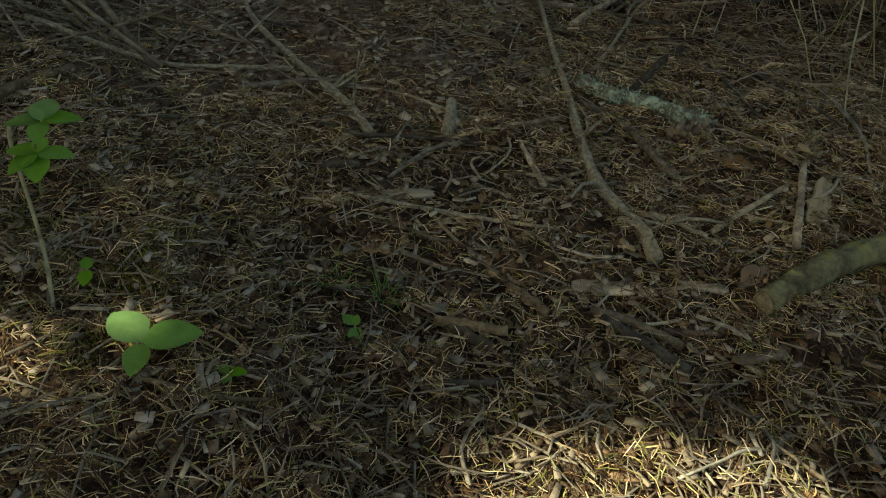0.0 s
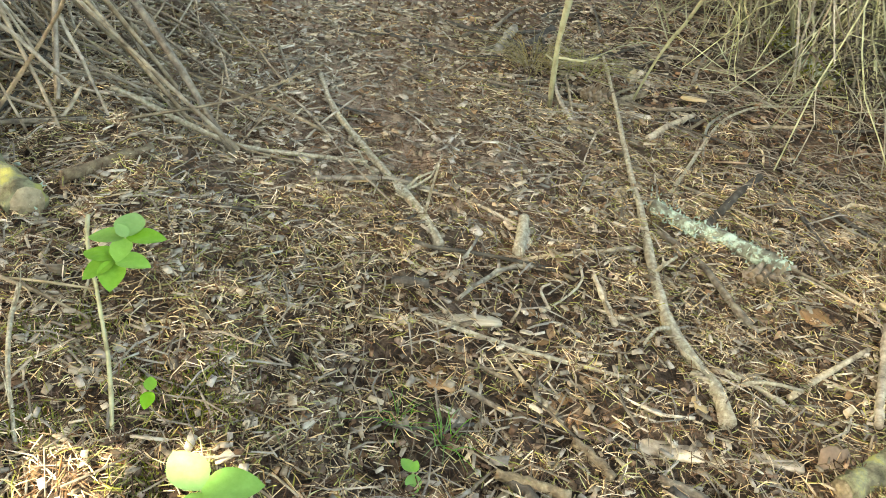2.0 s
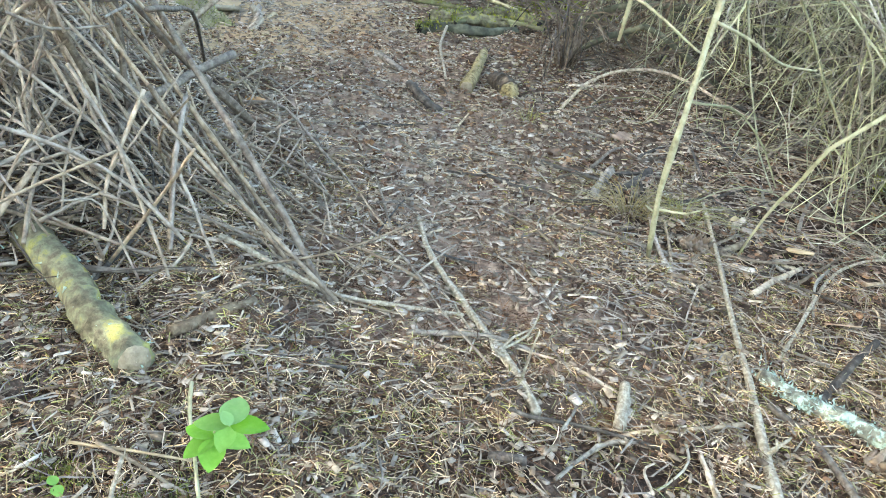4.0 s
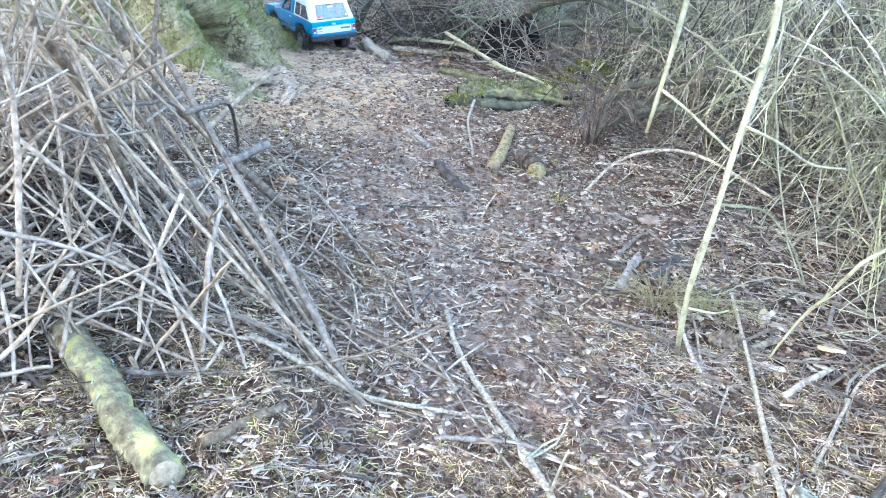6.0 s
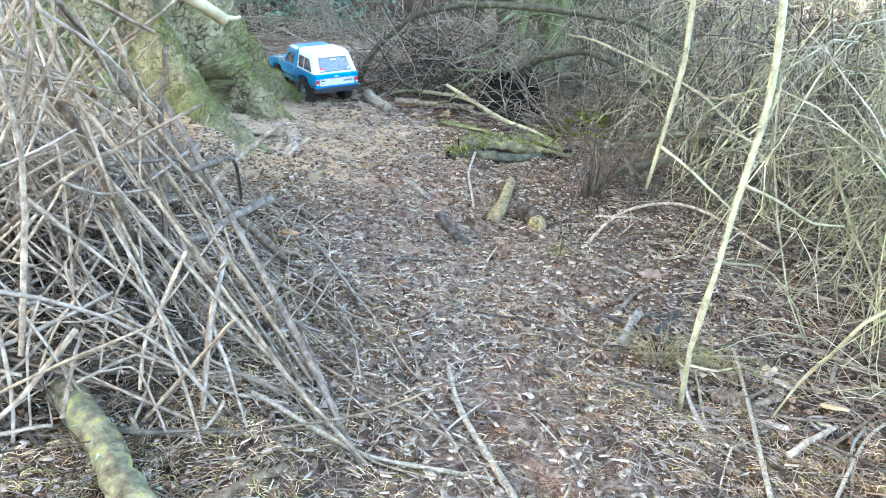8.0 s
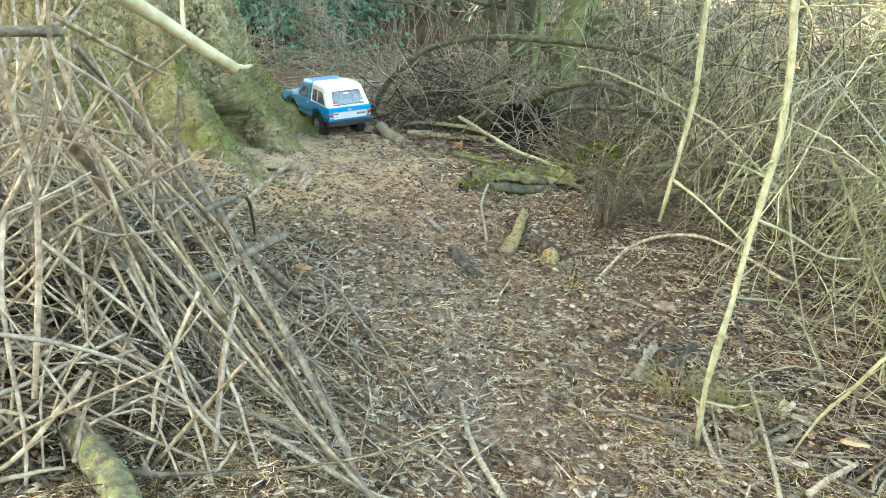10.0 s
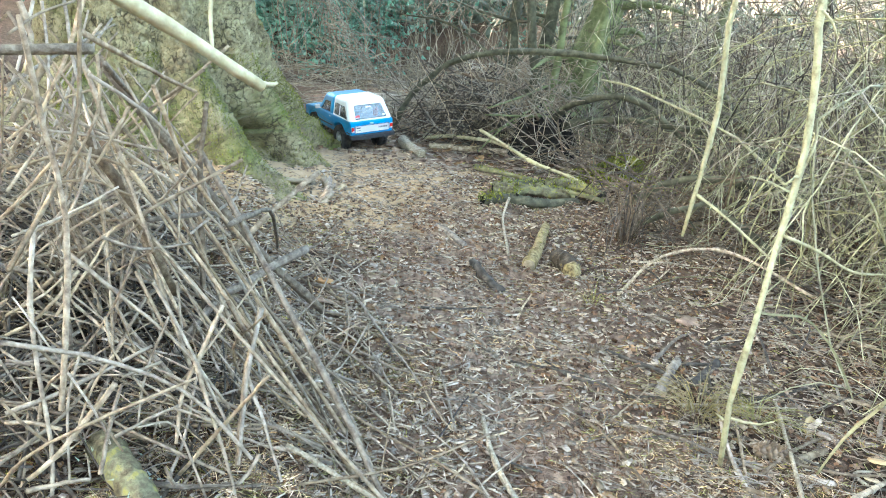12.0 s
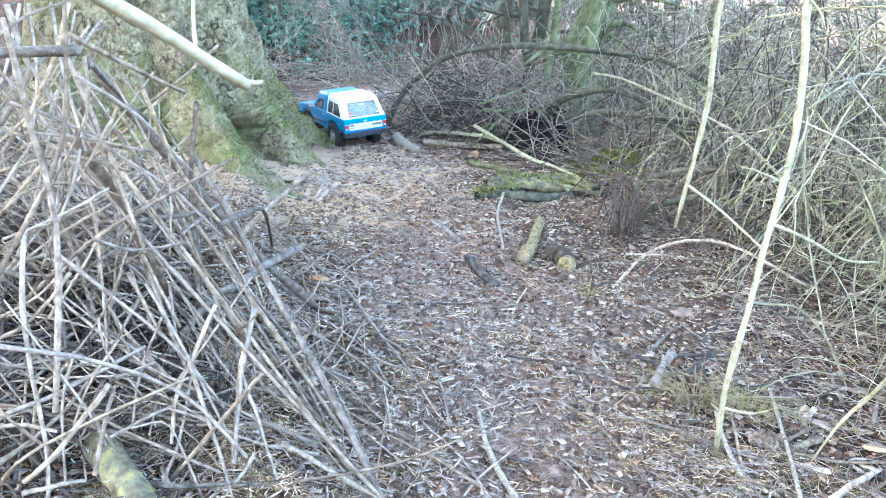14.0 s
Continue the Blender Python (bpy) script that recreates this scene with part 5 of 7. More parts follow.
def sapling(label, x, y, r, h, lean, mat):
    """A standing stem with a few limbs and a thin crown above."""
    ob = thing("sapling", label, "tree", x, y, gz(x, y) - 0.03)
    p = spline([(0, 0, 0), (lean[0] * 0.3, lean[1] * 0.3, h * 0.3), (lean[0], lean[1], h)], 14)
    p[1:] += rng.normal(0, r * 0.25, (13, 3))
    rr = np.linspace(1, 0.35, 14) * r
    rr[0] *= 1.5
    part("trunk", mesh_from("trunk", *tube_arrays(p, rr, 12, 0.08), mat), ob)
    for k in range(9):
        i = rng.integers(2, 13)
        a = rng.uniform(0, 6.28)
        d = np.array([math.cos(a), math.sin(a), rng.uniform(-0.2, 0.5)])
        ln = rng.uniform(0.3, 0.9)
        part("limb", mesh_from("limb", *tube_arrays(spline([p[i], p[i] + d * ln * 0.5 + rng.normal(0, 0.03, 3), p[i] + d * ln + [0, 0, -0.1]], 7), np.linspace(rr[i] * 0.35, 0.003, 7), 6), mat), ob)
    return ob


sapling("mossy green-barked tree trunk in the thicket", -1.17, 4.42, 0.115, 3.6, (0.1, 0.2), GREENBARK)
sapling("dark slender trunk in the thicket", -1.50, 4.22, 0.038, 3.0, (-0.15, 0.1), ARCHBARK)
sapling("dark slender trunk in the thicket", -1.42, 4.36, 0.045, 3.2, (0.05, 0.2), ARCHBARK)
sapling("dark leaning trunk in the thicket", -1.28, 4.02, 0.030, 2.6, (-0.35, 0.1), ARCHBARK)
sapling("green-barked leaning trunk in the thicket", -1.10, 4.05, 0.034, 2.8, (0.30, 0.1), GREENBARK)
sapling("greenish slender trunk in the thicket", -1.22, 3.98, 0.024, 2.4, (0.12, 0.0), GREENBARK)
sapling("greenish slender trunk in the thicket", -0.62, 4.6, 0.03, 2.8, (0.2, 0.1), MOSSBARK)
sapling("greenish slender trunk in the thicket", 0.25, 4.3, 0.026, 2.6, (0.15, -0.2), MOSSBARK)
sapling("greenish slender trunk in the thicket", 0.75, 3.6, 0.022, 2.4, (-0.1, 0.1), MOSSBARK)
sapling("greenish slender trunk in the thicket", -0.15, 5.2, 0.035, 3.0, (0.1, 0.1), MOSSBARK)


def stump(label, x, y, r, h):
    ob = thing("stump", label, "stump", x, y, gz(x, y) - 0.02)
    n, m = 26, 12
    a = np.linspace(0, 2 * np.pi, n, endpoint=False)
    v = []
    for k in range(m):
        z = h * k / (m - 1)
        rr = r * (1.35 - 0.5 * (k / (m - 1)) ** 0.6) * (1 + 0.22 * np.sin(a * 5 + k * 0.2) * (1 - k / m) + rng.uniform(-0.07, 0.07, n))
        zz = z + (rng.uniform(-0.25, 0.3, n) * h if k == m - 1 else 0)
        v.append(np.stack([np.cos(a) * rr, np.sin(a) * rr, np.full(n, z) if k < m - 1 else zz], -1))
    v.append(np.stack([np.cos(a) * r * 0.1, np.sin(a) * r * 0.1, np.full(n, h * 0.55)], -1))
    i = np.arange(m)[:, None] * n
    j = np.arange(n)[None]
    k = (j + 1) % n
    f = np.stack([i + j, i + k, i + n + k, i + n + j], -1).reshape(-1, 4)
    part("wood", mesh_from("wood", np.concatenate(v), f, BLACKWOOD), ob)
    return ob


# coloured almost black so that it reads as a dark hollow
stump("rotten hollow stump under the thicket, blackened to read as a shaded hole", -1.15, 3.78, 0.14, 0.2)

# ---- needle litter, chips and leaves on the floor ----
def scatter(n, x0, x1, y0, y1):
    return rng.uniform(x0, x1, n), rng.uniform(y0, y1, n)


def prisms(bag, x, y, length, width, lift, dip, straight=False):
    """Slightly bent, ridged needles or twiglets lying on the floor."""
    n = len(x)
    z = ground_z(x, y) + lift
    ang = rng.uniform(0, 2 * np.pi, n)
    c = np.stack([x, y, z], -1)
    d = np.stack([np.cos(ang), np.sin(ang), rng.normal(0, 1, n) * dip], -1) * (length * 0.5)[:, None]
    s = np.stack([-np.sin(ang), np.cos(ang), 0 * ang], -1)
    bow = s * (length * rng.normal(0, 0.09, n))[:, None] + [0, 0, 1] * (length * np.abs(rng.normal(0, 0.07, n)))[:, None]
    s = s * (width * 0.5)[:, None]
    u = np.zeros((n, 3))
    u[:, 2] = width * 0.7
    if straight:
        v = np.stack([c - d + s, c - d + u, c - d - s, c + d + s * 0.5, c + d + u * 0.5, c + d - s * 0.5], 1)
        f = np.array([[0, 1, 4, 3], [1, 2, 5, 4]])
        return bag.add(v.reshape(-1, 3), (np.arange(n)[:, None, None] * 6 + f[None]).reshape(-1, 4))
    v = np.stack([c - d + s, c - d + u, c - d - s, c + bow + s, c + bow + u, c + bow - s, c + d + s * 0.5, c + d + u * 0.5, c + d - s * 0.5], 1)
    f = np.array([[0, 1, 4, 3], [1, 2, 5, 4], [3, 4, 7, 6], [4, 5, 8, 7]])
    bag.add(v.reshape(-1, 3), (np.arange(n)[:, None, None] * 9 + f[None]).reshape(-1, 4))


def flakes(bag, x, y, length, width, thick, lift):
    """Thin, slightly tilted, tapered slabs: wood chips and bark flakes."""
    n = len(x)
    z = ground_z(x, y) + lift
    ang = rng.uniform(0, 2 * np.pi, n)
    c = np.stack([x, y, z], -1)
    d = np.stack([np.cos(ang), np.sin(ang), rng.normal(0, 0.16, n)], -1) * (length * 0.5)[:, None]
    s = np.stack([-np.sin(ang), np.cos(ang), rng.normal(0, 0.25, n)], -1) * (width * 0.5)[:, None]
    u = np.zeros((n, 3))
    u[:, 2] = thick
    k = rng.uniform(0.35, 1.0, (n, 4, 1))
    low = [c - d - s * k[:, 0], c - d * 0.9 + s * k[:, 1], c + d + s * k[:, 2], c + d * 0.85 - s * k[:, 3]]
    v = np.stack(low + [q + u for q in low], 1)
    f = np.array([[7, 6, 5, 4], [0, 4, 5, 1], [1, 5, 6, 2], [2, 6, 7, 3], [3, 7, 4, 0]])
    bag.add(v.reshape(-1, 3), (np.arange(n)[:, None, None] * 8 + f[None]).reshape(-1, 4))


def leaves(bag, x, y, size):
    """Curled dead leaves, two halves folded along the midrib."""
    n = len(x)
    z = ground_z(x, y) + size * 0.18
    ang = rng.uniform(0, 2 * np.pi, n)
    c = np.stack([x, y, z], -1)
    d = np.stack([np.cos(ang), np.sin(ang), rng.normal(0, 0.2, n)], -1) * size[:, None]
    s = np.stack([-np.sin(ang), np.cos(ang), rng.normal(0, 0.2, n)], -1) * (size * rng.uniform(0.4, 0.75, n))[:, None]
    u = np.zeros((n, 3))
    u[:, 2] = size * rng.uniform(-0.35, 0.4, n)
    v = np.stack([c - d, c - d * 0.3, c + d * 0.4, c + d, c - d * 0.35 + s + u, c + d * 0.35 + s * 0.8 + u, c - d * 0.35 - s + u, c + d * 0.35 - s * 0.8 + u], 1)
    f = np.array([[0, 1, 4, 4], [1, 2, 5, 4], [2, 3, 5, 5], [0, 6, 1, 1], [1, 6, 7, 2], [2, 7, 3, 3]])
    t = np.array([[0, 1, 4], [1, 2, 5], [1, 5, 4], [2, 3, 5], [0, 6, 1], [1, 6, 7], [1, 7, 2], [2, 7, 3]])
    bag.add(v.reshape(-1, 3), (np.arange(n)[:, None, None] * 8 + t[None]).reshape(-1, 3))


def litter_keep(x, y, thin, patchy=1.0):
    """Thins litter in drifts, on the trodden path, on the bare sand and inside the great roots."""
    n = len(x)
    drift = patchy * (0.75 * vnoise(x * 5, y * 5, 81) + 0.5 * vnoise(x * 17, y * 17, 83) + 0.35 * vnoise(x * 42, y * 42, 87))
    if patchy > 1.2:
        # tan needles thinned under the thicket, darkening its floor in place of shade
        drift = drift - 0.7 * np.clip((x - 0.1) / 0.3, 0, 1) * np.clip((y - 1.1) / 0.3, 0, 1)
    return (drift + rng.uniform(-0.8, 0.8, n) - thin * path_share(x, y) > -0.3) & (np.hypot(x + 1.55, y - 2.55) > 0.30 + 0.16 * vnoise(x * 9, y * 9, 85)) & (np.hypot((x + 1.48) / 1.1, y - 2.72) > 0.23 + 0.12 * vnoise(x * 12, y * 12, 89))


for name, label, mt, share, seed_thin in (("needle_litter", "dry tan conifer needles covering the floor", NEEDLE, 0.42, 0.95), ("needle_litter", "dark rotting needles and bark crumbs on the floor", NEEDLEDARK, 0.85, 0.1),
                                          ("needle_litter", "yellow-green mossy needles on the floor", NEEDLEGREEN, 0.20, 1.1)):
    bag = Bag()
    for n, box, ln, w in ((135000, (-0.95, 0.75, 0.25, 1.5), (0.007, 0.024), 0.00088), ((46000 if mt is not NEEDLE else 15000), (-1.7, 0.8, 1.5, 3.0), (0.007, 0.022), 0.0011),
                          (22000, (-2.6, 2.0, 3.0, 6.0), (0.012, 0.035), 0.0022), (9000, (-2.2, -0.95, 0.3, 2.2), (0.012, 0.03), 0.0015), ((16000 if mt is NEEDLE else 0), (-1.2, -0.35, 0.9, 1.8), (0.010, 0.028), 0.0012),
                          (9000, (-2.4, 2.4, -1.6, 0.25), (0.012, 0.03), 0.0016), (5000, (0.75, 2.4, 0.25, 1.8), (0.012, 0.03), 0.0016)):
        x, y = scatter(int(n * share), *box)
        k = litter_keep(x, y, seed_thin, 1.6 if mt is NEEDLE else 0.9)
        x, y = x[k], y[k]
        m = len(x)
        prisms(bag, x, y, rng.uniform(*ln, m), w * rng.uniform(0.6, 1.4, m), rng.uniform(0.0005, 0.008, m), np.where(rng.random(m) < 0.25, 0.6, 0.16), mt is NEEDLEDARK)
    tagged(new(name, bag.mesh(name, mt, False)), label, "needles", kind="stuff")

bag = Bag()
for n, box, ln, w in ((5600, (-0.95, 0.75, 0.25, 1.5), (0.02, 0.075), 0.0016), (2800, (-1.9, 0.8, 1.5, 3.2), (0.02, 0.07), 0.002), (2600, (-0.1, 0.9, 1.1, 2.7), (0.03, 0.12), 0.0017), (1500, (-2.6, 2.2, 3.2, 6.5), (0.06, 0.25), 0.005), (2600, (-5.0, 5.0, -5.0, 0.2), (0.06, 0.3), 0.006), (900, (0.8, 5.0, 0.2, 3.2), (0.06, 0.3), 0.006)):
    x, y = scatter(n, *box)
    prisms(bag, x, y, rng.uniform(*ln, n), w * rng.uniform(0.5, 1.5, n), rng.uniform(0.001, 0.007, n), 0.08)
tagged(new("twig_litter", bag.mesh("twig_litter", LITTERTWIG, True)), "small broken twigs scattered on the floor", "twigs", kind="stuff")

bag = Bag()
for n, box, ln, w in ((2600, (-1.6, 0.2, 1.2, 3.1), (0.008, 0.034), 0.0034), (900, (-0.9, 0.7, 0.4, 1.2), (0.008, 0.03), 0.0024), (1500, (-1.15, -0.35, 0.95, 1.8), (0.010, 0.04), 0.003), (900, (-2.2, 0.0, 3.0, 4.2), (0.015, 0.05), 0.006)):
    x, y = scatter(n, *box)
    ln = rng.uniform(*ln, n)
    flakes(bag, x, y, ln, w * rng.uniform(0.4, 1.3, n), rng.uniform(0.0008, 0.0025, n), rng.uniform(0.004, 0.009, n))
tagged(new("wood_splinters", bag.mesh("wood_splinters", SPLINTER, False)), "small pale wood splinters strewn over the path", "splinters", kind="stuff")

bag = Bag()
for n, box, ln, w in ((1400, (-0.95, 0.75, 0.25, 1.5), (0.004, 0.015), 0.005), (8200, (-1.7, 0.15, 1.3, 3.0), (0.004, 0.013), 0.008), (2600, (-2.6, 1.5, 3.0, 6.0), (0.010, 0.03), 0.016)):
    x, y = scatter(n, *box)
    ln = rng.uniform(*ln, n)
    flakes(bag, x, y, ln, np.minimum(w * rng.uniform(0.4, 1.2, n), ln), rng.uniform(0.0008, 0.003, n), rng.uniform(0.001, 0.006, n))
for n, box, ln, w in ((4200, (-1.6, 0.0, 1.0, 3.0), (0.008, 0.022), 0.011), (2600, (-0.95, 0.75, 0.25, 1.2), (0.006, 0.018), 0.008)):
    x, y = scatter(n, *box)
    ln = rng.uniform(*ln, n)
    flakes(bag, x, y, ln, np.minimum(w * rng.uniform(0.3, 1.3, n), ln), rng.uniform(0.0008, 0.003, n), rng.uniform(0.002, 0.008, n))
tagged(new("wood_chips", bag.mesh("wood_chips", CHIP, False)), "pale wood chips and bark flakes scattered on the path", "wood chips", kind="stuff")

bag = Bag()
for n, box, ln in ((12000, (-0.95, 0.75, 0.25, 1.5), (0.003, 0.010)), (22000, (-1.7, 0.8, 1.4, 3.0), (0.004, 0.013)), (4000, (-2.6, 1.5, 3.0, 6.0), (0.010, 0.025))):
    x, y = scatter(n, *box)
    k = litter_keep(x, y, 0.0, 0.5)
    x, y, n = x[k], y[k], int(k.sum())
    ln = rng.uniform(*ln, n)
    flakes(bag, x, y, ln, ln * rng.uniform(0.45, 1.0, n), ln * rng.uniform(0.15, 0.5, n), rng.uniform(0.0, 0.004, n))
tagged(new("bark_crumbs", bag.mesh("bark_crumbs", CRUMB, False)), "dark brown bark crumbs mixed into the litter", "bark crumbs", kind="stuff")

bag = Bag()
for n, box, s in ((2600, (-0.95, 0.75, 0.25, 1.5), (0.003, 0.011)), (200, (0.05, 0.8, 0.7, 2.2), (0.006, 0.016)), (3600, (-1.7, 0.3, 1.5, 3.2), (0.004, 0.0105)), (1600, (-1.6, 0.05, 1.2, 3.0), (0.008, 0.016)), (9000, (-2.6, 4.4, 3.2, 10.0), (0.012, 0.045))):
    x, y = scatter(n, *box)
    leaves(bag, x, y, rng.uniform(*s, n))
for n, box in ((5200, (-5.0, 5.0, -5.0, 0.2)), (2200, (0.8, 5.0, 0.2, 3.2)), (1800, (-5.0, -2.0, 0.2, 3.2))):
    x, y = scatter(n, *box)
    leaves(bag, x, y, rng.uniform(0.015, 0.05, n))
tagged(new("dead_leaves", bag.mesh("dead_leaves", DEADLEAF, False)), "curled brown dead leaves on the floor", "leaves", kind="stuff")


# ---- far woods ----
def build_far():
    n = 96
    a = np.linspace(0, 2 * np.pi, n, endpoint=False)
    rad = 32 + 2 * np.sin(a * 5)
    bag = Bag()
    v, f = [], []
    for k, z in enumerate((-2, 3, 6, 10)):
        v.append(np.stack([np.cos(a) * (rad + z * 0.2), np.sin(a) * (rad + z * 0.2), np.full(n, float(z)) + (vnoise(a * 8, a * 0, 5) * 3 if k == 3 else 0)], -1))
    i = np.arange(3)[:, None] * n
    j = np.arange(n)[None]
    k = (j + 1) % n
    f = np.stack([i + j, i + k, i + n + k, i + n + j], -1).reshape(-1, 4)
    return tagged(new("backdrop", mesh_from("backdrop", np.concatenate(v), f, FARWOOD)), "distant conifer woods with haze mixed into their colour", "woods", kind="structure")


build_far()
bag = Bag()
for q in range(620):
    x, y = rng.uniform(-10, 1.5), rng.uniform(6.6, 10.5)
    if x > -1.8 and rng.random() < 0.86:
        continue
    n = 34
    b = np.array([x, y, gz(x, y) + rng.uniform(0.1, 2.0)]) + rng.normal(0, 1, (n, 3)) * [0.3, 0.3, 0.16]
    b[:, 2] = np.maximum(b[:, 2], gz(x, y) + 0.02)
    blades(bag, b, rng.normal(0, 1, (n, 3)) * [1, 1, 0.4], 0.16, 0.03)
tagged(new("young_conifers", bag.mesh("young_conifers", HAZEFOLIAGE)), "dense young conifers beyond the clearing, paled in colour as if by haze", "conifers", kind="stuff")
bag = Bag()
for q in range(520):
    x, y = rng.uniform(-3.8, -1.6), rng.uniform(3.75, 6.2)
    if x > float(thicket_edge(y)) or (y < 4.0 and x < -2.0 and x > -2.3):
        continue
    ang = rng.uniform(0, 6.28)
    c = np.array([x, y, gz(x, y) + abs(rng.normal(0, 0.06))])
    d = np.array([math.cos(ang), math.sin(ang), rng.normal(0, 0.3)]) * rng.uniform(0.08, 0.45)
    w = np.array([c - d, c + rng.normal(0, 0.03, 3), c + d])
    w[:, 2] = np.maximum(w[:, 2], ground_z(w[:, 0], w[:, 1]) + 0.004)
    bag.add(*tube_arrays(spline(w, 6), np.linspace(1, 0.5, 6) * rng.uniform(0.0016, 0.0045), 4))
tagged(new("dead_twigs", bag.mesh("dead_twigs", TWIG)), "heap of pale dead twigs at the end of the path", "twigs", kind="stuff")
bag = Bag()
for q in range(170):
    x, y = rng.uniform(-3.9, -1.7), rng.uniform(4.5, 7.0)
    h = rng.uniform(0.4, 1.5)
    yaw = rng.uniform(0, 6.28)
    d = np.array([math.cos(yaw), math.sin(yaw), 0])
    b0 = np.array([x, y, gz(x, y) - 0.01])
    w = spline([b0, b0 + d * h * 0.15 + [0, 0, h * 0.5], b0 + d * h * 0.55 + [0, 0, h * 0.85], b0 + d * h * rng.uniform(0.9, 1.6) + [0, 0, h * rng.uniform(0.3, 0.95)]], 10)
    w[1:] += np.cumsum(rng.normal(0, 0.022, (9, 3)), 0)
    bag.add(*tube_arrays(w, np.linspace(1, 0.4, 10) * rng.uniform(0.0014, 0.0034), 4))
tagged(new("bare_saplings", bag.mesh("bare_saplings", TWIG)), "bare pale saplings and arching twigs beyond the path", "undergrowth", kind="stuff")
# pale scrub standing behind the thicket
bag = Bag()
for q in range(620):
    x, y = rng.uniform(-1.3, 4.2), rng.uniform(4.6, 8.4)
    if x > 1.0 + 0.45 * (y - 4.6):
        continue
    thicket_stem(bag, x, y, rng.uniform(0.9, 2.3), rng.uniform(0.003, 0.0075), rng.uniform(0.2, 1.4), rng.uniform(0, 6.28), 5, -9.0)
tagged(new("scrub_stems", bag.mesh("scrub_stems", TWIG)), "pale bare scrub standing behind the thicket", "undergrowth", kind="stuff")
# drooping dead twigs behind the old tree
bag = Bag()
for q in range(170):
    k = rng.uniform(0, 1)
    top = np.array([-2.83 + 0.62 * k, 3.86 - 0.1 * k, 0.92 - 0.62 * k]) + rng.normal(0, 0.05, 3)
    ln = rng.uniform(0.15, 0.5)
    d = np.array([rng.normal(0.35, 0.3), rng.normal(0.1, 0.3), -rng.uniform(0.4, 1.0)]) * ln
    w = spline([top, top + d * 0.4 + [0.05, 0, 0.03], top + d], 7)
    w[1:] += np.cumsum(rng.normal(0, 0.008, (6, 3)), 0)
    w[:, 2] = np.maximum(w[:, 2], ground_z(w[:, 0], w[:, 1]) + 0.004)
    bag.add(*tube_arrays(w, np.linspace(1, 0.5, 7) * rng.uniform(0.0014, 0.0035), 4))
tagged(new("dead_twigs", bag.mesh("dead_twigs", TWIG)), "drooping grey dead twigs behind the old tree", "twigs", kind="stuff")
# shaded undergrowth at the end of the path
bag = Bag()
for q in range(560):
    x, y = rng.uniform(-6.4, -2.4), rng.uniform(5.0, 8.2)
    if x > -0.47 * y - 0.55 and rng.random() < 0.86:
        continue
    hgt = rng.uniform(0.05, 2.2)
    n = 46
    b = np.array([x, y, gz(x, y)]) + rng.normal(0, 1, (n, 3)) * [0.16, 0.16, 0.12] + [0, 0, hgt * 0.5]
    b[:, 2] = np.maximum(b[:, 2], gz(x, y) + 0.02)
    blades(bag, b, rng.normal(0, 1, (n, 3)) * [1, 1, 0.3], rng.uniform(0.03, 0.08), rng.uniform(0.008, 0.02))
tagged(new("shade_foliage", bag.mesh("shade_foliage", FERN)), "dark green leafy undergrowth in deep shade", "undergrowth", kind="stuff")


# ---- unseen conifer boughs overhead, placed to block the sun ----
def build_sun_blocking_boughs():
    """Unseen boughs set in the sun's way, with a few openings aimed at sun patches."""
    bag = Bag()
    # openings: where the sun should reach the floor, and how wide
    gaps = [(-0.140, 0.464, 0.013), (-0.042, 0.508, 0.004), (0.255, 0.455, 0.04), (0.345, 0.46, 0.04), (0.165, 0.445, 0.022), (0.268, 0.645, -0.012), (0.225, 0.585, -0.012)]

    def spray(px, py, z, size, n=9):
        c = np.array([px + SUN_FROM.x / SUN_FROM.z * z, py + SUN_FROM.y / SUN_FROM.z * z, z])
        ang = np.linspace(0, 2 * np.pi, n, endpoint=False) + rng.uniform(0, 1)
        rr = size * rng.uniform(0.65, 1.0, n)
        v = c + np.stack([np.cos(ang) * rr, np.sin(ang) * rr, rng.normal(0, size * 0.15, n)], -1)
        bag.add(np.vstack([v, c + [0, 0, size * 0.2]]), np.array([[k, (k + 1) % n, n] for k in range(n)]))

    for gx in np.arange(-7.5, 6.0, 0.26):
        for gy in np.arange(-5.0, 8.5, 0.26):
            rim = max(-6.3 - gx, gx - 3.4, -0.5 - gy)
            if rim > 0 and rng.random() < 0.35 + 0.13 * rim + 0.5 * float(vnoise(gx * 0.9, gy * 0.9, 97)):
                continue
            if gx > 1.7 - 0.95 * max(0, gy - 2.4) and rng.random() < 0.3:
                continue
            if gy > 5.2 and gx < -1.6 and rng.random() < 0.16:
                continue
            for layer in range(2):
                px, py, size = gx + rng.uniform(-0.1, 0.1), gy + rng.uniform(-0.1, 0.1), rng.uniform(0.24, 0.34)
                if math.hypot(px / (0.72 + size), (py - 0.57) / (0.60 + size)) < 1:
                    continue
                spray(px, py, rng.uniform(3.8, 4.6) + layer * 1.5, size)
    # smaller unseen sprays that give the sun openings their outline
    for gx in np.arange(-1.15, 1.15, 0.03):
        for gy in np.arange(-0.45, 1.6, 0.03):
            px, py, size = gx + rng.uniform(-0.008, 0.008), gy + rng.uniform(-0.008, 0.008), rng.uniform(0.028, 0.037)
            if math.hypot(px / 1.1, (py - 0.57) / 0.98) > 1 + 0.06 * float(vnoise(px * 6, py * 6, 95)):
                continue
            if all(math.hypot(px - x, py - y) > r + size * 0.8 for x, y, r in gaps):
                spray(px, py, rng.uniform(2.5, 2.7), size, 6)
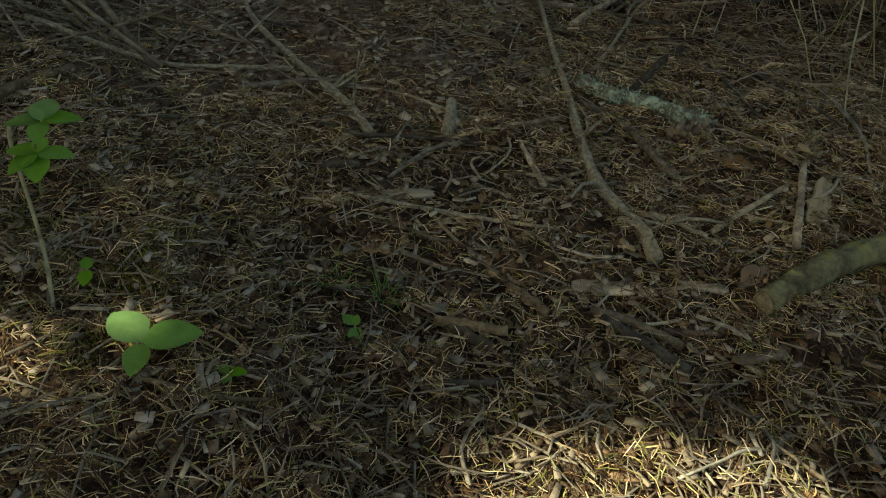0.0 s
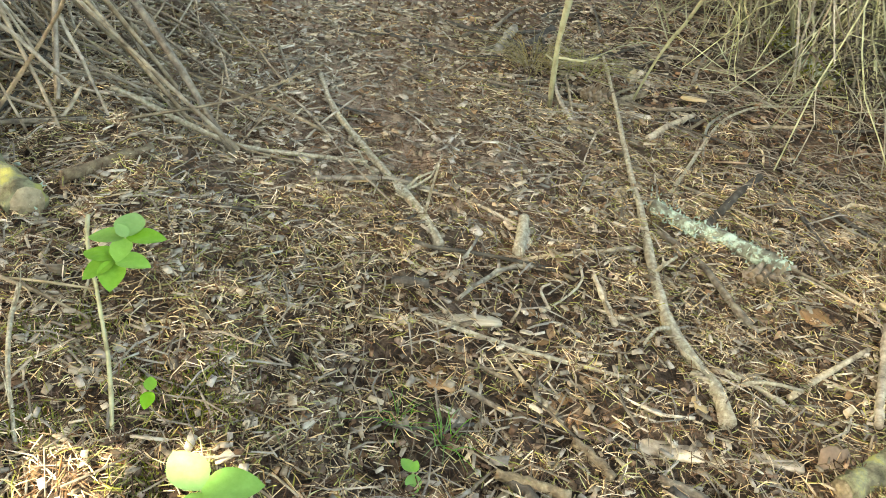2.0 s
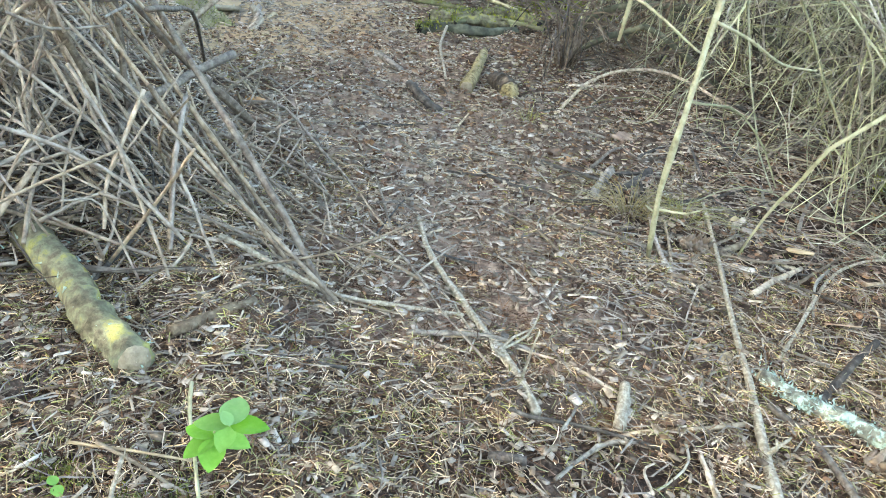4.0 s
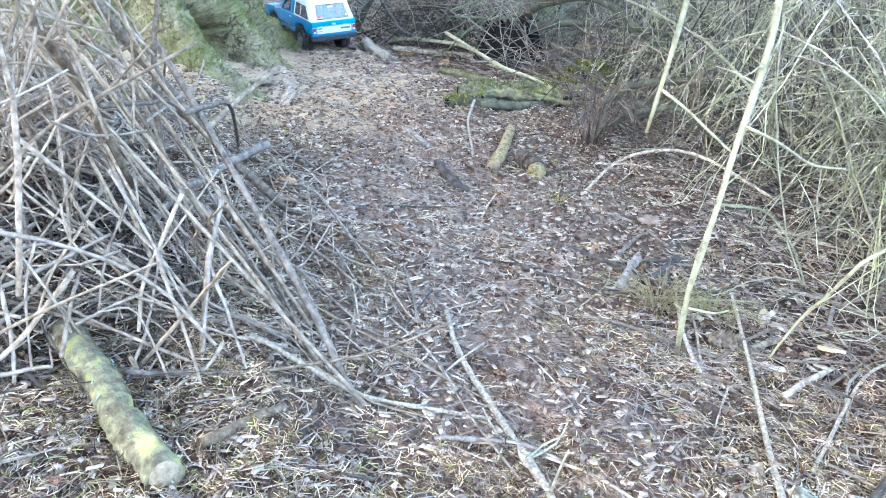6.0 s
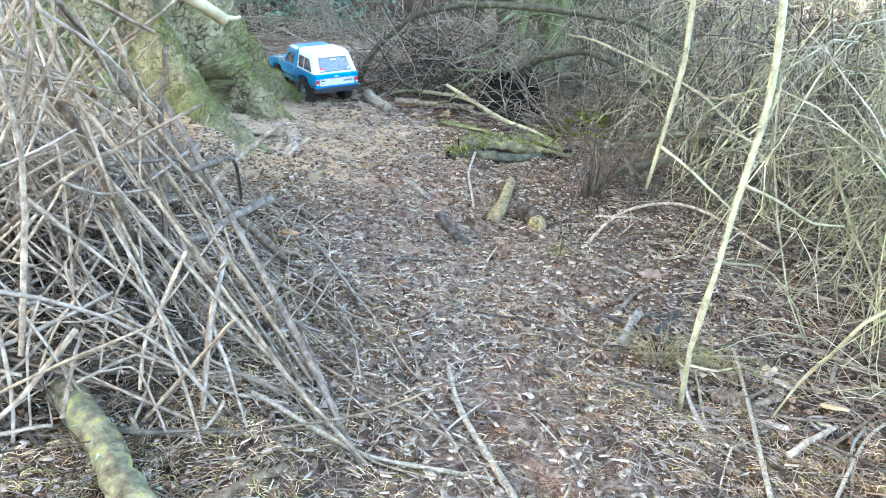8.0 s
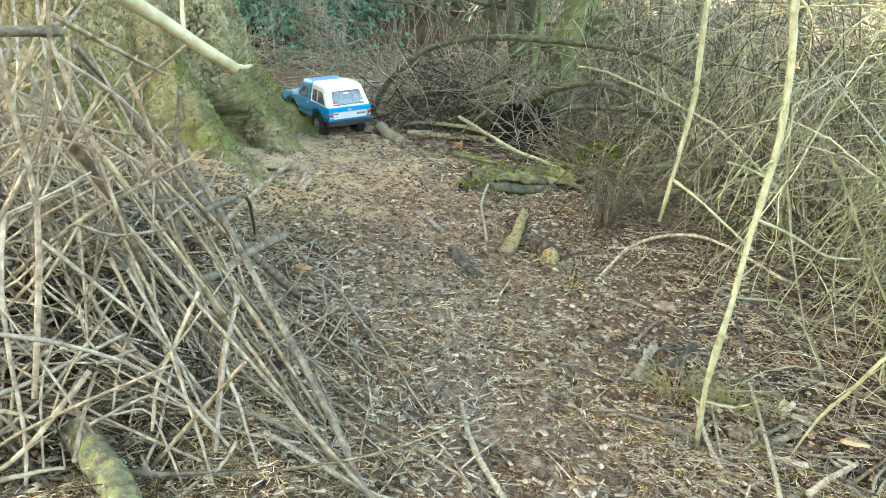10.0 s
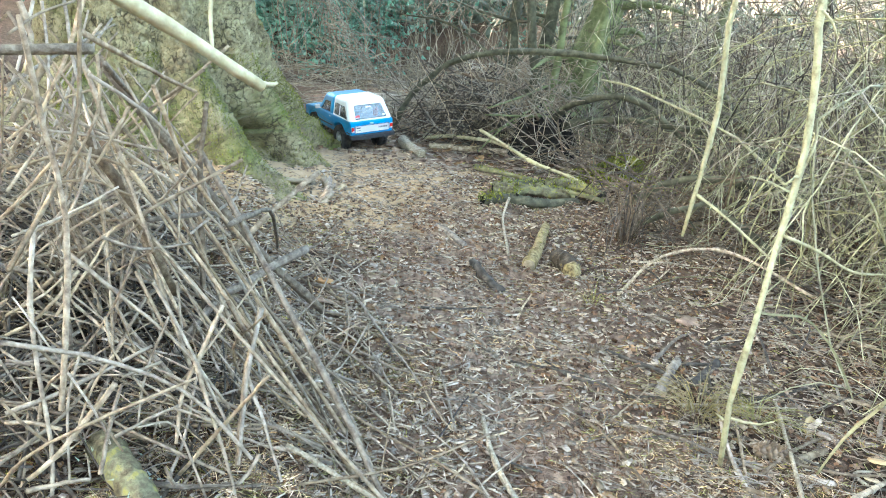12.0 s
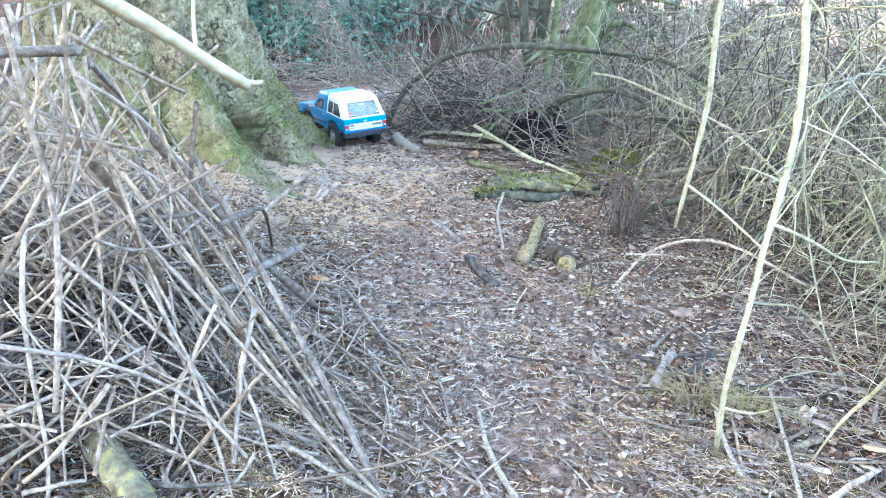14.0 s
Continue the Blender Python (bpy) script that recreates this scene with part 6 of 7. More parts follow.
    return tagged(new("conifer_crowns", bag.mesh("conifer_crowns", NEEDLEFOLIAGE, False)), "unseen dark green conifer boughs placed overhead to block the sun", "crowns", kind="stuff")


build_sun_blocking_boughs()


# ---- the model truck ----
def paint(name, rgb, rough=0.3, coat=0.6, metal=0.0, spec=0.5, bump=0.05):
    c2 = tuple(min(1, v * 1.08 + 0.004) for v in rgb)
    return material(name, [(0.35, tuple(v * 0.92 for v in rgb)), (0.65, c2)], scale=18, rough=rough, bump=bump, coat=coat, metal=metal, spec=spec, grain=400)


BLUE = paint("blue_paint", (0.002, 0.235, 0.47))
WHITE = paint("white_paint", (0.80, 0.81, 0.77))
SILVER = paint("brushed_panel", (0.55, 0.52, 0.50), 0.45, 0.1)
BLACK = paint("black_plastic", (0.02, 0.02, 0.022), 0.6, 0.0)
RUBBER = material("tyre_rubber", [(0.35, (0.018, 0.017, 0.016)), (0.65, (0.06, 0.05, 0.04))], scale=60, rough=0.9, bump=0.5, spec=0.2)
CHROME = paint("chrome", (0.55, 0.55, 0.54), 0.32, 0.0, 1.0)
REDLENS = paint("red_lens", (0.6, 0.03, 0.025), 0.2, 0.6)
RED = paint("red_plastic", (0.5, 0.03, 0.03), 0.4, 0.2)
SEAT = paint("pale_seat", (0.55, 0.56, 0.58), 0.6, 0.0)
# grey-green body colour stands in for sky reflected in the panes
GLASS = bpy.data.materials.new("reflection_grey_glass")
GLASS.use_nodes = True
_g = GLASS.node_tree.nodes["Principled BSDF"]
_g.inputs["Base Color"].default_value = (0.42, 0.44, 0.41, 1)
_g.inputs["Transmission Weight"].default_value = 0.72
_g.inputs["Roughness"].default_value = 0.06
_g.inputs["Coat Weight"].default_value = 0.5
_g.inputs["Coat Roughness"].default_value = 0.05
_g.inputs["IOR"].default_value = 1.5

TRUCK_AT = (-1.808, 3.246)


def box(bm, x0, x1, y0, y1, z0, z1, bevel=0.0):
    r = bmesh.ops.create_cube(bm, size=1, matrix=Matrix.Translation(((x0 + x1) / 2, (y0 + y1) / 2, (z0 + z1) / 2)) @ Matrix.Diagonal((x1 - x0, y1 - y0, z1 - z0, 1)))
    if bevel:
        e = list({e for v in r["verts"] for e in v.link_edges})
        bmesh.ops.bevel(bm, geom=e, offset=bevel, segments=2, affect="EDGES", profile=0.6)


def box_part(name, parent, mat, x0, x1, y0, y1, z0, z1, bevel=0.002, label=""):
    bm = bmesh.new()
    box(bm, x0, x1, y0, y1, z0, z1, bevel)
    return part(name, bm_mesh(name, bm, mat), parent, label)


def hull(name, parent, mat, w0, w1, yb0, yb1, yr0, yr1, z0, z1, open_faces, label="", margin=0.013):
    """A thin shell from the beltline to the roof, with window openings cut in the faces whose normal points along open_faces."""
    bm = bmesh.new()
    c = [(-w0, yb0, z0), (w0, yb0, z0), (w0, yb1, z0), (-w0, yb1, z0), (-w1, yr0, z1), (w1, yr0, z1), (w1, yr1, z1), (-w1, yr1, z1)]
    v = [bm.verts.new(p) for p in c]
    for q in ((0, 1, 5, 4), (1, 2, 6, 5), (2, 3, 7, 6), (3, 0, 4, 7), (4, 5, 6, 7)):
        bm.faces.new([v[k] for k in q])
    bm.normal_update()
    e = [e for e in bm.edges if all(p.co.z > z0 + 0.001 for p in e.verts) or abs(e.verts[0].co.z - e.verts[1].co.z) > 0.01]
    bmesh.ops.bevel(bm, geom=e, offset=0.023, segments=5, affect="EDGES", profile=0.6)
    bm.normal_update()
    panes = []
    for d in open_faces:
        big = max(bm.faces, key=lambda f: f.calc_area() * max(0, f.normal.dot(Vector(d))) ** 4)
        bmesh.ops.inset_individual(bm, faces=[big], thickness=margin, depth=0.0)
        panes.append([p.co.copy() for p in big.verts])
        bmesh.ops.delete(bm, geom=[big], context="FACES_ONLY")
    bmesh.ops.solidify(bm, geom=bm.faces[:], thickness=0.003)
    return part(name, bm_mesh(name, bm, mat), parent, label), panes


def pane_part(name, parent, mat, co, lift=0.0, label="", grow=1.0):
    """A thin pane filling an opening."""
    bm = bmesh.new()
    m = sum(co, Vector()) / len(co)
    vs = [bm.verts.new(m + (p - m) * grow) for p in co]
    f = bm.faces.new(vs)
    bm.normal_update()
    nrm = f.normal.copy()
    ex = bmesh.ops.extrude_face_region(bm, geom=[f])
    bmesh.ops.translate(bm, verts=[g for g in ex["geom"] if isinstance(g, bmesh.types.BMVert)], vec=-nrm * 0.0012)
    bmesh.ops.translate(bm, verts=bm.verts[:], vec=nrm * lift)
    bmesh.ops.recalc_face_normals(bm, faces=bm.faces[:])
    return part(name, bm_mesh(name, bm, mat), parent, label)


def frame_part(name, parent, mat, co, width=0.003, lift=0.0012):
    """A raised rubber rim round a pane."""
    bm = bmesh.new()
    m = sum(co, Vector()) / len(co)
    vs = [bm.verts.new(m + (p - m) * 1.03) for p in co]
    f = bm.faces.new(vs)
    bm.normal_update()
    nrm = f.normal.copy()
    bmesh.ops.inset_individual(bm, faces=[f], thickness=width, depth=0)
    bmesh.ops.delete(bm, geom=[f], context="FACES_ONLY")
    bmesh.ops.translate(bm, verts=bm.verts[:], vec=nrm * lift)
    bmesh.ops.solidify(bm, geom=bm.faces[:], thickness=0.002)
    return part(name, bm_mesh(name, bm, mat), parent)


def lathe(profile, sides=28):
    """A ring mesh turned about the x axis; profile: (x, radius)."""
    a = np.linspace(0, 2 * np.pi, sides, endpoint=False)
    pr = np.array(profile)
    v = np.stack([np.repeat(pr[:, :1], sides, 1), pr[:, 1:] * np.cos(a), pr[:, 1:] * np.sin(a)], -1).reshape(-1, 3)
    n = len(pr)
    i = np.arange(n - 1)[:, None] * sides
    j = np.arange(sides)[None]
    k = (j + 1) % sides
    return v, np.stack([i + j, i + sides + j, i + sides + k, i + k], -1).reshape(-1, 4)


def letters(text, size, mat, parent, m, name="lettering"):
    """Raised lettering in the built-in font."""
    cu = bpy.data.curves.new(name, "FONT")
    cu.body, cu.size, cu.extrude = text, size, 0.0003
    ob = bpy.data.objects.new(name, cu)
    scene.collection.objects.link(ob)
    me = bpy.data.meshes.new_from_object(ob.evaluated_get(bpy.context.evaluated_depsgraph_get()))
    bpy.data.objects.remove(ob)
    me.materials.clear()
    me.materials.append(mat)
    me.transform(m)
    return part(name, me, parent)


def build_truck():
    tz = gz(*TRUCK_AT) - 0.01
    t = thing("model_truck", "bright blue scale-model off-road truck with a white roof on the path", "model truck", TRUCK_AT[0], TRUCK_AT[1], tz + 0.002)
    t.rotation_euler = (radians(1), radians(-6.5), radians(57))
    t.scale = (0.885, 0.885, 0.93)
    wb, rw = 0.318, 0.060
    # lower body with wheel arches
    bm = bmesh.new()
    prof = [(-0.128, 0.094), (-0.132, 0.150), (-0.124, 0.157), (0.235, 0.157), (0.30, 0.156), (0.405, 0.147), (0.428, 0.140), (0.430, 0.100), (0.408, 0.096)]
    prof += [(wb + 0.074 * math.cos(a), 0.066 + 0.066 * math.sin(a)) for a in np.linspace(0.35, math.pi - 0.1, 9)]
    prof += [(wb - 0.085, 0.078), (0.085, 0.078)]
    prof += [(0.074 * math.cos(a), 0.066 + 0.066 * math.sin(a)) for a in np.linspace(0.1, math.pi - 0.35, 9)]
    face = bm.faces.new([bm.verts.new((-0.113, y, z)) for y, z in prof])
    ex = bmesh.ops.extrude_face_region(bm, geom=[face])
    bmesh.ops.translate(bm, verts=[g for g in ex["geom"] if isinstance(g, bmesh.types.BMVert)], vec=(0.226, 0, 0))
    bmesh.ops.recalc_face_normals(bm, faces=bm.faces[:])
    for v in bm.verts:
        if v.co.z < 0.1:
            v.co.x *= 0.965
    long_edges = [e for e in bm.edges if abs(e.verts[0].co.x - e.verts[1].co.x) < 0.02]
    bmesh.ops.bevel(bm, geom=long_edges, offset=0.006, segments=2, affect="EDGES", profile=0.6, clamp_overlap=True)
    body = part("body", bm_mesh("body", bm, BLUE), t, "glossy bright blue shell")
    cab, panes = hull("cab", t, BLUE, 0.110, 0.094, 0.086, 0.262, 0.084, 0.195, 0.154, 0.240, [(-1, 0, 0), (1, 0, 0), (0, 1, 0.5)], "glossy blue front cab")
    for p in panes:
        pane_part("window", t, GLASS, p, -0.0012)
        frame_part("window_rim", t, BLACK, p, 0.0025)
    cap, panes = hull("roof_cap", t, WHITE, 0.1125, 0.096, -0.127, 0.085, -0.066, 0.085, 0.158, 0.246, [(-1, 0, 0), (1, 0, 0), (0, -1, 0.4)], "white removable hardtop", 0.012)
    for k, p in enumerate(panes):
        w = pane_part("rear_window" if k == 2 else "side_window", t, GLASS, p, -0.0012, "tinted plastic pane, its grey also standing in for reflected sky")
        frame_part("window_rim", t, BLACK, p, 0.003)
        if k < 2:
            m = sum(p, Vector()) / len(p)
            hi = max(p, key=lambda q: q.z)
            lo = min(p, key=lambda q: q.z)
            s = -1 if m.x < 0 else 1
            bmd = bmesh.new()
            bmesh.ops.create_cube(bmd, size=1, matrix=Matrix.Translation((m.x + s * 0.001, m.y + 0.006, m.z)) @ Matrix.Rotation(s * -0.18, 4, "Y") @ Matrix.Diagonal((0.003, 0.003, (hi.z - lo.z) * 0.98, 1)))
            part("window_bar", bm_mesh("window_bar", bmd, SILVER), t)
    # stickers on the rear window
    rear = panes[2]
    m = sum(rear, Vector()) / len(rear)
    tilt = Matrix.Translation(m) @ Matrix.Rotation(math.atan2(0.061, 0.088) * -1, 4, "X")
    for x, z, w, h, mt in ((-0.068, -0.021, 0.022, 0.013, RED), (-0.068, -0.026, 0.026, 0.004, WHITE), (0.002, 0.022, 0.03, 0.006, WHITE), (0.07, -0.022, 0.012, 0.006, WHITE)):
        bmd = bmesh.new()
        bmesh.ops.create_cube(bmd, size=1, matrix=tilt @ Matrix.Translation((x, -0.0015, z)) @ Matrix.Diagonal((w, 0.0006, h, 1)))
        bmesh.ops.bevel(bmd, geom=[e for e in bmd.edges if abs((e.verts[0].co - e.verts[1].co).normalized().y) > 0.6], offset=0.0018, segments=2, affect="EDGES")
        part("sticker", bm_mesh("sticker", bmd, mt), t)
    # tailgate panel with dark outline, badges and word
    ty = -0.1318
    panel = box_part("tailgate_panel", t, SILVER, -0.089, 0.089, ty - 0.002, ty + 0.004, 0.104, 0.137, 0.001, "brushed silver panel with a dark outline")
    for x0, x1, z0, z1 in ((-0.089, 0.089, 0.1357, 0.1370), (-0.089, 0.089, 0.104, 0.1053), (-0.0895, -0.0882, 0.104, 0.137), (0.0882, 0.0895, 0.104, 0.137)):
        box_part("outline", panel, BLACK, x0, x1, ty - 0.0026, ty - 0.0018, z0, z1, 0)
    box_part("badge", panel, BLACK, -0.083, -0.062, ty - 0.0027, ty - 0.0019, 0.1255, 0.1305, 0.0002)
    letters("HONK", 0.0075, BLACK, panel, Matrix.Translation((-0.083, ty - 0.0024, 0.1135)) @ Matrix.Rotation(math.pi / 2, 4, "X"))
    for k in range(9):
        x = 0.034 + k * 0.0053
        box_part("badge", panel, BLACK, x, x + 0.0038, ty - 0.0027, ty - 0.0019, 0.1185, 0.1265, 0.0002)
    latch = box_part("handle", t, CHROME, -0.012, 0.006, ty - 0.006, ty + 0.002, 0.1400, 0.1470, 0.0015, "chrome tailgate latch")
    for s in (-1, 1):
        lamp = box_part("tail_light", t, REDLENS, s * 0.1015 - 0.0070, s * 0.1015 + 0.0070, ty - 0.004, ty + 0.004, 0.111, 0.132, 0.002, "red lens in a chrome rim")
        box_part("lamp_rim", lamp, CHROME, s * 0.1015 - 0.0080, s * 0.1015 + 0.0080, ty - 0.0008, ty + 0.003, 0.1095, 0.1335, 0.001)
        box_part("reversing_lens", lamp, WHITE, s * 0.1015 - 0.005, s * 0.1015 + 0.005, ty - 0.0046, ty - 0.003, 0.112, 0.1165, 0.0005)
        box_part("side_trim", t, BLACK, s * 0.1135 - 0.002, s * 0.1135 + 0.002, 0.087, 0.238, 0.1005, 0.1055, 0.001)
        box_part("side_trim", t, BLACK, s * 0.1125 - 0.002, s * 0.1125 + 0.002, -0.122, -0.082, 0.1005, 0.1055, 0.001)
        box_part("door_handle", t, CHROME, s * 0.114 - 0.002, s * 0.114 + 0.002, 0.10, 0.115, 0.141, 0.1445, 0.0008)
        mirror = box_part("mirror", t, CHROME, s * 0.130 - 0.013, s * 0.130 + 0.013, 0.218, 0.228, 0.160, 0.180, 0.004, "chrome wing mirror on a bracket")
        bmd = bmesh.new()
        box(bmd, min(s * 0.105, s * 0.125), max(s * 0.105, s * 0.125), 0.221, 0.225, 0.160, 0.164, 0.0008)
        part("mirror_arm", bm_mesh("mirror_arm", bmd, CHROME), mirror)
    bm = bmesh.new()
    pb = [(-0.118, -0.118), (-0.116, -0.142), (-0.09, -0.152), (0.09, -0.152), (0.116, -0.142), (0.118, -0.118), (0.1, -0.122), (-0.1, -0.122)]
    fb = bm.faces.new([bm.verts.new((x, y, 0.078)) for x, y in pb])
    ex = bmesh.ops.extrude_face_region(bm, geom=[fb])
    bmesh.ops.translate(bm, verts=[g for g in ex["geom"] if isinstance(g, bmesh.types.BMVert)], vec=(0, 0, 0.018))
    bmesh.ops.recalc_face_normals(bm, faces=bm.faces[:])
    bmesh.ops.bevel(bm, geom=bm.edges[:], offset=0.002, segments=2, affect="EDGES")
    bumper = part("rear_bumper", bm_mesh("rear_bumper", bm, BLACK), t, "black plastic step bumper")
    for x in (-0.05, 0.055):
        v, f = lathe([(-0.003, 0.006), (0.003, 0.006), (0.003, 0.0028), (-0.003, 0.0028), (-0.003, 0.006)], 14)
        ring = mesh_from("tow_ring", v + [x, -0.153, 0.080], f, BLACK)
        part("tow_ring", ring, bumper)
    box_part("front_bumper", t, BLACK, -0.11, 0.11, 0.428, 0.448, 0.082, 0.100, 0.003)
    box_part("grille", t, CHROME, -0.10, 0.10, 0.427, 0.434, 0.106, 0.138, 0.002)
    # chassis, axles and cabin
    box_part("chassis", t, BLACK, -0.045, 0.045, -0.11, 0.41, 0.066, 0.09, 0.003)
    box_part("interior_tray", t, BLACK, -0.1, 0.1, -0.11, 0.24, 0.150, 0.1565, 0.001)
    for x in (-0.045, 0.045):
        for y in (0.13, 0.02):
            seat = box_part("seat", t, SEAT, x - 0.03, x + 0.03, y - 0.012, y + 0.006, 0.157, 0.205, 0.006, "pale grey seat")
            box_part("headrest", seat, SEAT, x - 0.014, x + 0.014, y - 0.010, y + 0.004, 0.206, 0.222, 0.004)
    v, f = lathe([(-0.02, 0.0), (-0.02, 0.012), (0.018, 0.012), (0.024, 0.004), (0.024, 0.0)], 14)
    me = mesh_from("fuel_can", v, f, RED)
    me.transform(Matrix.Translation((0.055, -0.06, 0.178)) @ Matrix.Rotation(math.pi / 2, 4, "Y"))
    part("fuel_can", me, t, "red canister behind the rear window")
    # wheels
    tyre_v, tyre_f = lathe([(-0.019, 0.031), (-0.023, 0.038), (-0.024, 0.050), (-0.020, 0.0565), (-0.008, 0.0585), (0.008, 0.0585), (0.020, 0.0565), (0.024, 0.050), (0.023, 0.038), (0.019, 0.031)], 40)
    lug = Bag()
    lug.add(tyre_v, tyre_f)
    for k in range(22):
        for s in (-1, 1):
            a = (k + (0.5 if s > 0 else 0)) / 22 * 2 * math.pi
            bmx = np.array([[x, y, z] for x in (0.002, 0.0225) for y in (-0.0045, 0.0045) for z in (0.0555, 0.0615)])
            bmx[:, 2] -= np.where(bmx[:, 0] > 0.01, 0.0025, 0)
            bmx[:, 1] += np.where(bmx[:, 0] > 0.01, 0.004, 0)
            bmx[:, 0] *= s
            c, sn = math.cos(a), math.sin(a)
            v = np.stack([bmx[:, 0], bmx[:, 1] * c - bmx[:, 2] * sn, bmx[:, 1] * sn + bmx[:, 2] * c], -1)
            lug.add(v, np.array([[0, 1, 3, 2], [4, 6, 7, 5], [0, 4, 5, 1], [2, 3, 7, 6], [1, 5, 7, 3], [0, 2, 6, 4]]))
    tyre = lug.mesh("tyre", RUBBER, False)
    rv, rf = lathe([(0.014, 0.0315), (0.019, 0.0315), (0.018, 0.027), (0.008, 0.024), (0.006, 0.013), (0.013, 0.011), (0.016, 0.006), (0.016, 0.0005)], 30)
    rim = mesh_from("rim", rv, rf, CHROME)
    hv, hf = lathe([(0.010, 0.008), (0.019, 0.008), (0.0205, 0.005), (0.0205, 0.0003)], 12)
    hub = mesh_from("hub_cap", hv, hf, CHROME)
    slot = Bag()
    for k in range(6):
        a = k / 6 * 2 * math.pi
        v, f = lathe([(0.006, 0.0001), (0.0105, 0.0001), (0.0105, 0.0035), (0.006, 0.0035)], 8)
        slot.add(v + [0, 0.0185 * math.cos(a), 0.0185 * math.sin(a)], f)
    slots = slot.mesh("rim_slots", BLACK)
    for x in (-1, 1):
        for y in (0, wb):
            w = thing("wheel", "", "")
            w.parent = t
            w.matrix_basis = pose(x * 0.0985, y, rw, 0, 0, 0 if x > 0 else 180)
            for nm, me in (("tyre", tyre), ("rim", rim), ("hub_cap", hub), ("rim_slots", slots)):
                part(nm, me, w)
    for y in (0, wb):
        part("axle", mesh_from("axle", *tube_arrays([(-0.085, y, rw), (-0.03, y, rw), (0.03, y, rw), (0.085, y, rw)], [0.008, 0.009, 0.013, 0.008], 10), BLACK), t)
    return t


build_truck()


# ---- seedlings ----
def leaf_mesh(length, width, curl=0.15):
    """An oval, pointed leaf with a folded midrib, along +y."""
    n = 9
    u = np.linspace(0, 1, n)
    w = width * np.sin(np.pi * u ** 0.9) ** 0.72 * (1 - 0.18 * u)
    z = -curl * length * u ** 2
    mid = np.stack([0 * u, length * u, z], -1)
    lf = np.stack([-w, length * u, z + w * 0.16], -1)
    rt = np.stack([w, length * u, z + w * 0.16], -1)
    v = np.concatenate([lf, mid, rt])
    i = np.arange(n - 1)
    f = np.concatenate([np.stack([i, i + n, i + n + 1, i + 1], -1), np.stack([i + n, i + 2 * n, i + 2 * n + 1, i + n + 1], -1)])
    low = v - [0, 0, 0.0005]
    return mesh_from("leaf", np.concatenate([v, low]), np.concatenate([f, f[:, ::-1] + len(v)]), LEAF)


def seedling(label, x, y, lean, stem, whorls):
    """stem: height. whorls: (height, yaw, length, pitch) for each leaf."""
    ob = thing("seedling", label, "seedling", x, y, gz(x, y) - 0.002)
    top = np.array([lean[0], lean[1], stem])
    part("stem", mesh_from("stem", *tube_arrays(spline([(0, 0, 0), top * [0.4, 0.4, 0.6], top], 7), np.linspace(0.0015, 0.0008, 7), 5), STEM), ob)
    for h, yaw, ln, pitch in whorls:
        lf = part("leaf", leaf_mesh(ln * 0.88, ln * 0.35), ob)
        k = h / stem
        lf.matrix_basis = pose(lean[0] * k ** 1.5, lean[1] * k ** 1.5, h, pitch, 0, yaw)
    return ob


seedling("young seedling with three large bright green leaves", -0.121, 0.453, (0.004, -0.006), 0.030,
         [(0.030, 58, 0.045, 12), (0.030, -62, 0.048, 8), (0.028, 185, 0.030, -8), (0.027, 10, 0.012, 25)])
seedling("bright green seedling with whorls of oval leaves on a slender stem", -0.318, 0.635, (0.070, -0.062), 0.125,
         [(0.125, 20, 0.036, 14), (0.125, -62, 0.034, 4), (0.124, 100, 0.034, 0), (0.124, 195, 0.026, -12), (0.126, 60, 0.016, 30), (0.122, -20, 0.014, 25),
          (0.070, -80, 0.036, 4), (0.070, 85, 0.036, 2), (0.069, 205, 0.036, -14), (0.069, 150, 0.034, -10), (0.071, 10, 0.022, 20)])
seedling("tiny seedling with two round green leaves", -0.213, 0.535, (0.006, -0.008), 0.020, [(0.020, 30, 0.016, 18), (0.019, 195, 0.018, -8)])
seedling("tiny seedling with two narrow green leaves", 0.0, 0.58, (0.0, 0.002), 0.016, [(0.016, 60, 0.018, 15), (0.014, 200, 0.022, -12), (0.015, 0, 0.012, 40)])
seedling("tiny seedling with three small green leaves", -0.060, 0.458, (0.0, 0.0), 0.008, [(0.008, 75, 0.014, 10), (0.008, -80, 0.015, 10), (0.007, 170, 0.011, -5)])
seedling("tiny seedling with small rounded leaves near the log", -0.40, 0.54, (0.0, 0.0), 0.018, [(0.018, 60, 0.015, 10), (0.018, -120, 0.016, 0)])


# ---- bare stems standing by the seedlings ----
stick("dry_stalk", "thin bare pale stalk leaning beside a seedling", [(-0.211, 0.479, 0.046), (-0.239, 0.523, 0.071), (-0.3, 0.597, 0.078), (-0.344, 0.646, 0.093), (-0.366, 0.679, 0.103)], 0.0017, 0.0019, PALEBRANCH, "stalk")


branch("fallen_branch", "thin pale forked twig standing in the litter", [(-0.267, 0.449, 0.060), (-0.308, 0.495, 0.077), (-0.343, 0.541, 0.081), (-0.365, 0.581, 0.088)], 0.0017, 0.0022, PALESTICK)
stick("stick", "thin pale stick leaning on the litter by a seedling", [(-0.43, 0.585, 0.074), (-0.366, 0.599, 0.080), (-0.325, 0.623, 0.067)], 0.0016, 0.0012, PALEWOOD)
stick("stick", "thin tan stick leaning on the litter by a seedling", [(-0.40, 0.589, 0.084), (-0.342, 0.589, 0.075), (-0.309, 0.594, 0.058)], 0.0019, 0.0014, GREYSTICK)


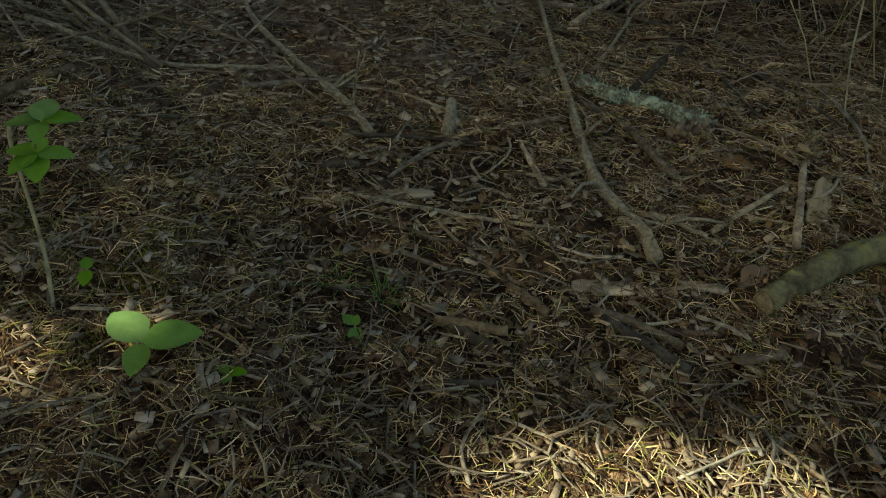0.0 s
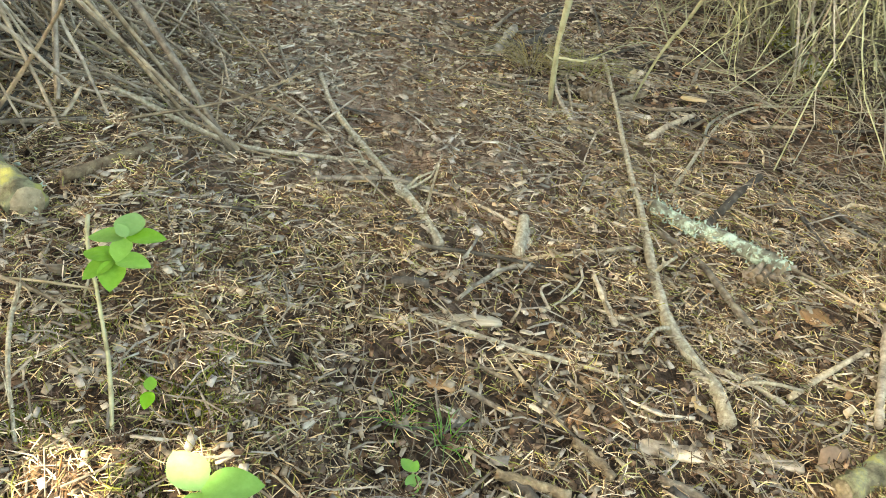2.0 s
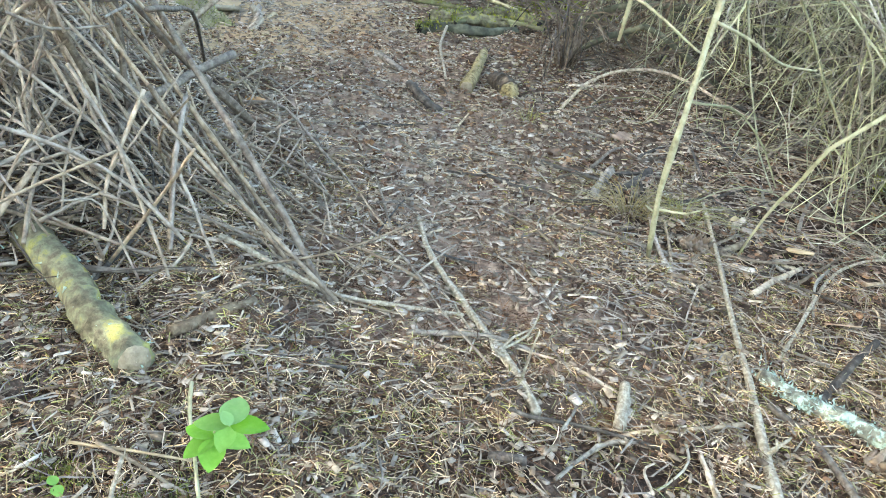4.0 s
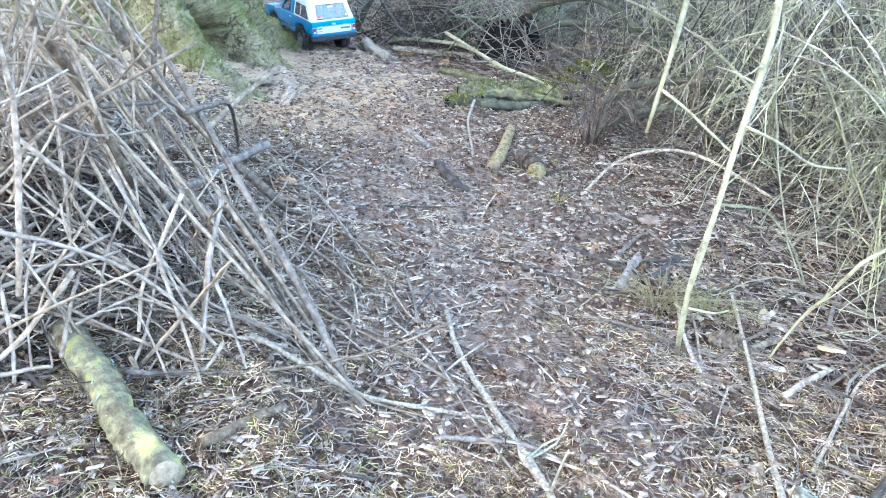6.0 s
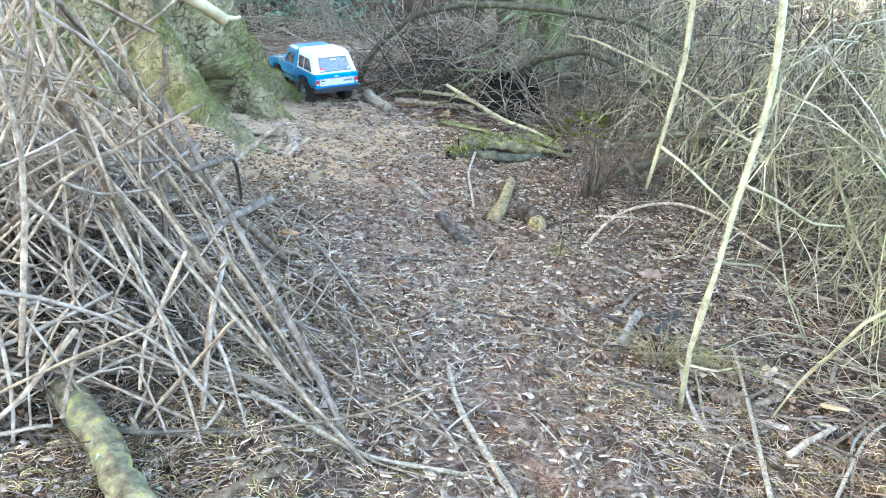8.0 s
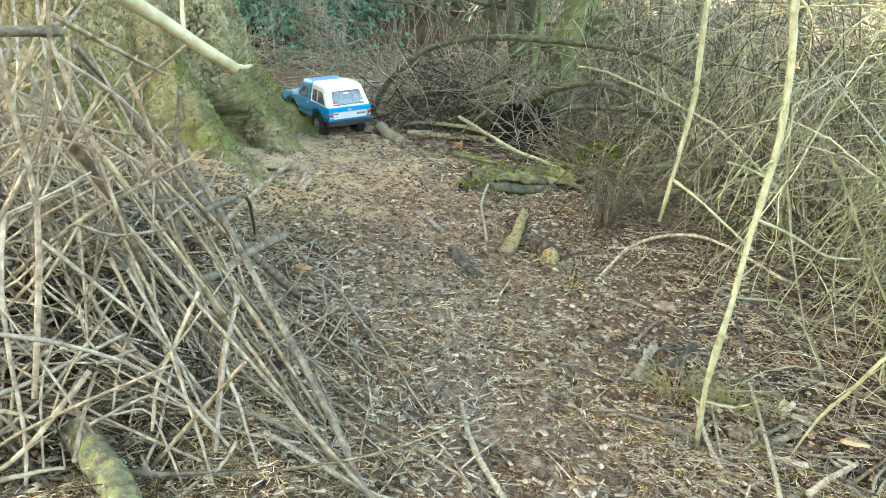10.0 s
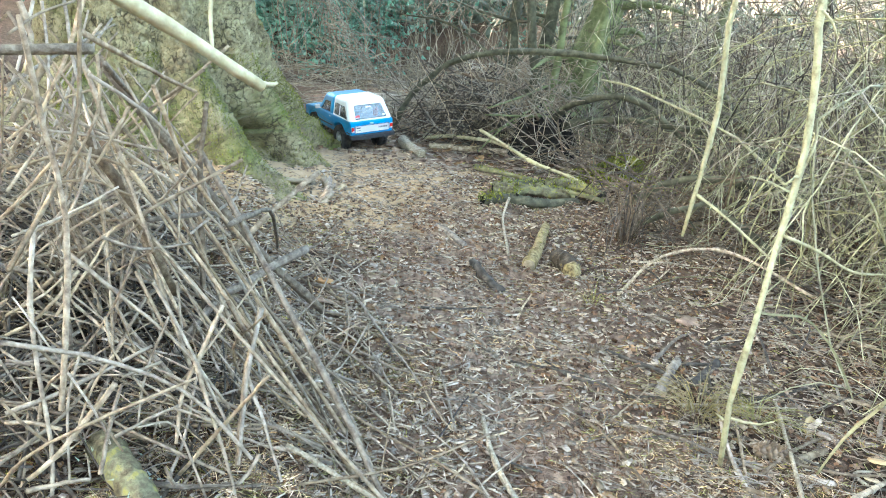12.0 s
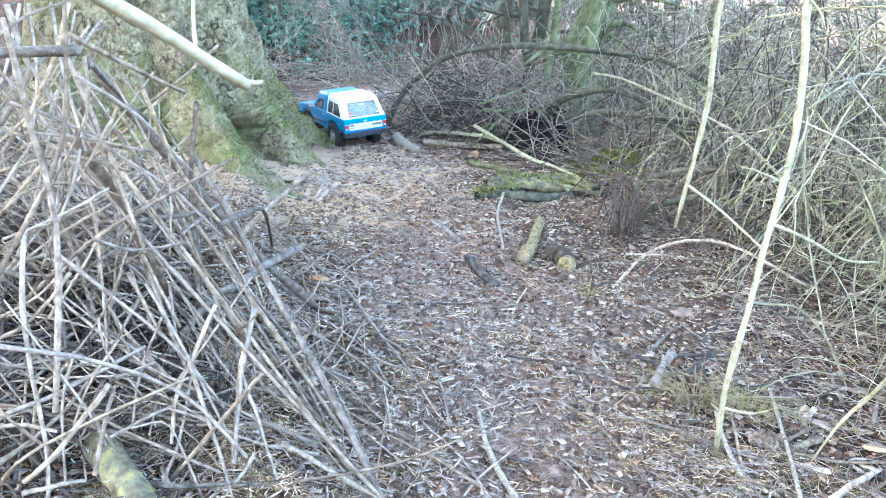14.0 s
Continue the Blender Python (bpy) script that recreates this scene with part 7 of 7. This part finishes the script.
# ---- grass ----
def grass_tuft(label, x, y, n, hgt, spread, mat):
    ob = thing("grass_tuft", label, "grass", x, y, gz(x, y) - 0.002)
    bag = Bag()
    for q in range(n):
        a = rng.uniform(0, 6.28)
        d = np.array([math.cos(a), math.sin(a), 0])
        h = hgt * rng.uniform(0.5, 1.1)
        b = d * rng.uniform(0, spread * 0.4)
        d = d + rng.normal(0, 0.35, 3) * [1, 1, 0]
        p = spline([b, b + d * spread * rng.uniform(0.15, 0.6) + [0, 0, h * rng.uniform(0.5, 0.9)], b + d * spread * rng.uniform(0.9, 1.5) + [0, 0, h * rng.uniform(0.35, 1.0)]], 6)
        bag.add(*tube_arrays(p, np.linspace(1, 0.15, 6) * 0.0007, 3))
    tagged(part("blade", bag.mesh("blade", mat), ob), kind="stuff")
    return ob


grass_tuft("small tuft of green grass blades", -0.03, 0.633, 14, 0.024, 0.03, GRASS)
grass_tuft("small tuft of green grass blades", 0.015, 0.622, 16, 0.022, 0.03, GRASS)
grass_tuft("dry yellow-brown fern tuft at the foot of the branch", -0.085, 1.58, 130, 0.060, 0.085, DRYGRASS)
grass_tuft("dry yellow-green fern tuft beside the branch", 0.01, 1.62, 60, 0.050, 0.075, NEEDLEGREEN)
grass_tuft("dead dark brown fern clump beside the path", -0.47, 2.50, 26, 0.10, 0.12, NEEDLEDARK)
fern = thing("dead_fern", "collapsed brown stalks of a dead fern beside the path", "fern", -0.45, 2.52, gz(-0.45, 2.52))
for q in range(34):
    a, h, ln = rng.uniform(0, 6.28), rng.uniform(0.05, 0.19), rng.uniform(0.05, 0.20)
    d = np.array([math.cos(a), math.sin(a), 0.0])
    b = d * rng.uniform(0.0, 0.03)
    w = np.array([b, b + d * ln * 0.25 + [0, 0, h], b + d * ln * 0.65 + [0, 0, h * rng.uniform(0.5, 1.0)], b + d * ln])
    w[1:] += rng.normal(0, 0.012, (3, 3))
    w[:, 2] = np.maximum(w[:, 2], ground_z(w[:, 0] - 0.45, w[:, 1] + 2.52) - gz(-0.45, 2.52) + 0.001)
    part("stalk", mesh_from("stalk", *tube_arrays(spline(w, 9), np.linspace(1, 0.5, 9) * rng.uniform(0.0011, 0.0026), 5), BROWNSTICK if q % 3 else DARKBARK), fern)
grass_tuft("sparse pale green grass at the path edge", -0.40, 1.98, 18, 0.05, 0.04, NEEDLEGREEN)
for x, y in ((-0.42, 0.56), (-0.305, 0.589), (-0.18, 0.60), (-0.182, 0.546), (-0.163, 0.540), (-0.332, 0.559), (-0.224, 0.539), (-0.165, 0.455), (-0.27, 0.47)):
    bag = Bag()
    n = 260
    b = np.stack([rng.normal(0, 0.016, n), rng.normal(0, 0.012, n), np.zeros(n)], -1)
    b[:, 2] = ground_z(b[:, 0] + x, b[:, 1] + y) - gz(x, y)
    blades(bag, b, np.tile([0, 0, 1.0], (n, 1)), 0.009, 0.0012)
    ob = thing("moss_patch", "small cushion of yellow-green moss on the litter", "moss", x, y, gz(x, y))
    tagged(part("moss", bag.mesh("moss", MOSS), ob), kind="stuff")


bag = Bag()
n = 5200
b = np.stack([rng.normal(0, 0.10, n), rng.normal(0, 0.09, n), np.zeros(n)], -1)
b[:, 2] = ground_z(b[:, 0] - 0.70, b[:, 1] + 3.52) - gz(-0.70, 3.52) + 0.12 * np.exp(-(b[:, 0] / 0.11) ** 2 - (b[:, 1] / 0.10) ** 2)
blades(bag, b, np.tile([0, -0.2, 1.0], (n, 1)), 0.013, 0.004)
ob = thing("moss_mound", "green moss mound under the thicket", "moss", -0.70, 3.52, gz(-0.70, 3.52))
tagged(part("moss", bag.mesh("moss", MOSS), ob), kind="stuff")
v, f = lathe([(-0.02, 0.135), (0.02, 0.13), (0.07, 0.10), (0.105, 0.055), (0.115, 0.004)], 22)
v = v[:, [1, 2, 0]] * (1 + rng.uniform(-0.06, 0.06, (len(v), 1)))
part("earth", mesh_from("earth", v, f, SOIL), ob)


# ---- cones ----
def cone_parts(length, rad):
    """The cone's core and one scale, pointing along +x from the core."""
    core = mesh_from("core", *tube_arrays([(0, 0, 0), (0, length * 0.4, 0), (0, length * 0.97, 0)], [rad * 0.35, rad * 0.62, rad * 0.12], 8), CONE)
    w = rad * 0.5
    v = np.array([(0.25, 0, -0.4), (0.25, 0, 0.4), (0.8, 0.10, 0.75), (1.0, 0.22, 0), (0.8, 0.10, -0.75), (0.5, -0.16, 0), (0.95, 0.1, 0)]) * [rad, rad * 1.4, w]
    f = np.array([[0, 1, 2], [0, 2, 4], [4, 2, 3], [0, 5, 1], [1, 5, 2], [5, 0, 4], [5, 4, 6], [5, 6, 2], [6, 4, 3], [2, 6, 3]])
    return core, mesh_from("scale", v, f, CONE, False)


CORE, SCALE = cone_parts(0.062, 0.017)
first_cone = None
for x, y, yaw, s in ((0.018, 1.507, -75, 1.0), (-0.542, 1.723, 20, 0.62), (-0.303, 1.736, 100, 0.62), (-0.521, 1.10, 80, 0.9), (0.29, 1.04, -70, 0.95), (-0.075, 1.0, 150, 0.6), (0.10, 1.72, 60, 0.8), (-0.62, 1.36, 40, 0.7)):
    m = pose(x, y, gz(x, y) + 0.012 * s, 0, rng.uniform(0, 360), yaw) @ Matrix.Diagonal((s, s, s, 1))
    if first_cone is None:
        first_cone = thing("pine_cone", "brown open conifer cone lying on the litter", "cone", group="cones on the floor")
        part("core", CORE, first_cone)
        for k in range(44):
            u = (k + 0.5) / 44
            sc = part("scale", SCALE, first_cone)
            r = 0.42 + 0.75 * math.sin(math.pi * min(1, u * 0.9 + 0.08)) ** 0.8
            sc.matrix_basis = Matrix.Translation((0, 0.058 * u, 0)) @ Matrix.Rotation(k * 2.39996, 4, "Y") @ Matrix.Diagonal((r, 1, r, 1))
        first_cone.matrix_basis = m
        ob = first_cone
    else:
        ob = copy_thing(first_cone, m)
        ob.scale = (s, s, s)


# ---- larger chips, bark slabs and leaves that can be told apart ----
def slab(name, label, category, x, y, yaw, ln, w, th, mat, group="", roll=0.0, lift=0.0):
    """A ragged splinter: tapered outline, uneven top."""
    n = 9
    u = np.linspace(-0.5, 0.5, n)
    prof = w * 0.5 * (1 - rng.uniform(0.2, 0.6) * (2 * np.abs(u)) ** 7) * rng.uniform(0.82, 1.12, n)
    off = rng.normal(0, w * 0.06, n)
    top = th * 0.7 * rng.uniform(0.8, 1.2, n)
    u = np.stack([u] * 4) + np.linspace(-0.06, 0.06, 4)[:, None] * rng.normal(0, 1.2)
    v = np.concatenate([np.stack([u[0] * ln, prof + off, 0 * top], -1), np.stack([u[1] * ln, prof * 0.92 + off, top], -1), np.stack([u[2] * ln, -prof * 0.9 + off, top * 0.9], -1), np.stack([u[3] * ln, -prof + off, 0 * top], -1)])
    i = np.arange(n - 1)
    f = [np.stack([i + a * n, i + 1 + a * n, i + 1 + b * n, i + b * n], -1) for a, b in ((0, 1), (1, 2), (2, 3), (3, 0))]
    ends = np.array([[0, n, 2 * n, 3 * n], [n - 1, 4 * n - 1, 3 * n - 1, 2 * n - 1]])
    ob = new(name, mesh_from(name, v, np.concatenate(f + [ends]), mat, False))
    ob.matrix_basis = pose(x, y, gz(x, y) + lift, roll, rng.normal(0, 3), yaw)
    return tagged(ob, label, category, group)


slab("wood_splinter", "long pale splinter of split wood on the litter", "splinter", -0.01, 0.795, 18, 0.075, 0.016, 0.007, PALEWOOD)
slab("wood_chip", "pale rectangular chip of split wood on the path", "chip", -0.462, 1.265, 50, 0.042, 0.012, 0.005, PALEWOOD)
slab("wood_chip", "pale rectangular chip of split wood on the path", "chip", -0.516, 1.507, -30, 0.04, 0.012, 0.005, PALEWOOD)
slab("bark_flake", "flat reddish-brown bark flake on the path", "bark", -0.411, 1.20, 20, 0.035, 0.03, 0.003, DEADLEAF)
slab("wood_chip", "upright pale chip of wood by the dry fern", "chip", 0.10, 1.67, 80, 0.06, 0.022, 0.006, PALEWOOD, roll=25)
slab("bark_slab", "large curled pale bark slab on the litter", "bark", 0.455, 0.913, 70, 0.095, 0.026, 0.005, PALEWOOD, roll=30, lift=0.004)
slab("bark_slab", "pale flat bark flake on the litter", "bark", 0.24, 0.718, 0, 0.05, 0.014, 0.004, PALEWOOD)
slab("wood_splinter", "split yellowish wood splinter on the litter", "splinter", 0.228, 0.57, -42, 0.07, 0.013, 0.006, PALEWOOD)
slab("wood_splinter", "split pale wood splinter on the litter", "splinter", 0.205, 0.556, -44, 0.06, 0.010, 0.005, PALEWOOD)
slab("wood_chip", "short round-ended stub of wood on the litter", "chip", 0.02, 0.965, 80, 0.032, 0.013, 0.010, GREYSTICK)
slab("dead_leaf", "curled reddish dead leaf on the litter", "leaf", -0.006, 0.962, 20, 0.03, 0.028, 0.005, DEADLEAF)
slab("wood_chip", "flat grey chip of wood on the path", "chip", -0.30, 1.99, -30, 0.05, 0.016, 0.006, CHIP)
for x, y, yaw, ln, w, roll in ((-1.40, 2.36, -62, 0.17, 0.045, 34), (-1.44, 2.43, -56, 0.15, 0.035, 46), (-1.36, 2.30, -70, 0.12, 0.030, 22), (-1.48, 2.47, -50, 0.12, 0.026, 38), (-1.41, 2.45, -80, 0.09, 0.022, 12)):
    slab("wood_splinter", "tan split wood splinter at the foot of the old tree", "splinter", x, y, yaw, ln, w, 0.014, CHIP if w > 0.03 else PALEWOOD, roll=roll, lift=0.012)
slab("bark_slab", "broad brown bark slab leaning at the foot of the old tree", "bark", -1.56, 2.36, 38, 0.17, 0.11, 0.022, BARKSLAB, roll=-18, lift=0.015)
for name, label, category, x, y, yaw, ln, w, th, mt in (
        ("bark_flake", "pinkish flat bark flake at the end of a pole", "bark", -0.905, 1.615, 10, 0.050, 0.036, 0.010, DEADLEAF),
        ("wood_chip", "orange chip of split wood beside the brush pile", "chip", -0.97, 1.70, 15, 0.045, 0.022, 0.012, ORANGEWOOD),
        ("wood_chip", "pale chip of split wood beside the brush pile", "chip", -0.735, 1.465, -20, 0.026, 0.014, 0.006, PALEWOOD),
        ("wood_chip", "upright pale split of wood by the dry fern", "chip", 0.105, 1.555, 72, 0.050, 0.013, 0.007, PALEWOOD),
        ("dead_leaf", "curled rust-brown dead leaf on the litter", "leaf", -0.175, 2.02, 70, 0.055, 0.045, 0.006, DEADLEAF)):
    slab(name, label, category, x, y, yaw, ln, w, th, mt, roll=rng.normal(0, 12), lift=0.005)
for k in range(150):
    x = rng.uniform(-1.15, 0.5)
    y = rng.uniform(0.45, 2.6)
    if x < -0.42 - 0.33 * (y - 1.0) or math.hypot(x, y - 0.1) < 0.3:
        continue
    slab("wood_chip", "small pale chip of wood in the litter", "chip", x, y, rng.uniform(0, 360), rng.uniform(0.012, 0.038), rng.uniform(0.006, 0.013), rng.uniform(0.002, 0.005),
         CHIP if rng.random() < 0.6 else (PALEWOOD if rng.random() < 0.4 else DEADLEAF), "chips in the litter", rng.normal(0, 12), 0.002)
for k in range(240):
    y = rng.uniform(0.45, 2.7)
    x = rng.uniform(-1.0, 0.75)
    if x < -0.40 - 0.33 * (y - 1.0) or (rng.random() < 0.65 and x < 0.0):
        continue
    a = rng.uniform(0, 6.28)
    ln = rng.uniform(0.05, 0.26 if y > 1.0 else 0.12)
    d = np.array([math.cos(a), math.sin(a)]) * ln / 2
    r = rng.uniform(0.0014, 0.0042 if y > 1.0 else 0.0022)
    c = np.array([x, y]) + rng.normal(0, 0.012, 2)
    stick("twig", "thin dead twig lying on the litter", lay([(x - d[0], y - d[1], 0.002), (c[0], c[1], rng.uniform(0.001, 0.008)), (x + d[0], y + d[1], 0.002)], r), r, r * 0.6,
          [GREYSTICK, TWIG, DARKBARK][rng.integers(0, 3)], "twig", "twigs on the litter")

for k in range(90):
    x, y = rng.uniform(-0.35, 0.65), rng.uniform(1.35, 2.5)
    if x < -0.35 + (1.35 - y) * 0.25:
        continue
    a = rng.normal(1.2, 0.9)
    ln = rng.uniform(0.06, 0.30)
    d = np.array([math.cos(a), math.sin(a)]) * ln / 2
    r = rng.uniform(0.0014, 0.0042)
    c = np.array([x, y]) + rng.normal(0, 0.014, 2)
    stick("twig", "thin dead twig lying on the litter", lay([(x - d[0], y - d[1], 0.002), (c[0], c[1], rng.uniform(0.001, 0.012)), (x + d[0], y + d[1], 0.002)], r), r, r * 0.6,
          [PILEGREY, DARKBARK, BROWNSTICK][rng.integers(0, 3)], "twig", "twigs on the litter")


# ---- sticks and twigs that stand out on the litter ----
for label, pts, r0, r1, mt in (
        ("dark straight stick lying on the litter", [(0.233, 1.107, 0.003), (0.324, 1.342, 0.003)], 0.006, 0.0055, DARKBARK),
        ("thin forked pale branch lying on the litter", [(0.190, 1.208, 0.003), (0.261, 1.510, 0.003), (0.322, 1.623, 0.003), (0.431, 1.696, 0.003)], 0.0032, 0.0018, PALESTICK),
        ("brown stick lying on the litter", [(0.019, 1.371, 0.003), (0.109, 1.382, 0.003)], 0.004, 0.0032, BROWNSTICK),
        ("grey weathered stick lying on the litter", [(0.147, 1.402, 0.003), (0.218, 1.529, 0.003)], 0.006, 0.004, GREYSTICK),
        ("grey weathered stick lying on the litter", [(0.073, 1.504, 0.003), (0.129, 1.575, 0.003)], 0.007, 0.006, GREYSTICK),
        ("thin brown twig lying on the path", [(-0.164, 0.885, 0.003), (-0.112, 0.861, 0.003)], 0.0024, 0.002, BROWNSTICK),
        ("short dark brown stub of bark-covered wood", [(-0.098, 0.812, 0.003), (-0.060, 0.821, 0.003)], 0.0052, 0.005, DARKBARK)):
    stick("stick", label, lay(pts, r0), r0, r1, mt)
for label, pts, r0, r1, mt in (
        ("dark bowed twig lying across the path", [(-0.133, 0.907, 0.003), (-0.091, 0.904, 0.003), (-0.018, 0.926, 0.003), (0.066, 0.929, 0.003)], 0.003, 0.0022, DARKBARK),
        ("long thin grey branch lying across the litter", [(-0.028, 0.821, 0.003), (-0.003, 0.895, 0.003), (0.027, 0.935, 0.003), (0.089, 0.967, 0.003), (0.151, 1.021, 0.003)], 0.0022, 0.0032, GREYSTICK),
        ("thin grey twig lying on the litter", [(0.013, 0.694, 0.003), (0.065, 0.677, 0.003)], 0.0028, 0.0022, GREYSTICK),
        ("thin brown twig lying on the litter", [(-0.024, 0.732, 0.003), (0.056, 0.726, 0.003)], 0.0018, 0.0022, BROWNSTICK),
        ("thin brown twig lying on the litter", [(0.032, 0.765, 0.003), (0.068, 0.730, 0.003), (0.105, 0.702, 0.003)], 0.0016, 0.0026, BROWNSTICK),
        ("short brown stub with a pale broken tip", [(0.009, 1.021, 0.003), (0.017, 0.941, 0.003)], 0.007, 0.0078, PALESTICK),
        ("grey forked twig lying on the litter", [(0.106, 0.947, 0.003), (0.144, 0.860, 0.003)], 0.0024, 0.004, GREYSTICK)):
    stick("stick", label, lay(pts, r0), r0, r1, mt)
for label, pts, r0, r1, mt in (
        ("grey bark-covered stub lying on the litter", [(0.066, 0.610, 0.003), (0.132, 0.613, 0.003)], 0.0052, 0.0048, BROWNSTICK),
        ("brown stick lying on the litter", [(0.205, 0.667, 0.003), (0.248, 0.657, 0.003), (0.287, 0.634, 0.003)], 0.005, 0.0045, BROWNSTICK),
        ("long brown stick lying beside the pale branch", [(0.178, 1.084, 0.003), (0.245, 1.026, 0.003), (0.296, 0.947, 0.003)], 0.0038, 0.005, BROWNSTICK),
        ("grey stick lying beside the lichen log", [(0.328, 0.820, 0.003), (0.376, 0.887, 0.003), (0.426, 0.947, 0.003)], 0.0038, 0.003, GREYSTICK),
        ("grey stick lying beside a bark slab", [(0.412, 0.810, 0.003), (0.451, 0.996, 0.003)], 0.0048, 0.0042, GREYSTICK),
        ("dark twig lying on the litter", [(0.086, 0.534, 0.003), (0.133, 0.551, 0.003)], 0.003, 0.0034, DARKBARK),
        ("thin twig lying on the litter", [(0.041, 0.545, 0.003), (0.055, 0.596, 0.003), (0.065, 0.615, 0.003)], 0.0015, 0.0012, BROWNSTICK)):
    stick("stick", label, lay(pts, r0), r0, r1, mt)
for label, pts, r0, r1, mt in (
        ("long thin pale twig lying on the litter", [(-0.222, 0.369, 0.003), (-0.163, 0.399, 0.003), (-0.111, 0.424, 0.003)], 0.0022, 0.0016, PALESTICK),
        ("thin brown twig lying on the litter", [(-0.111, 0.430, 0.003), (-0.057, 0.431, 0.003), (-0.026, 0.444, 0.003)], 0.0022, 0.0016, BROWNSTICK),
        ("pale twig beside the end of the long branch", [(0.321, 0.807, 0.003), (0.260, 0.823, 0.003)], 0.0028, 0.0022, PALESTICK),
        ("forked grey twig lying on the litter", [(0.123, 0.921, 0.003), (0.142, 0.870, 0.003), (0.198, 0.924, 0.003)], 0.0028, 0.002, GREYSTICK),
        ("thin dark grey twig lying on the path", [(-0.027, 0.821, 0.003), (0.005, 0.907, 0.003), (0.046, 0.931, 0.003)], 0.0022, 0.003, GREYSTICK)):
    stick("stick", label, lay(pts, r0), r0, r1, mt)
L4 = lay([(0.381, 2.058, 0.006), (0.442, 2.015, 0.006), (0.479, 1.828, 0.004)], 0.016)
ob = log("rotten branch with pale lichen and green moss under the thicket", L4, 0.013, 0.017, LICHENBARK, CUTEND)
tufts(ob, np.asarray(L4) - np.array(ob.location) + [0, 0, 0.008], 260, 0.010, MOSS, "moss", 0.018)
branch("fallen_branch", "dark log-like branch lying under the thicket", lay([(0.493, 2.004, 0.006), (0.556, 2.012, 0.006), (0.68, 2.095, 0.004)], 0.014), 0.013, 0.014, DARKBARK)
for name, label, category, x, y, yaw, ln, w, mt in (
        ("wood_chip", "pale flake of split wood on the litter", "chip", 0.214, 1.579, 15, 0.045, 0.02, PALEWOOD),
        ("bark_flake", "tan flake of bark on the litter", "bark", 0.133, 1.632, -20, 0.038, 0.02, CHIP),
        ("wood_chip", "pale flake of split wood on the litter", "chip", 0.106, 1.663, 70, 0.06, 0.012, CHIP),
        ("wood_chip", "pale flake of split wood on the litter", "chip", 0.118, 1.480, 5, 0.055, 0.012, CHIP),
        ("dead_leaf", "reddish-brown curled dead leaf on the litter", "leaf", 0.369, 0.977, 20, 0.035, 0.026, DEADLEAF),
        ("dead_leaf", "reddish-brown curled dead leaf on the litter", "leaf", 0.428, 1.004, -30, 0.045, 0.03, DEADLEAF),
        ("bark_flake", "tan flake of bark on the litter", "bark", 0.220, 0.714, 12, 0.07, 0.02, CHIP),
        ("dead_leaf", "reddish-brown curled dead leaf on the litter", "leaf", 0.360, 0.740, 0, 0.026, 0.024, DEADLEAF),
        ("bark_flake", "tan flake of bark on the litter", "bark", 0.315, 0.736, 4, 0.05, 0.014, CHIP),
        ("bark_flake", "tan flake of bark on the litter", "bark", 0.356, 0.639, 30, 0.05, 0.018, CHIP),
        ("wood_chip", "pale flake of split wood on the litter", "chip", 0.489, 1.108, 80, 0.024, 0.014, PALEWOOD),
        ("wood_chip", "pale flake of split wood on the litter", "chip", 0.465, 1.038, -40, 0.03, 0.012, PALEWOOD),
        ("dead_leaf", "reddish-brown curled dead leaf on the litter", "leaf", -0.006, 0.682, 10, 0.026, 0.022, DEADLEAF),
        ("wood_chip", "pale flake of split wood on the litter", "chip", 0.243, 0.806, -20, 0.035, 0.01, PALEWOOD),
        ("bark_flake", "dark brown flake of bark on the litter", "bark", 0.297, 0.661, 8, 0.05, 0.014, CRUMB),
        ("dead_leaf", "reddish-brown curled dead leaf on the litter", "leaf", 0.278, 1.362, 20, 0.05, 0.03, DEADLEAF),
        ("wood_chip", "pale flake of split wood on the litter", "chip", 0.120, 1.167, 60, 0.03, 0.02, PALEWOOD)):
    slab(name, label, category, x, y, yaw, ln, w, 0.005 if mt != DEADLEAF else 0.003, mt, roll=rng.normal(0, 10 if mt != DEADLEAF else 25), lift=0.004)
